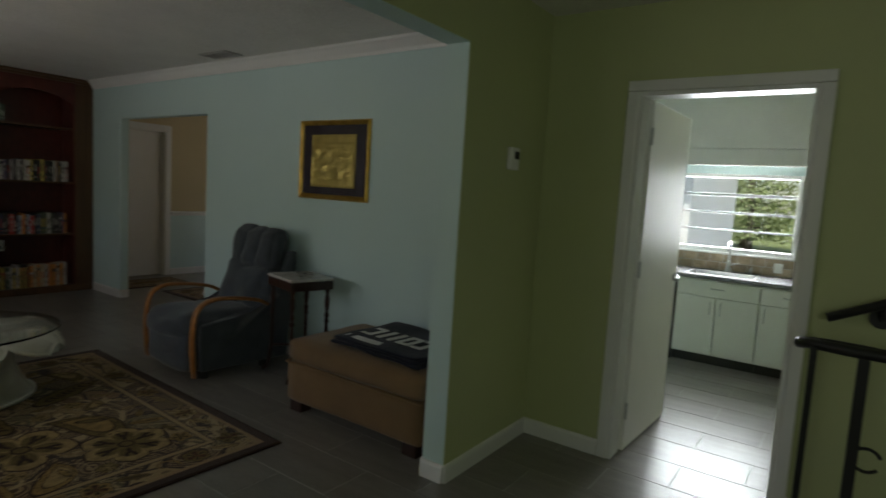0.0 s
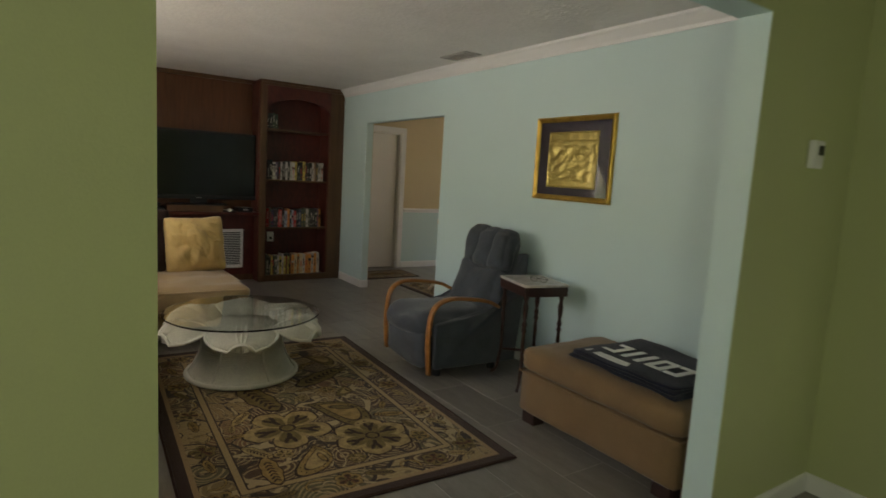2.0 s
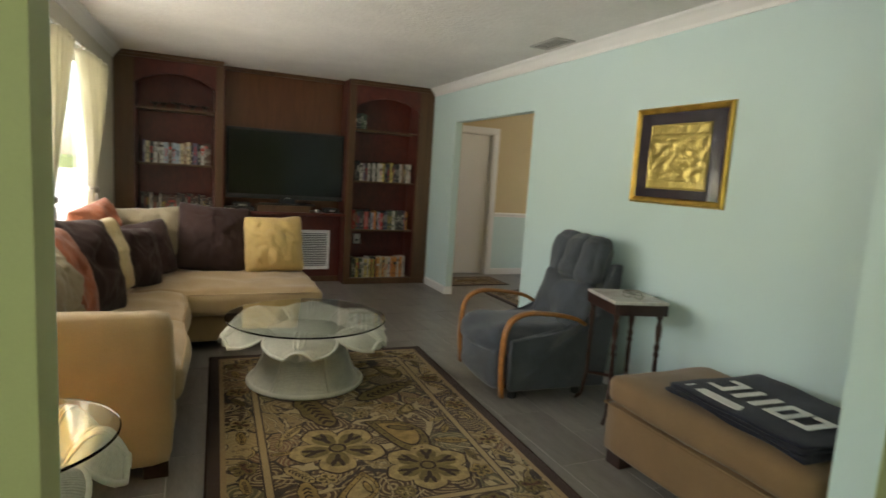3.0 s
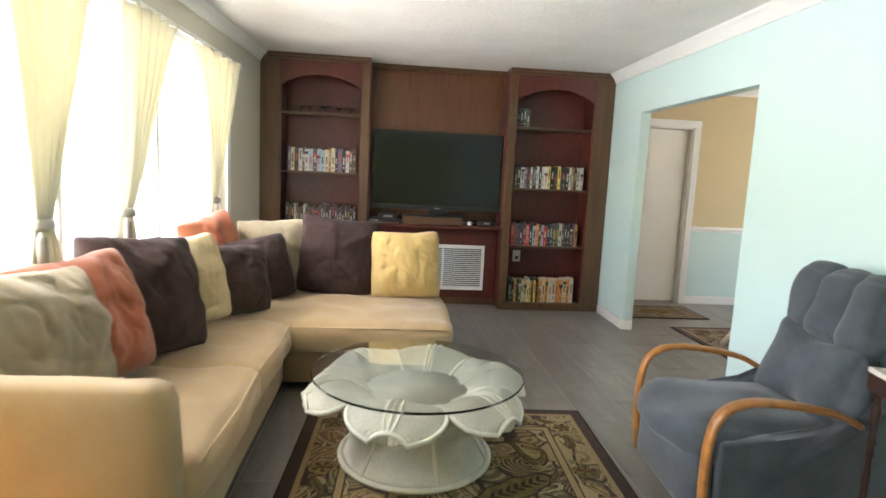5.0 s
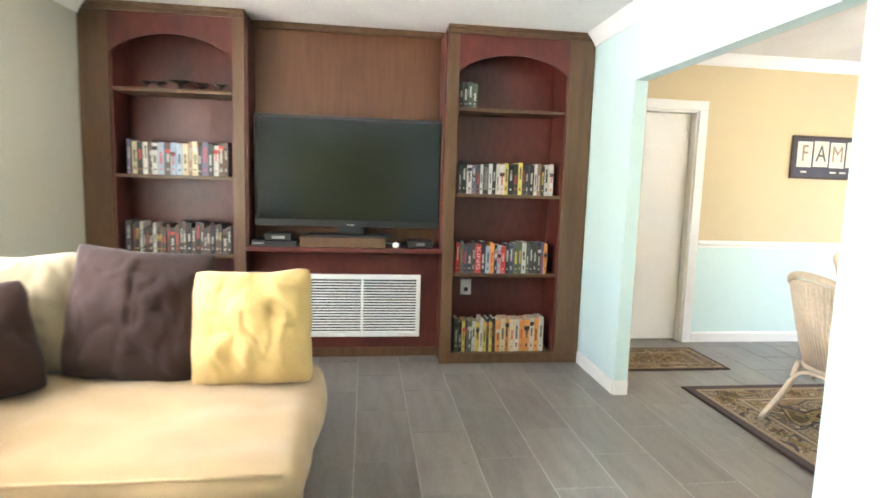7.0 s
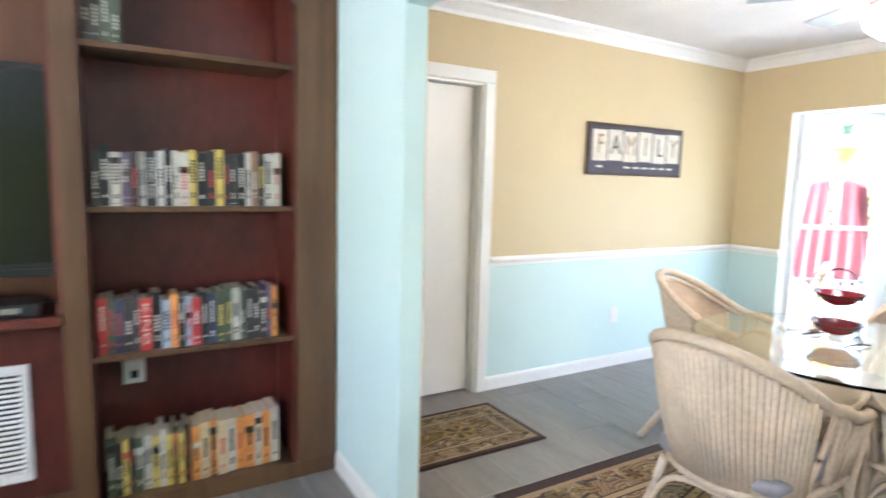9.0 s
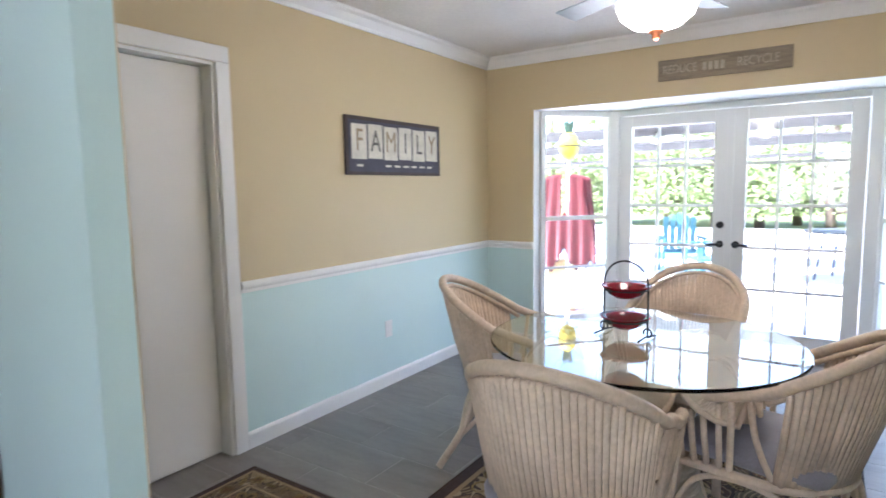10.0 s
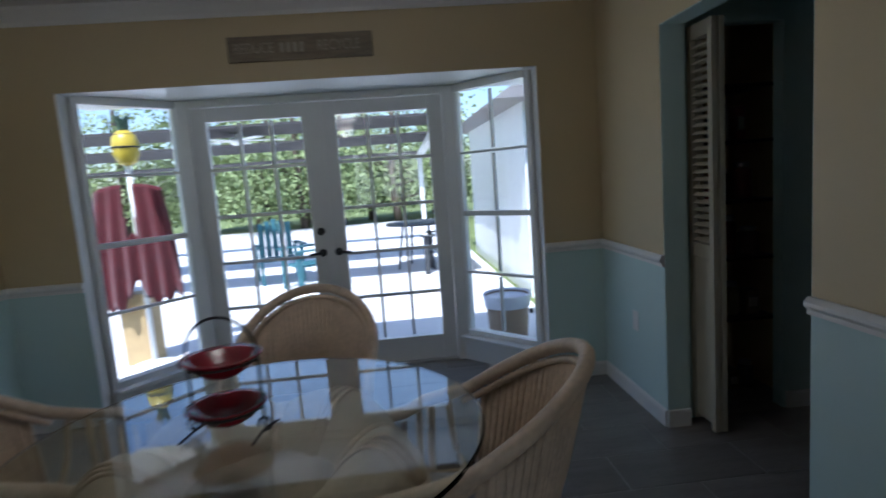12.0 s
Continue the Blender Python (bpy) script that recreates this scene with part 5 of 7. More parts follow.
bl = empty("folded_blanket", pose(-2.23, 3.24, 0.468, 0, 0, 176) @ Matrix.Diagonal((1.16, 1.24, 1, 1)), label="folded navy fleece blanket with white lettering", category="blanket")
for k in range(3):
    bm = cushion(-0.30 + 0.01 * k, 0.31 - 0.015 * k, -0.235 + 0.012 * k, 0.225, 0.002 + k * 0.017, 0.021 + k * 0.017, 0.009, 0.003, 16, 0.009, k * 2.7)
    part("fold", bm, NAVY, bl, smooth=True)
xx = -0.20
for k, w in enumerate((0.075, 0.085, 0.06, 0.075, 0.08)):
    g = bmesh.new()
    if k in (0, 4):
        box(g, xx, xx + w, 0.08, 0.105, 0.0605, 0.0645, 0.001)
        box(g, xx, xx + w, -0.03, -0.005, 0.0605, 0.0645, 0.001)
        box(g, xx, xx + 0.028, -0.0045, 0.0795, 0.0605, 0.0645, 0.001)
    elif k == 1:
        for q in ((xx, xx + w, 0.08, 0.105), (xx, xx + w, -0.03, -0.005), (xx, xx + 0.025, -0.0045, 0.0795), (xx + w - 0.025, xx + w, -0.0045, 0.0795)):
            box(g, *q, 0.0605, 0.0645, 0.001)
    else:
        box(g, xx + 0.02, xx + 0.05, -0.03, 0.105, 0.0605, 0.0645, 0.001)
    part("white_shape", g, FLEECEW, bl, "white block shape")
    xx += w + 0.012
part("white_shape", cuboid(-0.02, 0.23, 0.155, 0.20, 0.058, 0.0635, 0.002), FLEECEW, bl, "white block shape")

# ---- framed gold relief ----
pic = empty("framed_picture", pose(-3.359, NY + 0.0205, 1.59, 0, 0, -0.76), label="gold framed embossed gold relief with a dark mat", category="picture")
fw, fh = 0.375, 0.30
FPROF = [(0, 0), (0.004, 0.016), (0.012, 0.024), (0.024, 0.018), (0.034, 0.012), (0.040, 0.004), (0.040, 0)]
for ax, sgn in (("x", 1), ("x", -1), ("z", 1), ("z", -1)):
    bm = bmesh.new()
    L2 = fw if ax == "x" else fh
    rows = []
    for e in (-1, 1):
        ring = []
        for i, d in FPROF:
            if ax == "x":
                ring.append(bm.verts.new((e * (fw - i), -0.002 - d, sgn * (fh - i))))
            else:
                ring.append(bm.verts.new((sgn * (fw - i), -0.002 - d, e * (fh - i))))
        rows.append(ring)
    for i in range(len(FPROF)):
        j = (i + 1) % len(FPROF)
        bm.faces.new((rows[0][i], rows[0][j], rows[1][j], rows[1][i]))
    part("frame_rail", bm, GOLD, pic, "antique gold frame rail")
part("mat", cuboid(-fw + 0.04, fw - 0.04, -0.006, -0.002, -fh + 0.04, fh - 0.04), MAT, pic, "dark plum mat board")
bm = bmesh.new()
nx, nz = 90, 84
gx0, gx1, gz0_, gz1_ = -0.235, 0.235, -0.205, 0.19
gg = []
for i in range(nx + 1):
    col = []
    for j in range(nz + 1):
        u, v = i / nx, j / nz
        x, z = gx0 + (gx1 - gx0) * u, gz0_ + (gz1_ - gz0_) * v
        rel = 0
        if 0.14 < v < 0.78:
            q = noise.noise(Vector((u * 5.5, v * 5, 3.1)))
            rel = 0.010 * max(0, abs(q) * 1.6 - 0.12) + 0.003 * noise.noise(Vector((u * 16, v * 15, 9)))
        elif v > 0.84:
            rel = 0.005 * max(0, noise.noise(Vector((u * 13, v * 9, 6.2))))
        elif 0.78 <= v <= 0.84:
            rel = 0.004
        if min(u, 1 - u, v, 1 - v) < 0.015:
            rel = 0.005
        col.append(bm.verts.new((x, -0.0085 - rel, z)))
    gg.append(col)
for i in range(nx):
    for j in range(nz):
        bm.faces.new((gg[i][j], gg[i][j + 1], gg[i + 1][j + 1], gg[i + 1][j]))
GOLDFOIL = shade("embossed_gold_foil", (0.62, 0.46, 0.14), 0.32, 0.2, 18, 120, 0.1, metal=0.75)
part("gold_relief", bm, GOLDFOIL, pic, "embossed gold foil panel", True)
part("relief_backing", cuboid(gx0, gx1, -0.0082, -0.006, gz0_, gz1_), GOLDFOIL, pic)
pg = part("glazing", cuboid(-fw + 0.041, fw - 0.041, -0.0235, -0.0215, -fh + 0.041, fh - 0.041), GLASS, pic, "clear picture glass")
pg.visible_shadow = False

# ---- ceiling vent, thermostat ----
vt = empty("ceiling_vent", pose(-4.52, 3.47, CEIL), label="grey metal slatted ceiling air vent", category="vent")
VENTM = shade("grey_vent_metal", (0.42, 0.41, 0.38), 0.5, 0.1, 8, 90, 0.05)
vf = bmesh.new()
for q in ((-0.18, 0.18, 0.065, 0.085), (-0.18, 0.18, -0.085, -0.065), (-0.18, -0.16, -0.0645, 0.0645), (0.16, 0.18, -0.0645, 0.0645)):
    box(vf, *q, -0.012, -0.0005, 0.003)
part("frame", vf, VENTM, vt)
for k in range(7):
    s = part("slat", cuboid(-0.159, 0.159, -0.007, 0.007, -0.001, 0.001), VENTM, vt)
    s.matrix_basis = pose(0, -0.054 + k * 0.018, -0.0075, 35, 0, 0)
part("backing", cuboid(-0.16, 0.16, -0.0645, 0.0645, -0.0008, -0.0004), BLACK, vt)
th = empty("thermostat", pose(-1.625, 3.275, 1.60), label="small white wall thermostat with a dark display", category="thermostat")
part("body", cuboid(0.0005, 0.028, -0.045, 0.045, -0.06, 0.055, 0.006), WHITE, th)
part("display", cuboid(0.0282, 0.0295, -0.012, 0.033, -0.005, 0.035), BLACK, th)


# ---- dining room ----
BY, BXL, BXR = 8.2, -7.05, -5.13
tagged(struct("bay_ceiling", cuboid(-7.7, -4.5, 7.676, 8.35, 2.005, 2.09), WHITE, "white painted ceiling of the bay", "ceiling"))
struct("bay_header_lining", cuboid(-7.49, -4.68, 7.555, 7.676, 1.994, 1.998), WHITE, "white painted underside over the bay", "trim")
for x0, x1 in ((-7.49, -7.486), (-4.684, -4.68)):
    struct("bay_reveal", cuboid(x0, x1, 7.5545, 7.676, 0, 1.994), WHITE, "white painted reveal of the bay", "trim")
struct("bay_roof", cuboid(-7.75, -4.45, 7.68, 8.45, 2.1, 2.25), WHITE, "bay roof", "roof")


def side_window(name, m, length, cols, label):
    """A tall fixed window on a low sill; runs along local x from 0 to length."""
    w = empty(name, m, label=label, category="window", kind="structure")
    part("knee_wall", cuboid(0, length, -0.06, 0.06, 0, 0.16), WHITE, w)
    part("window_sill", cuboid(0, length, -0.10, 0.065, 0.161, 0.185, 0.005), WHITE, w)
    fr = bmesh.new()
    box(fr, 0, 0.04, -0.04, 0.04, 0.186, 2.004, 0.003)
    box(fr, length - 0.04, length, -0.04, 0.04, 0.186, 2.004, 0.003)
    box(fr, 0.0405, length - 0.0405, -0.04, 0.04, 0.186, 0.225, 0.003)
    box(fr, 0.0405, length - 0.0405, -0.04, 0.04, 1.955, 2.004, 0.003)
    part("window_frame", fr, WHITE, w)
    for k in range(1, 4):
        z = 0.225 + 1.73 * k / 4
        t = 0.018 if k == 2 else 0.009
        part("muntin", cuboid(0.041, length - 0.041, -0.015, 0.015, z - t, z + t, 0.002), WHITE, w)
    for k in range(1, cols):
        x = 0.04 + (length - 0.08) * k / cols
        for q in range(4):
            z0, z1 = 0.225 + 1.73 * q / 4 + 0.019, 0.225 + 1.73 * (q + 1) / 4 - 0.019
            part("muntin", cuboid(x - 0.008, x + 0.008, -0.013, 0.013, z0, z1, 0.002), WHITE, w)
    g = part("pane", cuboid(0.041, length - 0.041, -0.002, 0.002, 0.226, 1.954), GLASS, w)
    g.visible_shadow = False
    return w


ang = math.degrees(math.atan2(BY - 7.676, BXL + 7.49))
L1 = math.hypot(BY - 7.676, BXL + 7.49)
side_window("window_bay_west", pose(-7.49, 7.676, 0, 0, 0, ang), L1, 1, "tall white framed bay side window with muntins")
ang = math.degrees(math.atan2(7.676 - BY, -4.68 - BXR))
side_window("window_bay_east", pose(BXR, BY, 0, 0, 0, ang), math.hypot(7.676 - BY, -4.68 - BXR), 2, "tall white framed bay side window with two columns of panes")
fr = bmesh.new()
box(fr, BXL - 0.02, BXL + 0.085, BY - 0.05, BY + 0.07, 0, 2.004, 0.004)
box(fr, BXR - 0.085, BXR + 0.02, BY - 0.05, BY + 0.07, 0, 2.004, 0.004)
box(fr, BXL + 0.0855, BXR - 0.0855, BY - 0.05, BY + 0.07, 1.955, 2.004, 0.004)
struct("french_door_frame", fr, WHITE, "white painted frame of the french doors", "frame")
struct("door_threshold", cuboid(BXL + 0.086, BXR - 0.086, BY - 0.06, BY + 0.08, -0.005, 0.018, 0.004), STEEL, "metal door threshold", "threshold")


def french_leaf(x0, x1, hinge_left):
    d = empty("french_door", pose(x0, BY, 0), label="white french door with fifteen glass panes", category="door", kind="structure", group="french doors")
    w = x1 - x0
    a, b = (0.105, w - 0.115) if hinge_left else (0.115, w - 0.105)
    zb, zt = 0.20, 1.855
    part("stile", cuboid(0.002, a, -0.022, 0.022, 0.02, 1.95, 0.003), WHITE, d)
    part("stile", cuboid(b, w - 0.002, -0.022, 0.022, 0.02, 1.95, 0.003), WHITE, d)
    part("rail", cuboid(a + 0.0005, b - 0.0005, -0.022, 0.022, 0.02, zb, 0.003), WHITE, d)
    part("rail", cuboid(a + 0.0005, b - 0.0005, -0.022, 0.022, zt, 1.95, 0.003), WHITE, d)
    for k in range(1, 5):
        z = zb + (zt - zb) * k / 5
        part("muntin", cuboid(a + 0.001, b - 0.001, -0.013, 0.013, z - 0.011, z + 0.011, 0.002), WHITE, d)
    for k in range(1, 3):
        x = a + (b - a) * k / 3
        for q in range(5):
            z0, z1 = zb + (zt - zb) * q / 5 + 0.012, zb + (zt - zb) * (q + 1) / 5 - 0.012
            part("muntin", cuboid(x - 0.010, x + 0.010, -0.012, 0.012, z0, z1, 0.002), WHITE, d)
    for k in range(3):
        for q in range(5):
            p = part("pane", cuboid(a + (b - a) * k / 3 + 0.004, a + (b - a) * (k + 1) / 3 - 0.004, -0.002, 0.002, zb + (zt - zb) * q / 5 + 0.004, zb + (zt - zb) * (q + 1) / 5 - 0.004), GLASS, d)
            p.visible_shadow = False
    kx = w - 0.055 if hinge_left else 0.055
    part("rose", tube(bmesh.new(), [(kx, -0.022, 0.885), (kx, -0.034, 0.885)], 0.028, 16), BLACK, d)
    part("handle", tube(bmesh.new(), curve_pts([(kx, -0.034, 0.885), (kx, -0.065, 0.885), (kx + (-0.03 if hinge_left else 0.03), -0.072, 0.885), (kx + (-0.09 if hinge_left else 0.09), -0.066, 0.88)], 10), 0.010, 8), BLACK, d, "dark lever handle", True)
    if hinge_left:
        part("deadbolt", tube(bmesh.new(), [(kx, -0.022, 1.04), (kx, -0.045, 1.04)], 0.028, 16), BLACK, d, "dark round deadbolt")
    return d


french_leaf(BXL + 0.087, -6.092, True)
french_leaf(-6.088, BXR - 0.087, False)
struct("door_astragal", cuboid(-6.115, -6.065, BY - 0.032, BY - 0.0225, 0.02, 1.95, 0.003), WHITE, "white strip where the french doors meet", "trim")

# family sign
FRAMEBR = shade("dark_brown_wood_frame", (0.055, 0.035, 0.030), 0.6, 0.25, 10, 60, 0.1)
CARD = shade("cream_photo_card", (0.66, 0.62, 0.53), 0.7, 0.12, 14, 60, 0.0)
SLATEINK = shade("faded_blue_board", (0.065, 0.062, 0.085), 0.7, 0.15, 10, 60, 0.0)
GREYINK = shade("grey_letter_ink", (0.10, 0.09, 0.085), 0.7, 0.2, 20, 60, 0.0)
BROWNINK = shade("brown_letter_ink", (0.30, 0.22, 0.14), 0.7, 0.2, 20, 60, 0.0)
sg = empty("family_sign", pose(W1, 6.275, 1.645), label="dark framed wall sign with letter photo cards", category="sign")
part("board", cuboid(0.0005, 0.022, -0.51, 0.51, -0.185, 0.185, 0.003), FRAMEBR, sg)
part("face", cuboid(0.0222, 0.0235, -0.49, 0.49, -0.165, 0.16), SLATEINK, sg)
for k, chx in enumerate("FAMILY"):
    y = -0.395 + k * 0.158
    cd = part("card", cuboid(0.0237, 0.027, y - 0.070, y + 0.070, -0.085 + 0.006 * (k % 2), 0.135 + 0.006 * (k % 2)), CARD, sg, "cream photo card")
    cu = bpy.data.curves.new("letter", "FONT")
    cu.body, cu.size, cu.extrude, cu.align_x, cu.align_y = chx, 0.20, 0.0008, "CENTER", "CENTER"
    tx = new("letter", cu)
    tx.parent = cd
    tx.data.materials.append((BROWNINK, GREYINK, BROWNINK, GREYINK, GREYINK, BROWNINK)[k])
    tx.matrix_basis = pose(0.0282, y, 0.028, 90, 0, 90)
    tx.scale.x = 0.75
for k in range(9):
    y = -0.42 + k * 0.095
    if k not in (1, 2):
        part("small_writing", cuboid(0.0237, 0.0245, y, y + 0.06, -0.132, -0.118), CARD, sg, "small pale writing")

PLANK = shade("weathered_grey_plank", (0.26, 0.215, 0.15), 0.8, 0.2, 6, 40, 0.15, stretch=(1, 4, 8))
PLANKINK = shade("pale_faded_paint", (0.42, 0.37, 0.28), 0.8, 0.15, 20, 60, 0.0)
wp = empty("wood_sign", pose(-6.08, 7.556, 2.18), label="weathered wooden plank sign with faded pale lettering", category="sign")
part("plank", cuboid(-0.418, 0.418, -0.022, -0.0005, -0.072, 0.072, 0.003), PLANK, wp)
for word, x in (("REDUCE", -0.27), ("RECYCLE", 0.22)):
    cu = bpy.data.curves.new("lettering", "FONT")
    cu.body, cu.size, cu.extrude, cu.align_x, cu.align_y = word, 0.085, 0.0005, "CENTER", "CENTER"
    tx = new("lettering", cu)
    tx.parent = wp
    tx.data.materials.append(PLANKINK)
    tx.matrix_basis = pose(x, -0.0228, 0, 90, 0, 0)
    tx.scale.x = 0.72
for k in range(4):
    part("faded_writing", cuboid(-0.12 + k * 0.038, -0.095 + k * 0.038, -0.0232, -0.0222, -0.028, 0.028), PLANKINK, wp)
for y, z, xw in ((6.09 + 0.06, 0.40, None),):
    o = empty("wall_outlet", label="white wall outlet below the chair rail", category="outlet")
    part("plate", cuboid(W1 + 0.0005, W1 + 0.006, y - 0.036, y + 0.036, z - 0.058, z + 0.058, 0.003), WHITE, o)
    part("socket", cuboid(W1 + 0.0062, W1 + 0.008, y - 0.016, y + 0.016, z + 0.008, z + 0.04, 0.002), WHITE, o)
    part("socket", cuboid(W1 + 0.0062, W1 + 0.008, y - 0.016, y + 0.016, z - 0.04, z - 0.008, 0.002), WHITE, o)
o = empty("wall_outlet", label="white wall outlet below the chair rail", category="outlet")
part("plate", cuboid(-4.3065, -4.3005, 7.05, 7.12, 0.42, 0.535, 0.003), WHITE, o)

# ceiling fan
FANX, FANY = -6.07, 5.76
FROST = glow("frosted_lit_glass", (1.0, 0.90, 0.74), 3.2)
BRONZE = shade("copper_bronze_metal", (0.20, 0.075, 0.035), 0.35, 0.2, 9, 60, 0.05, metal=0.8)
BLADE = shade("grey_blue_fan_blade", (0.36, 0.42, 0.46), 0.35, 0.1, 6, 40, 0.02)
fan = empty("ceiling_fan", pose(FANX, FANY, 0), label="ceiling fan with a lit frosted glass bowl", category="ceiling fan")
part("canopy", lathe(bmesh.new(), [(0.07, CEILD - 0.001), (0.075, CEILD - 0.03), (0.04, CEILD - 0.06), (0.03, CEILD - 0.1)], 24), BRONZE, fan, smooth=True)
part("motor", lathe(bmesh.new(), [(0.03, 2.36), (0.11, 2.34), (0.13, 2.29), (0.12, 2.235), (0.09, 2.215), (0.09, 2.19)], 28), BRONZE, fan, smooth=True)
bw = bmesh.new()
lathe(bw, [(0.10, 2.188), (0.155, 2.165), (0.168, 2.135), (0.15, 2.085), (0.10, 2.045), (0.03, 2.028)], 32)
part("glass_bowl", bw, FROST, fan, "frosted white lit glass bowl", True)
part("finial", lathe(bmesh.new(), [(0.03, 2.0275), (0.032, 2.018), (0.015, 2.008), (0.018, 1.995), (0.006, 1.985)], 16), BRONZE, fan, smooth=True)
for k in range(5):
    a = 2.62 + k * math.tau / 5
    bm = bmesh.new()
    box(bm, 0.19, 0.62, -0.06, 0.06, -0.004, 0.004, 0.003)
    for v in bm.verts:
        f = (v.co.x - 0.19) / 0.43
        v.co.y *= 0.75 + 0.35 * f
    b = part("blade", bm, BLADE, fan, "pale grey fan blade")
    b.matrix_basis = pose(0, 0, 2.245, 0, 0, math.degrees(a)) @ pose(0, 0, 0, 12, 0, 0)
    ir = part("blade_iron", cuboid(0.11, 0.23, -0.018, 0.018, -0.0105, -0.0045, 0.002), BRONZE, b)
lamp("fan_light", "POINT", pose(FANX, FANY, 1.95), 1.2, (1.0, 0.85, 0.66), radius=0.08)

# dining table and chairs
TX, TY = -6.04, 5.48
lotus_table("dining_table", pose(TX, TY, 0.011), 0.735, 0.30, 0.20, 0.46, 0.605, "whitewashed rattan dining table with a round glass top", 5, WEAVET, RATTAN, 0.3, 0.014)
SEATF = shade("grey_seat_fabric", (0.27, 0.255, 0.27), 0.9, 0.12, 8, 160, 0.25, sheen=0.2)


def rattan_chair():
    """Barrel-backed rattan armchair facing local +y."""
    c = empty("rattan_chair", label="whitewashed rattan barrel chair with a grey cushion", category="chair", group="chairs round the dining table")

    def rail(u):
        """The top rail from one arm front over the back to the other; u in -1..1."""
        a = u * 2.05
        w = 0.285 + 0.012 * math.cos(a)
        x = w * math.sin(min(max(a, -math.pi / 2), math.pi / 2)) if abs(a) <= math.pi / 2 else math.copysign(w, a)
        y = -0.27 * math.cos(a) - 0.02 if abs(a) <= math.pi / 2 else (abs(a) - math.pi / 2) * 0.60 - 0.02
        z = 0.62 + 0.27 * max(0.0, math.cos(a * 0.80)) ** 1.25 - (0.02 if abs(u) > 0.9 else 0)
        y -= 0.10 * max(0, (z - 0.62) / 0.27)
        return Vector((x, y, z))

    pts = [rail(u) for u in np.linspace(-1, 1, 41)]
    part("top_rail", tube(bmesh.new(), pts, 0.021, 9), RATTAN, c, smooth=True)
    inner = [p + Vector((0, 0.012, -0.040)) - Vector((p.x * 0.05, 0, 0)) for p in pts[5:-5]]
    part("inner_rail", tube(bmesh.new(), inner, 0.011, 7), RATTAN, c, smooth=True)

    def low(u):
        a = u * 2.05
        x = 0.245 * math.sin(min(max(a, -math.pi / 2), math.pi / 2)) if abs(a) <= math.pi / 2 else math.copysign(0.245, a)
        y = -0.23 * math.cos(a) - 0.02 if abs(a) <= math.pi / 2 else (abs(a) - math.pi / 2) * 0.60 - 0.02
        return Vector((x, y, 0.36))

    part("seat_rail", tube(bmesh.new(), [low(u) for u in np.linspace(-1, 1, 31)] + [Vector((0.0, low(1).y + 0.03, 0.36))], 0.017, 8, True), RATTAN, c, smooth=True)
    # close-set vertical reeds of the back and sides
    for u in np.linspace(-0.97, 0.97, 57):
        if 0.67 < abs(u) < 0.85 or 0.40 < abs(u) < 0.43:
            continue
        t, b = rail(u) + Vector((0, 0.006, -0.03)), low(u) + Vector((0, 0, 0.012))
        part("reed", tube(bmesh.new(), [b, (b + t) / 2 + Vector((0.0, -0.008 * math.cos(u * 2), 0)), t], 0.0115, 6), RATTAN, c, smooth=True)
    for u in (-0.415, 0.415, -0.63, 0.63):
        t, b = rail(u) + Vector((0, 0, -0.012)), low(u)
        part("post", tube(bmesh.new(), [b, (b + t) / 2 + Vector((0, -0.006, 0)), t], 0.013, 8), RATTAN, c, smooth=True)
    for s in (1, -1):
        f = low(s)
        part("front_leg", tube(bmesh.new(), [(f.x, f.y + 0.0, 0.0), (f.x, f.y, 0.34), (rail(s).x, rail(s).y - 0.005, rail(s).z)], 0.018, 8), RATTAN, c, smooth=True)
        part("back_leg", tube(bmesh.new(), curve_pts([(s * 0.25, -0.36, 0.0), (s * 0.215, -0.24, 0.20), (s * 0.19, -0.20, 0.36)], 10), 0.018, 8), RATTAN, c, smooth=True)
        part("arch_brace", tube(bmesh.new(), curve_pts([(s * 0.245, f.y, 0.16), (s * 0.245, f.y - 0.09, 0.31), (s * 0.245, 0.02, 0.345), (s * 0.24, -0.12, 0.30), (s * 0.225, -0.255, 0.16)], 18), 0.011, 7), RATTAN, c, smooth=True)
    for s in (1, -1):
        a, b, m = rail(s * 0.80) + Vector((0, 0, -0.02)), low(s * 0.68) + Vector((0, 0, 0.02)), low(s * 0.77) + Vector((s * 0.012, 0, 0.14))
        part("side_brace", tube(bmesh.new(), curve_pts([b, m, a], 12), 0.011, 7), RATTAN, c, smooth=True)
        part("side_brace", tube(bmesh.new(), curve_pts([low(s * 0.84) + Vector((0, 0, 0.01)), (low(s * 0.84) + rail(s * 0.84)) / 2, rail(s * 0.84) + Vector((0, 0, -0.015))], 8), 0.012, 7), RATTAN, c, smooth=True)
    part("arch_brace", tube(bmesh.new(), curve_pts([(-0.24, low(1).y, 0.16), (-0.13, low(1).y, 0.315), (0.13, low(1).y, 0.315), (0.24, low(1).y, 0.16)], 18), 0.011, 7), RATTAN, c, smooth=True)
    part("arch_brace", tube(bmesh.new(), curve_pts([(-0.22, -0.26, 0.16), (-0.12, -0.24, 0.315), (0.12, -0.24, 0.315), (0.22, -0.26, 0.16)], 18), 0.011, 7), RATTAN, c, smooth=True)
    part("cushion", cushion(-0.225, 0.225, -0.215, 0.27, 0.372, 0.455, 0.038, 0.018, 12, 0.004), SEATF, c, "grey fabric seat cushion", True)
    return c


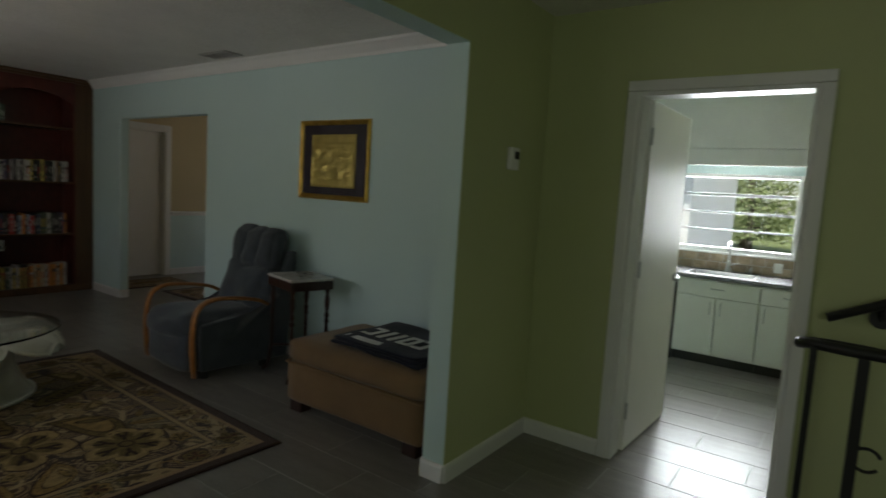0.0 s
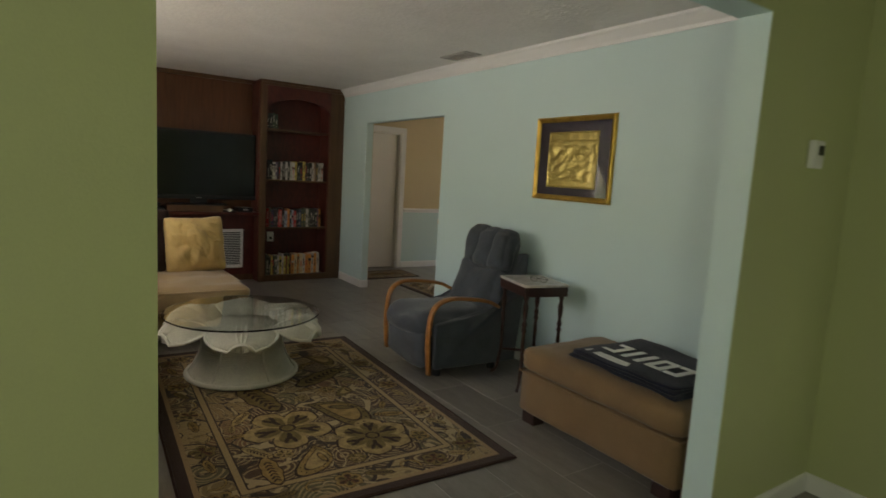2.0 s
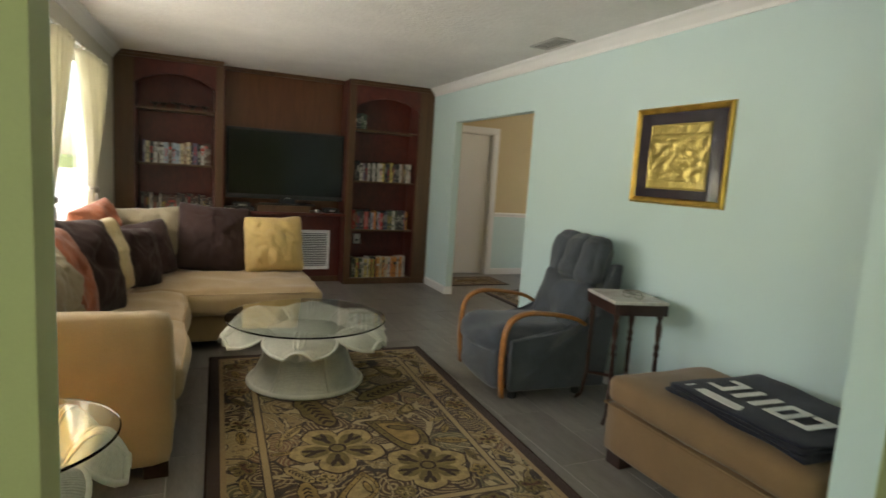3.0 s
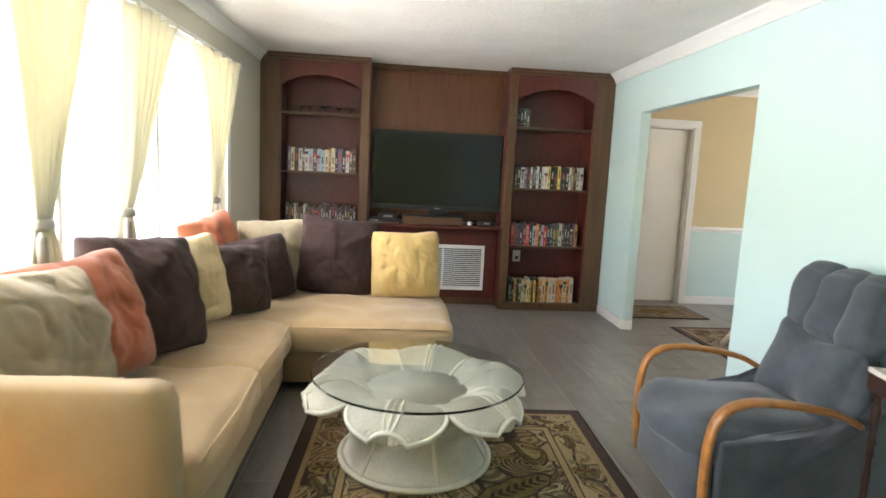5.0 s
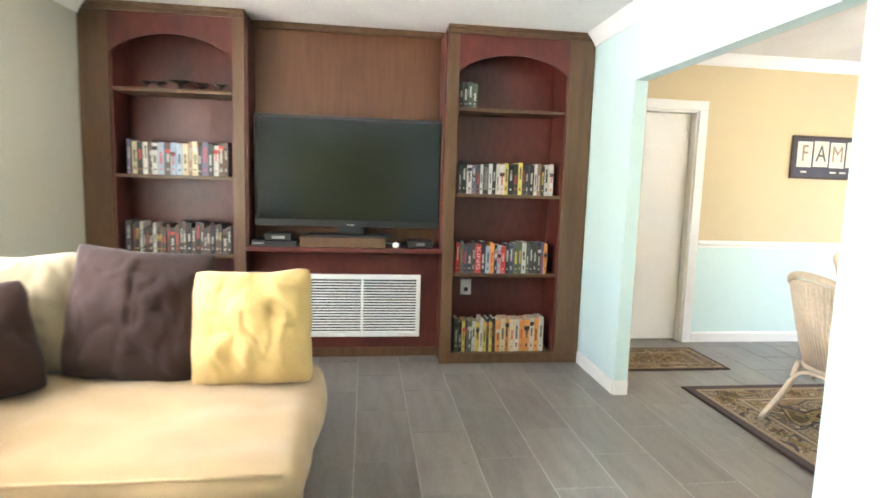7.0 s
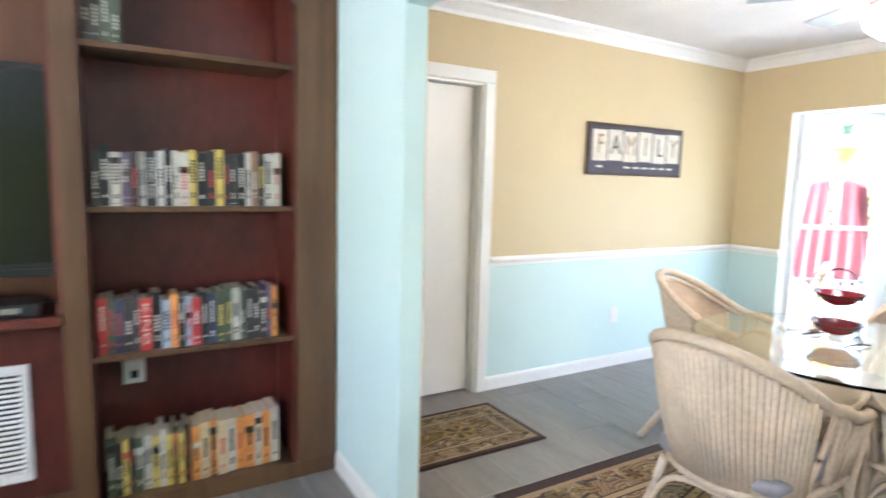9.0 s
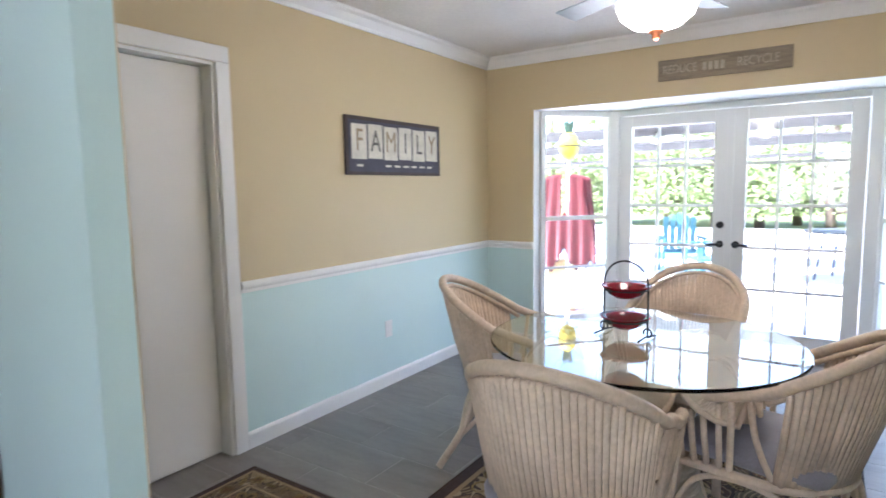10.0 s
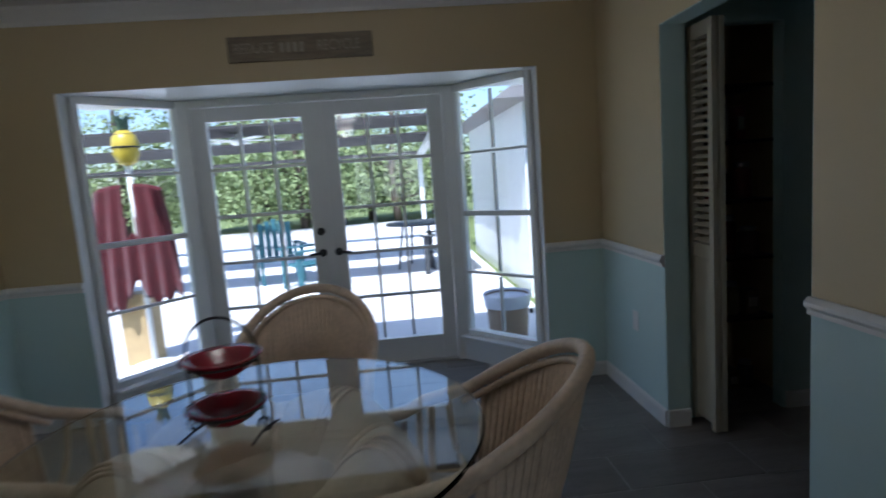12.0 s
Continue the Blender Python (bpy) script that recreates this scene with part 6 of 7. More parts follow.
ch0 = rattan_chair()
ch0.matrix_world = pose(TX - 0.02, TY - 0.66, 0.011, 0, 0, 2)
copy_thing(ch0, pose(TX - 0.64, TY + 0.20, 0.011, 0, 0, -72))
copy_thing(ch0, pose(TX + 0.0, TY + 0.80, 0.011, 0, 0, 176))
copy_thing(ch0, pose(TX + 0.49, TY - 0.01, 0.011, 0, 0, 80))

# two-tier bowl stand
REDC = shade("glossy_red_ceramic", (0.24, 0.012, 0.022), 0.18, 0.1, 9, 60, 0.0)
ts = empty("tiered_bowl_stand", pose(TX - 0.06, TY + 0.01, 0.7465, 0, 0, -14) @ Matrix.Scale(0.80, 4), label="black wire two-tier stand on the glass table", category="stand")
for s in (1, -1):
    part("scroll_foot", tube(bmesh.new(), [(s * 0.125 + s * 0.022 * math.cos(q), 0, 0.034 + 0.022 * math.sin(q) ) for q in np.linspace(-1.57, 3.6, 14)], 0.005, 6), IRON, ts, smooth=True)
    part("foot_bar", tube(bmesh.new(), curve_pts([(s * 0.125, -0.09, 0.006), (s * 0.12, 0, 0.014), (s * 0.125, 0.09, 0.006)], 8), 0.005, 6), IRON, ts, smooth=True)
part("hoop", tube(bmesh.new(), [(-0.125, 0, 0.012), (-0.125, 0, 0.20)] + [(-0.125 * math.cos(q), 0, 0.27 + 0.12 * math.sin(q)) for q in np.linspace(0, math.pi, 15)] + [(0.125, 0, 0.20), (0.125, 0, 0.012)], 0.005, 6), IRON, ts, smooth=True)
for z in (0.085, 0.245):
    part("ring", tube(bmesh.new(), [(0.108 * math.cos(q), 0.108 * math.sin(q), z) for q in np.linspace(0, math.tau, 29)[:-1]], 0.004, 6, True), IRON, ts, smooth=True)
    for s in (1, -1):
        part("clip", tube(bmesh.new(), [(s * 0.108, 0, z), (s * 0.125, 0, z)], 0.004, 6), IRON, ts)
    b = empty("red_bowl", pose(TX - 0.06, TY + 0.01, 0.7465 + 0.80 * (z - 0.045)) @ Matrix.Scale(0.80, 4), label="glossy dark red ceramic bowl in a wire stand", category="bowl", group="red bowls")
    bb = bmesh.new()
    lathe(bb, [(0.05, 0.0), (0.085, 0.02), (0.106, 0.052), (0.128, 0.060), (0.128, 0.066), (0.10, 0.060), (0.08, 0.03), (0.02, 0.012)], 36)
    part("bowl", bb, REDC, b, smooth=True)

# pantry corner beyond the side opening
struct("wall_pantry_front", box(box(bmesh.new(), -4.18, -4.10, 6.80, 6.88, 0, CEIL), -4.10, -3.62, 6.80, 6.88, 2.02, CEIL), BLUE, "pale aqua wall over a pantry doorway", "wall")
struct("wall_pantry_side", cuboid(-3.62, -3.0, 6.80, 6.88, 0, CEIL), BLUE, "pale aqua wall beside the pantry", "wall")
struct("wall_pantry_inner", box(box(box(bmesh.new(), -4.18, -3.0, 7.45, 7.55, 0, CEIL), -4.16, -4.10, 6.885, 7.445, 0, CEIL), -3.50, -3.42, 6.885, 7.445, 0, CEIL), TAN, "dim tan pantry walls", "wall")
struct("wall_kitchen_stub", cuboid(-3.06, -2.98, 6.7, 7.5, 0, CEIL), BLUE, "pale aqua kitchen wall stub", "wall")
struct("pantry_baseboard", sweep_profile(BASE, (-3.0, 6.80, 0), (-3.60, 6.80, 0)), WHITE, "white painted baseboard", "baseboard")
bf = empty("bifold_door", pose(-4.12, 6.79, 0.02, 0, 0, -90), label="cream louvred bifold door folded open", category="door", kind="structure")
CREAM = shade("cream_door_paint", (0.62, 0.58, 0.46), 0.45, 0.03, 4, 90, 0.03)
for k in range(2):
    y = k * 0.036
    part("stile", cuboid(0, 0.035, y - 0.014, y + 0.014, 0, 1.98, 0.002), CREAM, bf)
    part("stile", cuboid(0.185, 0.22, y - 0.014, y + 0.014, 0, 1.98, 0.002), CREAM, bf)
    part("panel", cuboid(0.0355, 0.1845, y - 0.008, y + 0.008, 0.03, 0.86, 0.002), CREAM, bf)
    part("rail", cuboid(0.0355, 0.1845, y - 0.013, y + 0.013, 0.862, 0.93, 0.002), CREAM, bf)
    part("rail", cuboid(0.0355, 0.1845, y - 0.013, y + 0.013, 1.91, 1.98, 0.002), CREAM, bf)
    for q in range(26):
        s = part("slat", cuboid(-0.0745, 0.0745, -0.012, 0.012, -0.002, 0.002), CREAM, bf)
        s.matrix_basis = pose(0.11, y, 0.95 + q * 0.037, 40, 0, 0)
for z in (0.45, 0.80, 1.12, 1.45, 1.75):
    struct("pantry_shelf", cuboid(-4.10, -3.50, 7.02, 7.445, z - 0.018, z, 0.002), DARKW, "dark pantry shelf", "shelf")
rng = random.Random(11)
PACKM = [shade("pantry_packet", c, 0.5, 0.15, 12, 60, 0.02) for c in ((0.25, 0.22, 0.12), (0.10, 0.06, 0.05), (0.35, 0.33, 0.30), (0.20, 0.05, 0.04), (0.06, 0.07, 0.09))]
for z in (0.0, 0.45, 0.80, 1.12, 1.45):
    x = -4.06
    while x < -3.62:
        w, h = rng.uniform(0.06, 0.13), rng.uniform(0.10, 0.24)
        jar = rng.random() < 0.5
        mat_ = PACKM[rng.randrange(5)]
        if jar:
            o = empty("jar", pose(x + w / 2, 7.14, z + 0.0005), label="dim lidded jar on a pantry shelf", category="jar", group="pantry goods")
            part("body", lathe(bmesh.new(), [(w * 0.42, 0), (w * 0.45, 0.01), (w * 0.45, h * 0.75), (w * 0.3, h * 0.85)], 16), mat_, o, smooth=True)
            part("lid", lathe(bmesh.new(), [(w * 0.32, h * 0.851), (w * 0.33, h * 0.98), (w * 0.28, h)], 16), STEEL, o)
        else:
            o = empty("packet", pose(x + w / 2, 7.14, z + 0.0005), label="dim cardboard packet on a pantry shelf", category="packet", group="pantry goods")
            part("box", cuboid(-w * 0.45, w * 0.45, -0.05, 0.05, 0, h, 0.003), mat_, o)
            part("label_panel", cuboid(-w * 0.3, w * 0.3, -0.0515, -0.0505, h * 0.3, h * 0.7), CARD, o)
        x += w + 0.01
fg = empty("refrigerator", pose(-3.05, 6.10, 0), label="tall black refrigerator with a plain front", category="refrigerator")
part("body", cuboid(-0.42, 0.40, -0.40, 0.40, 0.02, 1.72, 0.012), BLACK, fg)
part("door", cuboid(-0.40, 0.40, -0.47, -0.405, 0.05, 1.71, 0.012), BLACK, fg)
for x in (-0.35, 0.35):
    part("foot", cuboid(x - 0.03, x + 0.03, -0.35, 0.35, 0.0, 0.019), BLACK, fg)


# ---- kitchen seen through the doorway ----
KW = shade("white_cabinet_paint", (0.74, 0.74, 0.70), 0.4, 0.03, 4, 90, 0.03)
GRANITE = shade("grey_speckled_counter", (0.22, 0.22, 0.235), 0.25, 0.4, 60, 220, 0.02)
STONE = shade("tan_stone_backsplash", (0.36, 0.28, 0.19), 0.6, 0.3, 8, 60, 0.15, rnd=0.22)


def base_unit(x0, x1, doors, label, z1=0.775):
    """A base cabinet: carcass, toe kick, drawer front over doors, bar handles."""
    u = empty("base_cabinet", label=label, category="cabinet", group="kitchen base cabinets")
    part("body", cuboid(x0 + 0.001, x1 - 0.001, 6.13, 6.695, 0.09, z1), KW, u)
    part("toe_kick", cuboid(x0 + 0.001, x1 - 0.001, 6.18, 6.60, 0.0, 0.0895), BLACK, u)
    dr = part("drawer_front", cuboid(x0 + 0.006, x1 - 0.006, 6.108, 6.129, z1 - 0.15, z1 - 0.012, 0.003), KW, u)
    xm = (x0 + x1) / 2
    part("handle", tube(bmesh.new(), [(xm - 0.05, 6.107, z1 - 0.08), (xm - 0.05, 6.085, z1 - 0.08), (xm + 0.05, 6.085, z1 - 0.08), (xm + 0.05, 6.107, z1 - 0.08)], 0.005, 6), STEEL, dr)
    w = (x1 - x0) / doors
    for k in range(doors):
        a, b = x0 + k * w + 0.006, x0 + (k + 1) * w - 0.006
        d = part("door", cuboid(a, b, 6.108, 6.129, 0.10, z1 - 0.162, 0.003), KW, u)
        hx = b - 0.035 if k == 0 and doors > 1 else a + 0.035
        part("handle", tube(bmesh.new(), [(hx, 6.107, z1 - 0.20), (hx, 6.085, z1 - 0.20), (hx, 6.085, z1 - 0.31), (hx, 6.107, z1 - 0.31)], 0.005, 6), STEEL, d)


base_unit(-1.38, -0.70, 2, "white kitchen sink cabinet with two doors")
base_unit(-0.70, -0.25, 1, "white kitchen cabinet with a drawer and door")
base_unit(-0.25, 0.35, 2, "white kitchen cabinet with two doors")
dw = empty("dishwasher", label="black dishwasher beside the sink cabinet", category="dishwasher")
part("body", cuboid(-1.98, -1.381, 6.13, 6.69, 0.0, 0.774), BLACK, dw)
part("door", cuboid(-1.975, -1.385, 6.10, 6.1295, 0.10, 0.765, 0.005), BLACK, dw)
part("handle", tube(bmesh.new(), [(-1.9, 6.099, 0.70), (-1.9, 6.07, 0.70), (-1.46, 6.07, 0.70), (-1.46, 6.099, 0.70)], 0.008, 6), STEEL, dw)
ct = empty("countertop", label="grey speckled kitchen countertop over white cabinets", category="countertop")
tp = bmesh.new()
for q in ((-2.0, -1.33, 6.08, 6.698), (-0.78, 0.4, 6.08, 6.698), (-1.3295, -0.7805, 6.08, 6.17), (-1.3295, -0.7805, 6.56, 6.698)):
    box(tp, *q, 0.776, 0.81, 0.003)
part("slab", tp, GRANITE, ct)
sk = empty("kitchen_sink", label="steel kitchen sink set in the counter", category="sink")
bs = bmesh.new()
for q in ((-1.34, -1.32, 6.16, 6.57, 0.66, 0.8115), (-0.79, -0.77, 6.16, 6.57, 0.66, 0.8115), (-1.32, -0.79, 6.16, 6.18, 0.66, 0.8115), (-1.32, -0.79, 6.55, 6.57, 0.66, 0.8115), (-1.32, -0.79, 6.18, 6.55, 0.66, 0.67)):
    box(bs, *q, 0.002)
part("basin", bs, STEEL, sk)
fc = empty("faucet", pose(-1.05, 6.62, 0.8105), label="tall steel kitchen faucet behind the sink", category="faucet")
part("base", lathe(bmesh.new(), [(0.03, 0), (0.03, 0.01), (0.02, 0.05), (0.02, 0.10), (0.012, 0.11)], 16), STEEL, fc, smooth=True)
part("spout", tube(bmesh.new(), curve_pts([(0, 0, 0.10), (0, 0, 0.22), (0, -0.04, 0.28), (0, -0.10, 0.27), (0, -0.13, 0.21)], 18), 0.012, 9), STEEL, fc, smooth=True)
part("lever", tube(bmesh.new(), [(0.02, 0, 0.07), (0.09, -0.01, 0.095)], 0.007, 7), STEEL, fc, smooth=True)
sp = empty("soap_dispenser", pose(-0.86, 6.63, 0.8105), label="small steel soap pump by the sink", category="dispenser")
part("body", lathe(bmesh.new(), [(0.015, 0), (0.015, 0.05), (0.006, 0.055), (0.006, 0.07)], 12), STEEL, sp, smooth=True)

kwn = empty("window_kitchen", label="white framed jalousie window over the sink", category="window", kind="structure")
fr = bmesh.new()
for q in ((-1.60, -1.56, 0.99, 1.74), (-0.56, -0.52, 0.99, 1.74), (-1.56, -0.56, 0.99, 1.03), (-1.56, -0.56, 1.705, 1.74)):
    box(fr, q[0], q[1], 6.70, 6.78, q[2], q[3], 0.003)
part("window_frame", fr, WHITE, kwn)
part("window_sill", cuboid(-1.63, -0.49, 6.66, 6.70, 0.972, 0.9895, 0.004), WHITE, kwn)
for z, t in ((1.20, 0.008), (1.37, 0.010), (1.54, 0.014)):
    part("bar", cuboid(-1.559, -0.561, 6.735, 6.755, z - t, z + t, 0.002), STEEL, kwn)
for z0, z1 in ((1.03, 1.192), (1.208, 1.36), (1.38, 1.526), (1.554, 1.705)):
    g = part("pane", cuboid(-1.559, -0.561, 6.743, 6.747, z0, z1), GLASS, kwn)
    g.visible_shadow = False
SOFF = shade("white_soffit_paint", (0.76, 0.74, 0.70), 0.7, 0.04, 3, 90, 0.1)
struct("kitchen_soffit", cuboid(-3.0, 2.2, 6.36, 6.699, 1.95, CEIL - 0.001), SOFF, "white painted soffit over the sink", "soffit")
struct("kitchen_valance", cuboid(-1.65, -0.47, 6.40, 6.43, 1.80, 1.949, 0.004), SOFF, "white wooden valance over the sink", "valance")
ou = empty("wall_outlet", label="white outlet on the stone backsplash", category="outlet")
part("plate", cuboid(-0.68, -0.61, 6.676, 6.6835, 0.845, 0.935, 0.002), WHITE, ou)
bsp = struct("backsplash", cuboid(-2.0, 0.4, 6.69, 6.699, 0.811, 0.971), GROUT, "tan stone tile backsplash", "backsplash")
tm = None
for k in range(20):
    for r in range(2):
        x = -1.98 + k * 0.12 + 0.03 * r
        if tm is None:
            tm = part("tile", cuboid(-0.057, 0.057, -0.003, 0.003, -0.037, 0.037, 0.002, 1), STONE, bsp)
            me0 = tm.data
            o = tm
        else:
            o = new("tile", me0)
            o.parent = bsp
        o.matrix_basis = pose(x + 0.06, 6.687, 0.851 + 0.079 * r)

# iron stair rail in the foyer
rl = empty("stair_railing", label="black wrought iron railing with a curled handrail", category="railing")
part("handrail", tube(bmesh.new(), curve_pts([(-0.27, 3.34, 0.885), (-0.22, 3.28, 0.90), (-0.10, 3.23, 0.905), (0.10, 3.22, 0.905), (0.5, 3.22, 0.905), (1.2, 3.22, 0.905)], 30), 0.022, 10), IRON, rl, smooth=True)
part("handrail_curl", tube(bmesh.new(), curve_pts([(-0.27, 3.34, 0.885), (-0.25, 3.40, 0.885), (-0.17, 3.42, 0.885), (-0.06, 3.38, 0.89), (0.02, 3.30, 0.90)], 18), 0.018, 9), IRON, rl, smooth=True)
for x in (-0.215, -0.055, 0.11, 0.27, 0.43, 0.6, 0.8, 1.0):
    r = 0.019 if abs(x + 0.055) < 0.01 else 0.012
    part("baluster", cuboid(x - r, x + r, 3.25 - r, 3.25 + r, 0.021, 0.895, 0.002), IRON, rl)
part("base_rail", cuboid(-0.29, 1.2, 3.22, 3.28, 0.0, 0.02, 0.003), IRON, rl)
part("scroll", tube(bmesh.new(), [(-0.01 + 0.045 * math.cos(q), 3.25, 0.50 + 0.045 * math.sin(q)) for q in np.linspace(0.4, 5.6, 18)], 0.007, 6), IRON, rl, smooth=True)
wh = empty("wall_handrail", label="black sloping handrail fixed to the green wall", category="handrail")
part("rail", tube(bmesh.new(), [(-0.19, NY - 0.075, 0.965), (1.2, NY - 0.075, 1.62)], 0.02, 10), IRON, wh, smooth=True)
part("bracket", tube(bmesh.new(), [(0.0, NY - 0.001, 0.985), (0.0, NY - 0.02, 0.985)], 0.045, 18), IRON, wh)
part("bracket_arm", tube(bmesh.new(), curve_pts([(0.0, NY - 0.02, 0.985), (0.0, NY - 0.06, 0.99), (0.0, NY - 0.075, 1.03)], 8), 0.009, 7), IRON, wh, smooth=True)

# ---- outdoors ----
GRASS = shade("sunny_lawn", (0.16, 0.20, 0.06), 0.9, 0.4, 1.5, 30, 0.4)
CONC = shade("pale_patio_concrete", (0.74, 0.73, 0.71), 0.85, 0.10, 0.8, 30, 0.15)
struct("ground", cuboid(-300, 300, -300, 300, -0.45, -0.16), GRASS, "sunlit lawn reaching the trees", "ground")
struct("patio", cuboid(-18.0, -4.2, 8.30, 23.6, -0.155, -0.06), CONC, "pale sunlit concrete patio", "patio")
struct("side_patio", cuboid(-2.2, 6.0, 7.2, 22.0, -0.155, -0.06), CONC, "pale sunlit concrete beside the house", "patio")
# invented pale ground that bounces sun and whitens the living room window
struct("front_drive", cuboid(-60.0, 40.0, -15.0, -1.2, -0.155, -0.10), CONC, "pale ground added to brighten the view from the front window", "drive")
# slatted porch roof that slopes away from the house, panels coloured dark for underside shade, with open gaps
ROOFD = shade("shaded_porch_ceiling", (0.05, 0.045, 0.045), 0.8, 0.15, 3, 40, 0.1)
pr = empty("porch_roof", label="slatted porch roof on white posts, underside shade in its colour", category="porch roof", kind="structure")
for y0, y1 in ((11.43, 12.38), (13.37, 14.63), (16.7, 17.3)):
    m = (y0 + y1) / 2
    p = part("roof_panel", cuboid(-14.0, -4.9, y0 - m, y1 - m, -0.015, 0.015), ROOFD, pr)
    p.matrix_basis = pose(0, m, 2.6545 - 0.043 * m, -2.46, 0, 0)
for x in (-14.0, -4.9):
    for y in (11.5, 17.2):
        part("post", cuboid(x - 0.05, x + 0.05, y - 0.05, y + 0.05, -0.06, 2.63 - 0.043 * y, 0.004), WHITE, pr)
    p = part("side_beam", cuboid(x - 0.06, x + 0.06, -3.1, 3.1, -0.12, -0.02, 0.004), WHITE, pr)
    p.matrix_basis = pose(0, 14.35, 2.6545 - 0.043 * 14.35, -2.46, 0, 0)
pf = empty("porch_fan", pose(-7.6, 12.0, -0.31), label="white ceiling fan under the porch roof", category="ceiling fan")
part("rod", tube(bmesh.new(), [(0, 0, 2.43), (0, 0, 2.36)], 0.02, 8), WHITE, pf)
part("motor", lathe(bmesh.new(), [(0.05, 2.38), (0.11, 2.36), (0.11, 2.31), (0.05, 2.28)], 18), WHITE, pf, smooth=True)
for k in range(5):
    b = part("blade", cuboid(0.12, 0.62, -0.07, 0.07, -0.005, 0.005, 0.003), WHITE, pf)
    b.matrix_basis = pose(0, 0, 2.34, 0, 0, 20 + 72 * k)
# neighbouring wing with a gable
wg = empty("house_wing", label="white rendered house wing with a low gable", category="house", kind="structure")
part("wall", cuboid(-4.05, -2.3, 10.6, 15.0, -0.155, 2.2), WHITE, wg)
gb = bmesh.new()
v = [gb.verts.new(p) for p in ((-4.45, 10.2, 2.15), (-2.0, 10.2, 2.15), (-3.0, 10.2, 3.1), (-4.45, 15.4, 2.15), (-2.0, 15.4, 2.15), (-3.0, 15.4, 3.1))]
for f in ((0, 1, 2), (5, 4, 3), (0, 2, 5, 3), (2, 1, 4, 5), (1, 0, 3, 4)):
    gb.faces.new([v[i] for i in f])
part("roof", gb, shade("grey_roof_shingle", (0.28, 0.26, 0.25), 0.9, 0.2, 6, 40, 0.3), wg)

# pole with a pineapple light and a red towel
PINEY = shade("yellow_pineapple_glass", (0.55, 0.41, 0.04), 0.35, 0.15, 10, 60, 0.05)
# towel red is darkened to carry the shade of the roof
REDT = shade("shaded_red_towelling", (0.085, 0.005, 0.010), 0.95, 0.2, 8, 120, 0.4, sheen=0.3)
PX, PY = -7.76, 9.0
pn = empty("pineapple_pole", pose(PX, PY, -0.06), label="white pole topped with a yellow pineapple lantern", category="pole lantern")
part("pole", tube(bmesh.new(), [(0, 0, 0), (0, 0, 1.72)], 0.022, 10), WHITE, pn, smooth=True)
part("foot", lathe(bmesh.new(), [(0.16, 0), (0.16, 0.02), (0.03, 0.05)], 20), WHITE, pn)
part("fruit", lathe(bmesh.new(), [(0.03, 1.70), (0.075, 1.73), (0.10, 1.80), (0.105, 1.87), (0.09, 1.94), (0.05, 1.985)], 24), PINEY, pn, "yellow pineapple lantern", True)
for z in (1.75, 1.80, 1.85, 1.90, 1.95):
    rr = 0.105 - abs(z - 1.85) * 0.32
    part("band", tube(bmesh.new(), [(rr * math.cos(q), rr * math.sin(q), z) for q in np.linspace(0, math.tau, 21)[:-1]], 0.008, 6, True), BLACK, pn)
for k in range(9):
    a = k * 2.4
    part("leaf", tube(bmesh.new(), [(0.015 * math.cos(a), 0.015 * math.sin(a), 1.98), (0.03 * math.cos(a), 0.03 * math.sin(a), 2.05), (0.06 * math.cos(a), 0.06 * math.sin(a), 2.09 + 0.02 * (k % 3))], [0.022, 0.020, 0.004], 6), shade("dark_green_leaf", (0.02, 0.05, 0.03), 0.5, 0.2, 8, 60, 0.1) if k == 0 else bpy.data.materials["dark_green_leaf"], pn)
tw = bmesh.new()
nu, nv = 40, 26
rows = []
for j in range(nv + 1):
    vv = j / nv
    row = []
    for i in range(nu + 1):
        u = i / nu * 2 - 1
        half = 0.27 + 0.06 * math.sin(vv * 1.9) + 0.03 * vv
        hem = 0.52 + 0.20 * math.exp(-(u / 0.22) ** 2) + 0.10 * max(0, u) + 0.035 * math.sin(u * 23 + 1) + 0.02 * math.sin(u * 41)
        top = 1.55 - 0.05 * abs(u) ** 3
        yv = -0.05 + 0.022 * math.sin(u * 17) * (0.25 + vv) - 0.02 * (1 - u * u)
        row.append(tw.verts.new((u * half - 0.02 * vv, yv, top + (hem - top) * vv)))
    rows.append(row)
for j, (a, b) in enumerate(zip(rows, rows[1:])):
    for i in range(nu):
        um = abs((i + 0.5) / nu * 2 - 1)
        if um < 0.17 - 0.006 * j and j < 13:
            continue
        tw.faces.new((a[i], a[i + 1], b[i + 1], b[i]))
tb = tagged(link("red_towel", tw, REDT, smooth=True), label="red towel draped over the pole, roof shade in its colour", category="towel")
tb.matrix_world = pose(PX, PY - 0.03, -0.06)
tb.modifiers.new("thick", "SOLIDIFY").thickness = 0.012

# patio furniture
TEAL = shade("teal_blue_plastic", (0.05, 0.16, 0.19), 0.5, 0.1, 6, 60, 0.05)
DKMET = shade("dark_patio_metal", (0.05, 0.055, 0.06), 0.5, 0.1, 6, 60, 0.05)


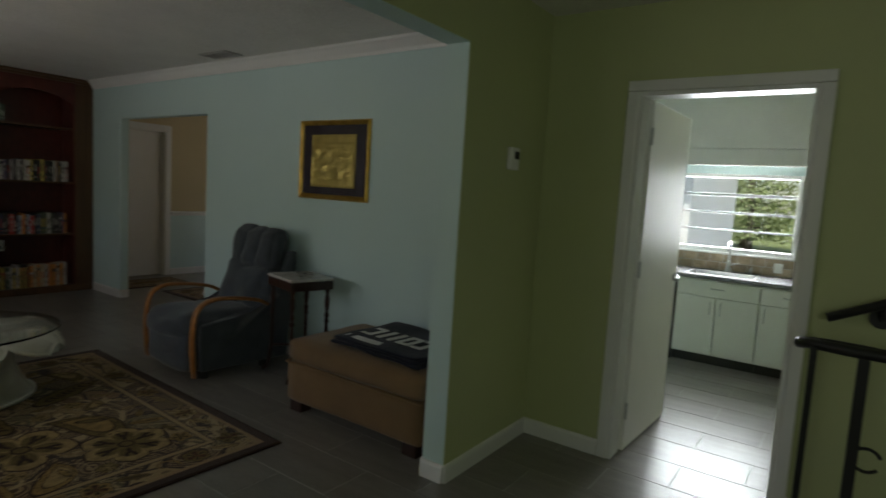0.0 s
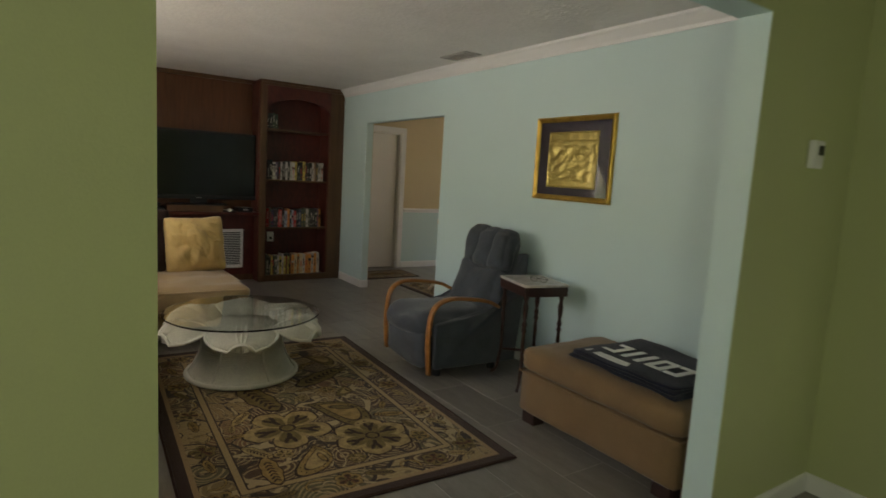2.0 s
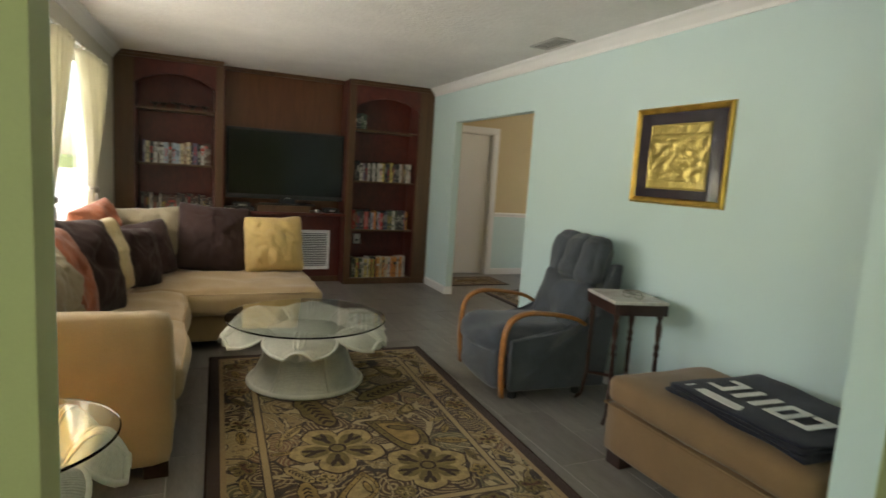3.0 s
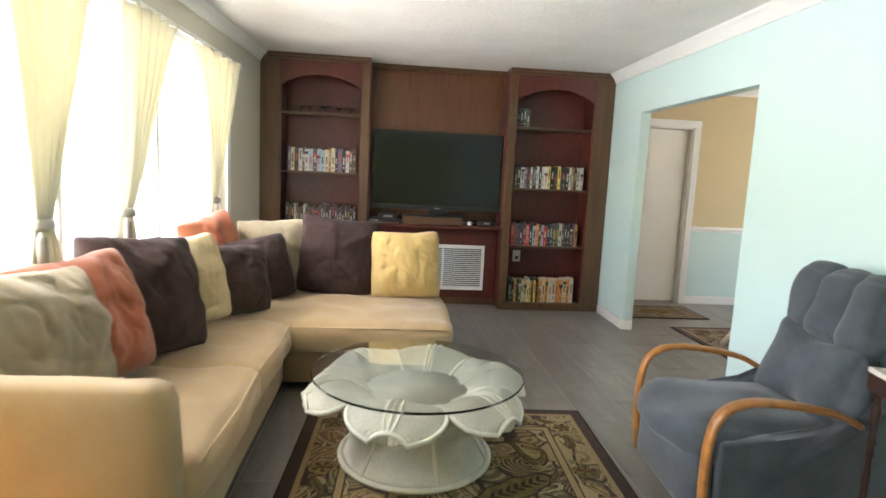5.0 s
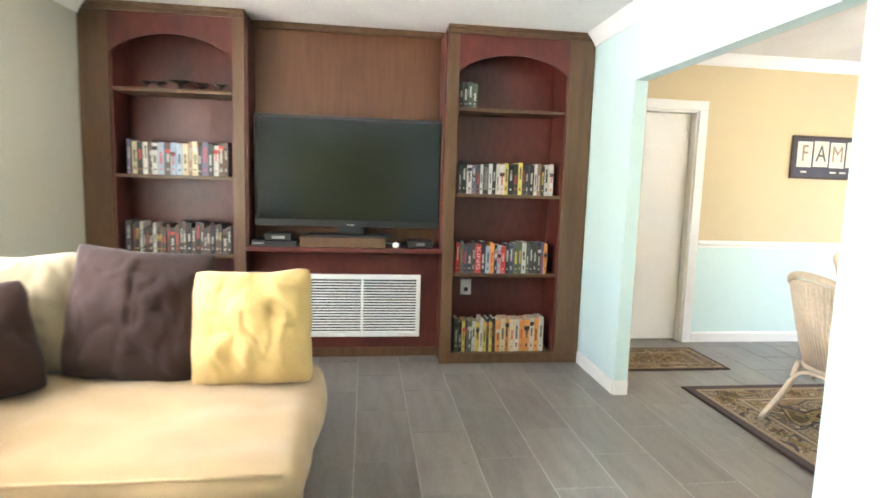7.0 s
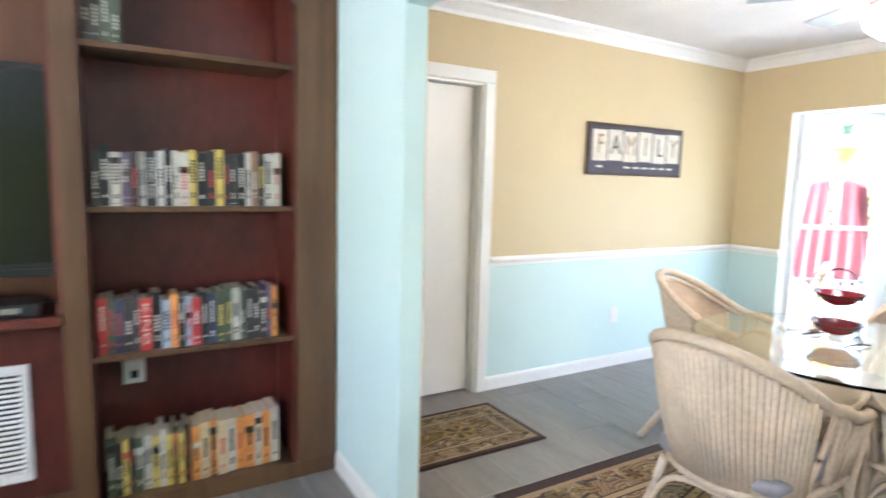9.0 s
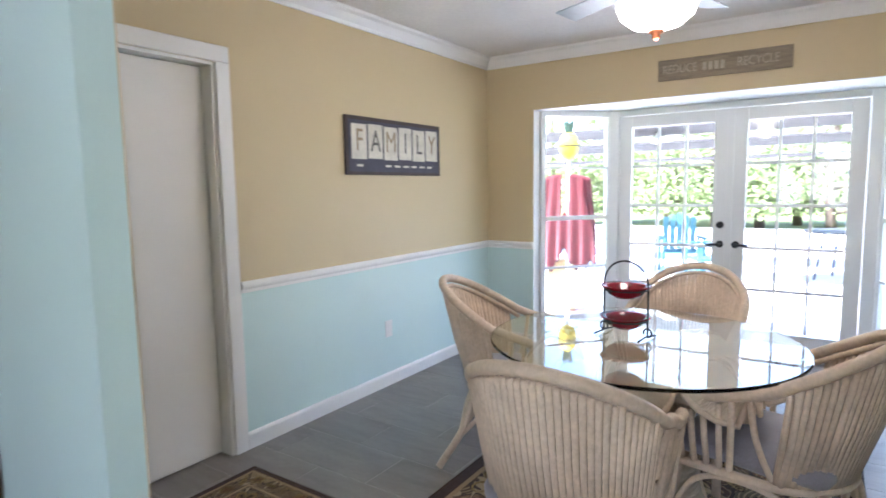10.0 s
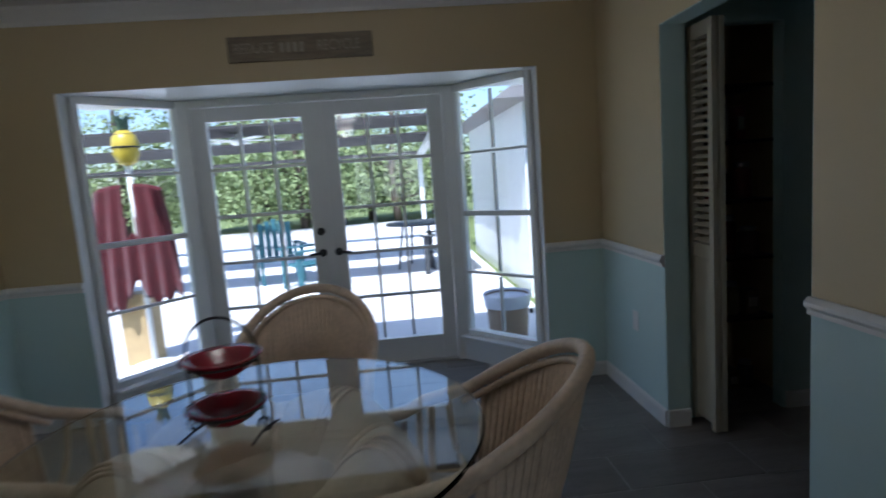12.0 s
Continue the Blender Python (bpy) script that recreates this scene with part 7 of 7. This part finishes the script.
def patio_chair(m, material, label):
    c = empty("patio_chair", m, label=label, category="chair", group="patio chairs")
    for k in range(5):
        part("back_slat", cuboid(-0.25 + k * 0.105, -0.165 + k * 0.105, -0.02, 0.0, 0.36, 0.95 - 0.03 * abs(k - 2), 0.006), material, c)
    for k in range(5):
        part("seat_slat", cuboid(-0.26, 0.26, -0.52 + k * 0.105, -0.435 + k * 0.105, 0.34, 0.36, 0.005), material, c)
    for s in (1, -1):
        part("arm", cuboid(s * 0.32 - 0.05, s * 0.32 + 0.05, -0.60, 0.02, 0.56, 0.58, 0.006), material, c)
        part("front_leg", cuboid(s * 0.30 - 0.02, s * 0.30 + 0.02, -0.56, -0.49, 0, 0.5595, 0.004), material, c)
        part("back_leg", cuboid(s * 0.30 - 0.02, s * 0.30 + 0.02, -0.04, 0.02, 0, 0.5595, 0.004), material, c)
    return c


patio_chair(pose(-7.5, 13.2, -0.06, 0, 0, 20), TEAL, "teal blue slatted patio chair in the sun")
patio_chair(pose(-6.6, 12.2, -0.06, 0, 0, -60), TEAL, "teal blue slatted patio chair beside a table")
patio_chair(pose(-4.6, 12.6, -0.06, 0, 0, -100), DKMET, "dark metal slatted patio chair in the sun")
pt = empty("patio_table", pose(-5.2, 13.2, -0.06), label="round dark metal patio table", category="table")
pt["label"] = "round dark metal table on the patio"
part("top", lathe(bmesh.new(), [(0.55, 0.70), (0.55, 0.725)], 32), DKMET, pt)
for k in range(4):
    a = k * math.pi / 2 + 0.4
    part("leg", tube(bmesh.new(), [(0.42 * math.cos(a), 0.42 * math.sin(a), 0), (0.3 * math.cos(a), 0.3 * math.sin(a), 0.70)], 0.018, 8), DKMET, pt)
bk = empty("trash_bin", pose(-4.72, 8.72, -0.06), label="tan bucket bin with a white liner bag", category="bin")
part("bucket", lathe(bmesh.new(), [(0.15, 0), (0.16, 0.01), (0.185, 0.40), (0.175, 0.40), (0.15, 0.02)], 28), shade("tan_bucket_plastic", (0.24, 0.17, 0.11), 0.5, 0.1, 6, 60, 0.05), bk, smooth=True)
part("liner", lathe(bmesh.new(), [(0.188, 0.30), (0.205, 0.40), (0.20, 0.415), (0.17, 0.38)], 28), shade("white_bin_liner", (0.68, 0.70, 0.78), 0.4, 0.06, 10, 60, 0.3), bk, "white plastic liner", True)
part("handle_knob", lathe(bmesh.new(), [(0.02, 0), (0.025, 0.02), (0.01, 0.03)], 12), BLACK, bk).matrix_basis = pose(0.18, -0.05, 0.25, 0, 90, 0)
wb = empty("wooden_crate", pose(-7.85, 8.95, -0.06), label="pale wooden crate beside the pole", category="crate")
part("side", cuboid(-0.16, 0.10, 0.08, 0.28, 0, 0.62, 0.006), shade("pale_pine", (0.50, 0.36, 0.18), 0.7, 0.15, 6, 40, 0.05), wb)

# trees
LEAFM = shade("sunlit_leaves", (0.28, 0.34, 0.14), 0.6, 0.5, 1.2, 12, 0.0, second=(0.19, 0.25, 0.09), rnd=0.2)
BARK = shade("grey_brown_bark", (0.10, 0.075, 0.055), 0.9, 0.3, 6, 30, 0.4)


def tree(x, y, h, spread, seed):
    r = random.Random(seed)
    t = empty("tree", pose(x, y, -0.165), label="leafy green tree behind the patio", category="tree", group="garden trees")
    part("trunk", tube(bmesh.new(), curve_pts([(0, 0, 0), (0.1 * r.uniform(-1, 1), 0.1, h * 0.3), (0.3 * r.uniform(-1, 1), 0.0, h * 0.7), (0.2, 0.1, h * 0.9)], 10), [0.16 - 0.012 * i for i in range(11)], 8), BARK, t, smooth=True)
    limbs = []
    for k in range(7):
        a = r.uniform(0, math.tau)
        z0 = h * r.uniform(0.10, 0.65)
        e = Vector((math.cos(a) * spread * r.uniform(0.5, 0.95), math.sin(a) * spread * r.uniform(0.5, 0.95), z0 + h * r.uniform(0.05, 0.25)))
        limbs.append(e)
        part("limb", tube(bmesh.new(), curve_pts([(0, 0, z0), (e.x * 0.5, e.y * 0.5, z0 + 0.2), e], 8), [0.06 - 0.006 * i for i in range(9)], 6), BARK, t, smooth=True)
    vs, fs = [], []
    for k in range(3600):
        c = r.choice(limbs) * r.uniform(0.5, 1.1)
        p = c + Vector((r.gauss(0, spread * 0.28), r.gauss(0, spread * 0.28), r.gauss(0, h * 0.13)))
        if p.z < h * 0.08:
            continue
        s = r.uniform(0.06, 0.17)
        d = Vector((r.uniform(-1, 1), r.uniform(-1, 1), r.uniform(-0.6, 0.6))).normalized()
        o = d.orthogonal().normalized() * s * 0.5
        i = len(vs)
        vs += [p, p + d * s * 0.5 + o, p + d * s * 1.1, p + d * s * 0.5 - o]
        fs.append((i, i + 1, i + 2, i + 3))
    me = bpy.data.meshes.new("crown")
    me.from_pydata(vs, [], fs)
    me.materials.append(LEAFM)
    cr = new("crown", me)
    cr.parent = t
    cr["kind"] = "stuff"
    return t


t0 = tree(-9.8, 24.2, 5.5, 2.2, 1)
for k, (x, y) in enumerate(((-7.4, 25.0), (-5.4, 24.2), (-3.2, 24.8), (-11.8, 24.5), (-14.5, 24.0), (-1.0, 24.0), (-6.4, 27.0), (-9.0, 27.5), (-3.8, 28.0), (-12.5, 27.0), (-17.5, 25.0), (-8.6, 23.9), (-10.6, 26.0))):
    copy_thing(t0, pose(x, y, -0.165, 0, 0, k * 77))
t1 = tree(-2.5, -16.5, 6.0, 2.4, 5)
for k, (x, y) in enumerate(((-7.5, -17.0), (-11.5, -16.0), (1.5, -18.0), (-16.0, -17.5))):
    copy_thing(t1, pose(x, y, -0.165, 0, 0, k * 61 + 20))

# ---- floor tiles, laid in running bond ----
floor = bpy.data.objects["floor"]
TL, TW, GAP = 0.61, 0.295, 0.005
tb_ = cuboid(-TL / 2 + GAP / 2, TL / 2 - GAP / 2, -TW / 2 + GAP / 2, TW / 2 - GAP / 2, -0.0045, 0.0, 0.0010, 1)
tile0 = part("tile", tb_, TILE, floor)
tme = tile0.data
first = True
AREAS = ((-7.6, -1.69, 0.05, NY), (-8.0, -4.24, NY, 8.14), (-1.69, 1.1, -0.4, NY), (-2.1, 0.8, NY, 6.12), (-4.24, -3.0, 5.2, 7.1))
Y0, X0 = 2.2275 - 7 * 0.295, -6.245 + 11 * 0.61
for j in range(-3, 28):
    yc = Y0 + j * TW
    for i in range(-15, 5):
        xc = X0 + i * TL + (0 if j % 2 else TL / 2)
        if xc + TL / 2 > -7.95 and any(a - TL / 2 < xc < b + TL / 2 and c - TW / 2 < yc < d + TW / 2 for a, b, c, d in AREAS):
            inside = (-8.05 < xc - TL / 2 and yc - TW / 2 > -1.5)
            if first:
                o, first = tile0, False
            else:
                o = new("tile", tme)
                o.parent = floor
            lo = max(xc - TL / 2, -8.02)
            cut = (xc + TL / 2 - lo) / TL
            o.matrix_basis = pose((lo + xc + TL / 2) / 2, yc, 0) @ Matrix.Diagonal((cut, 1, 1, 1))
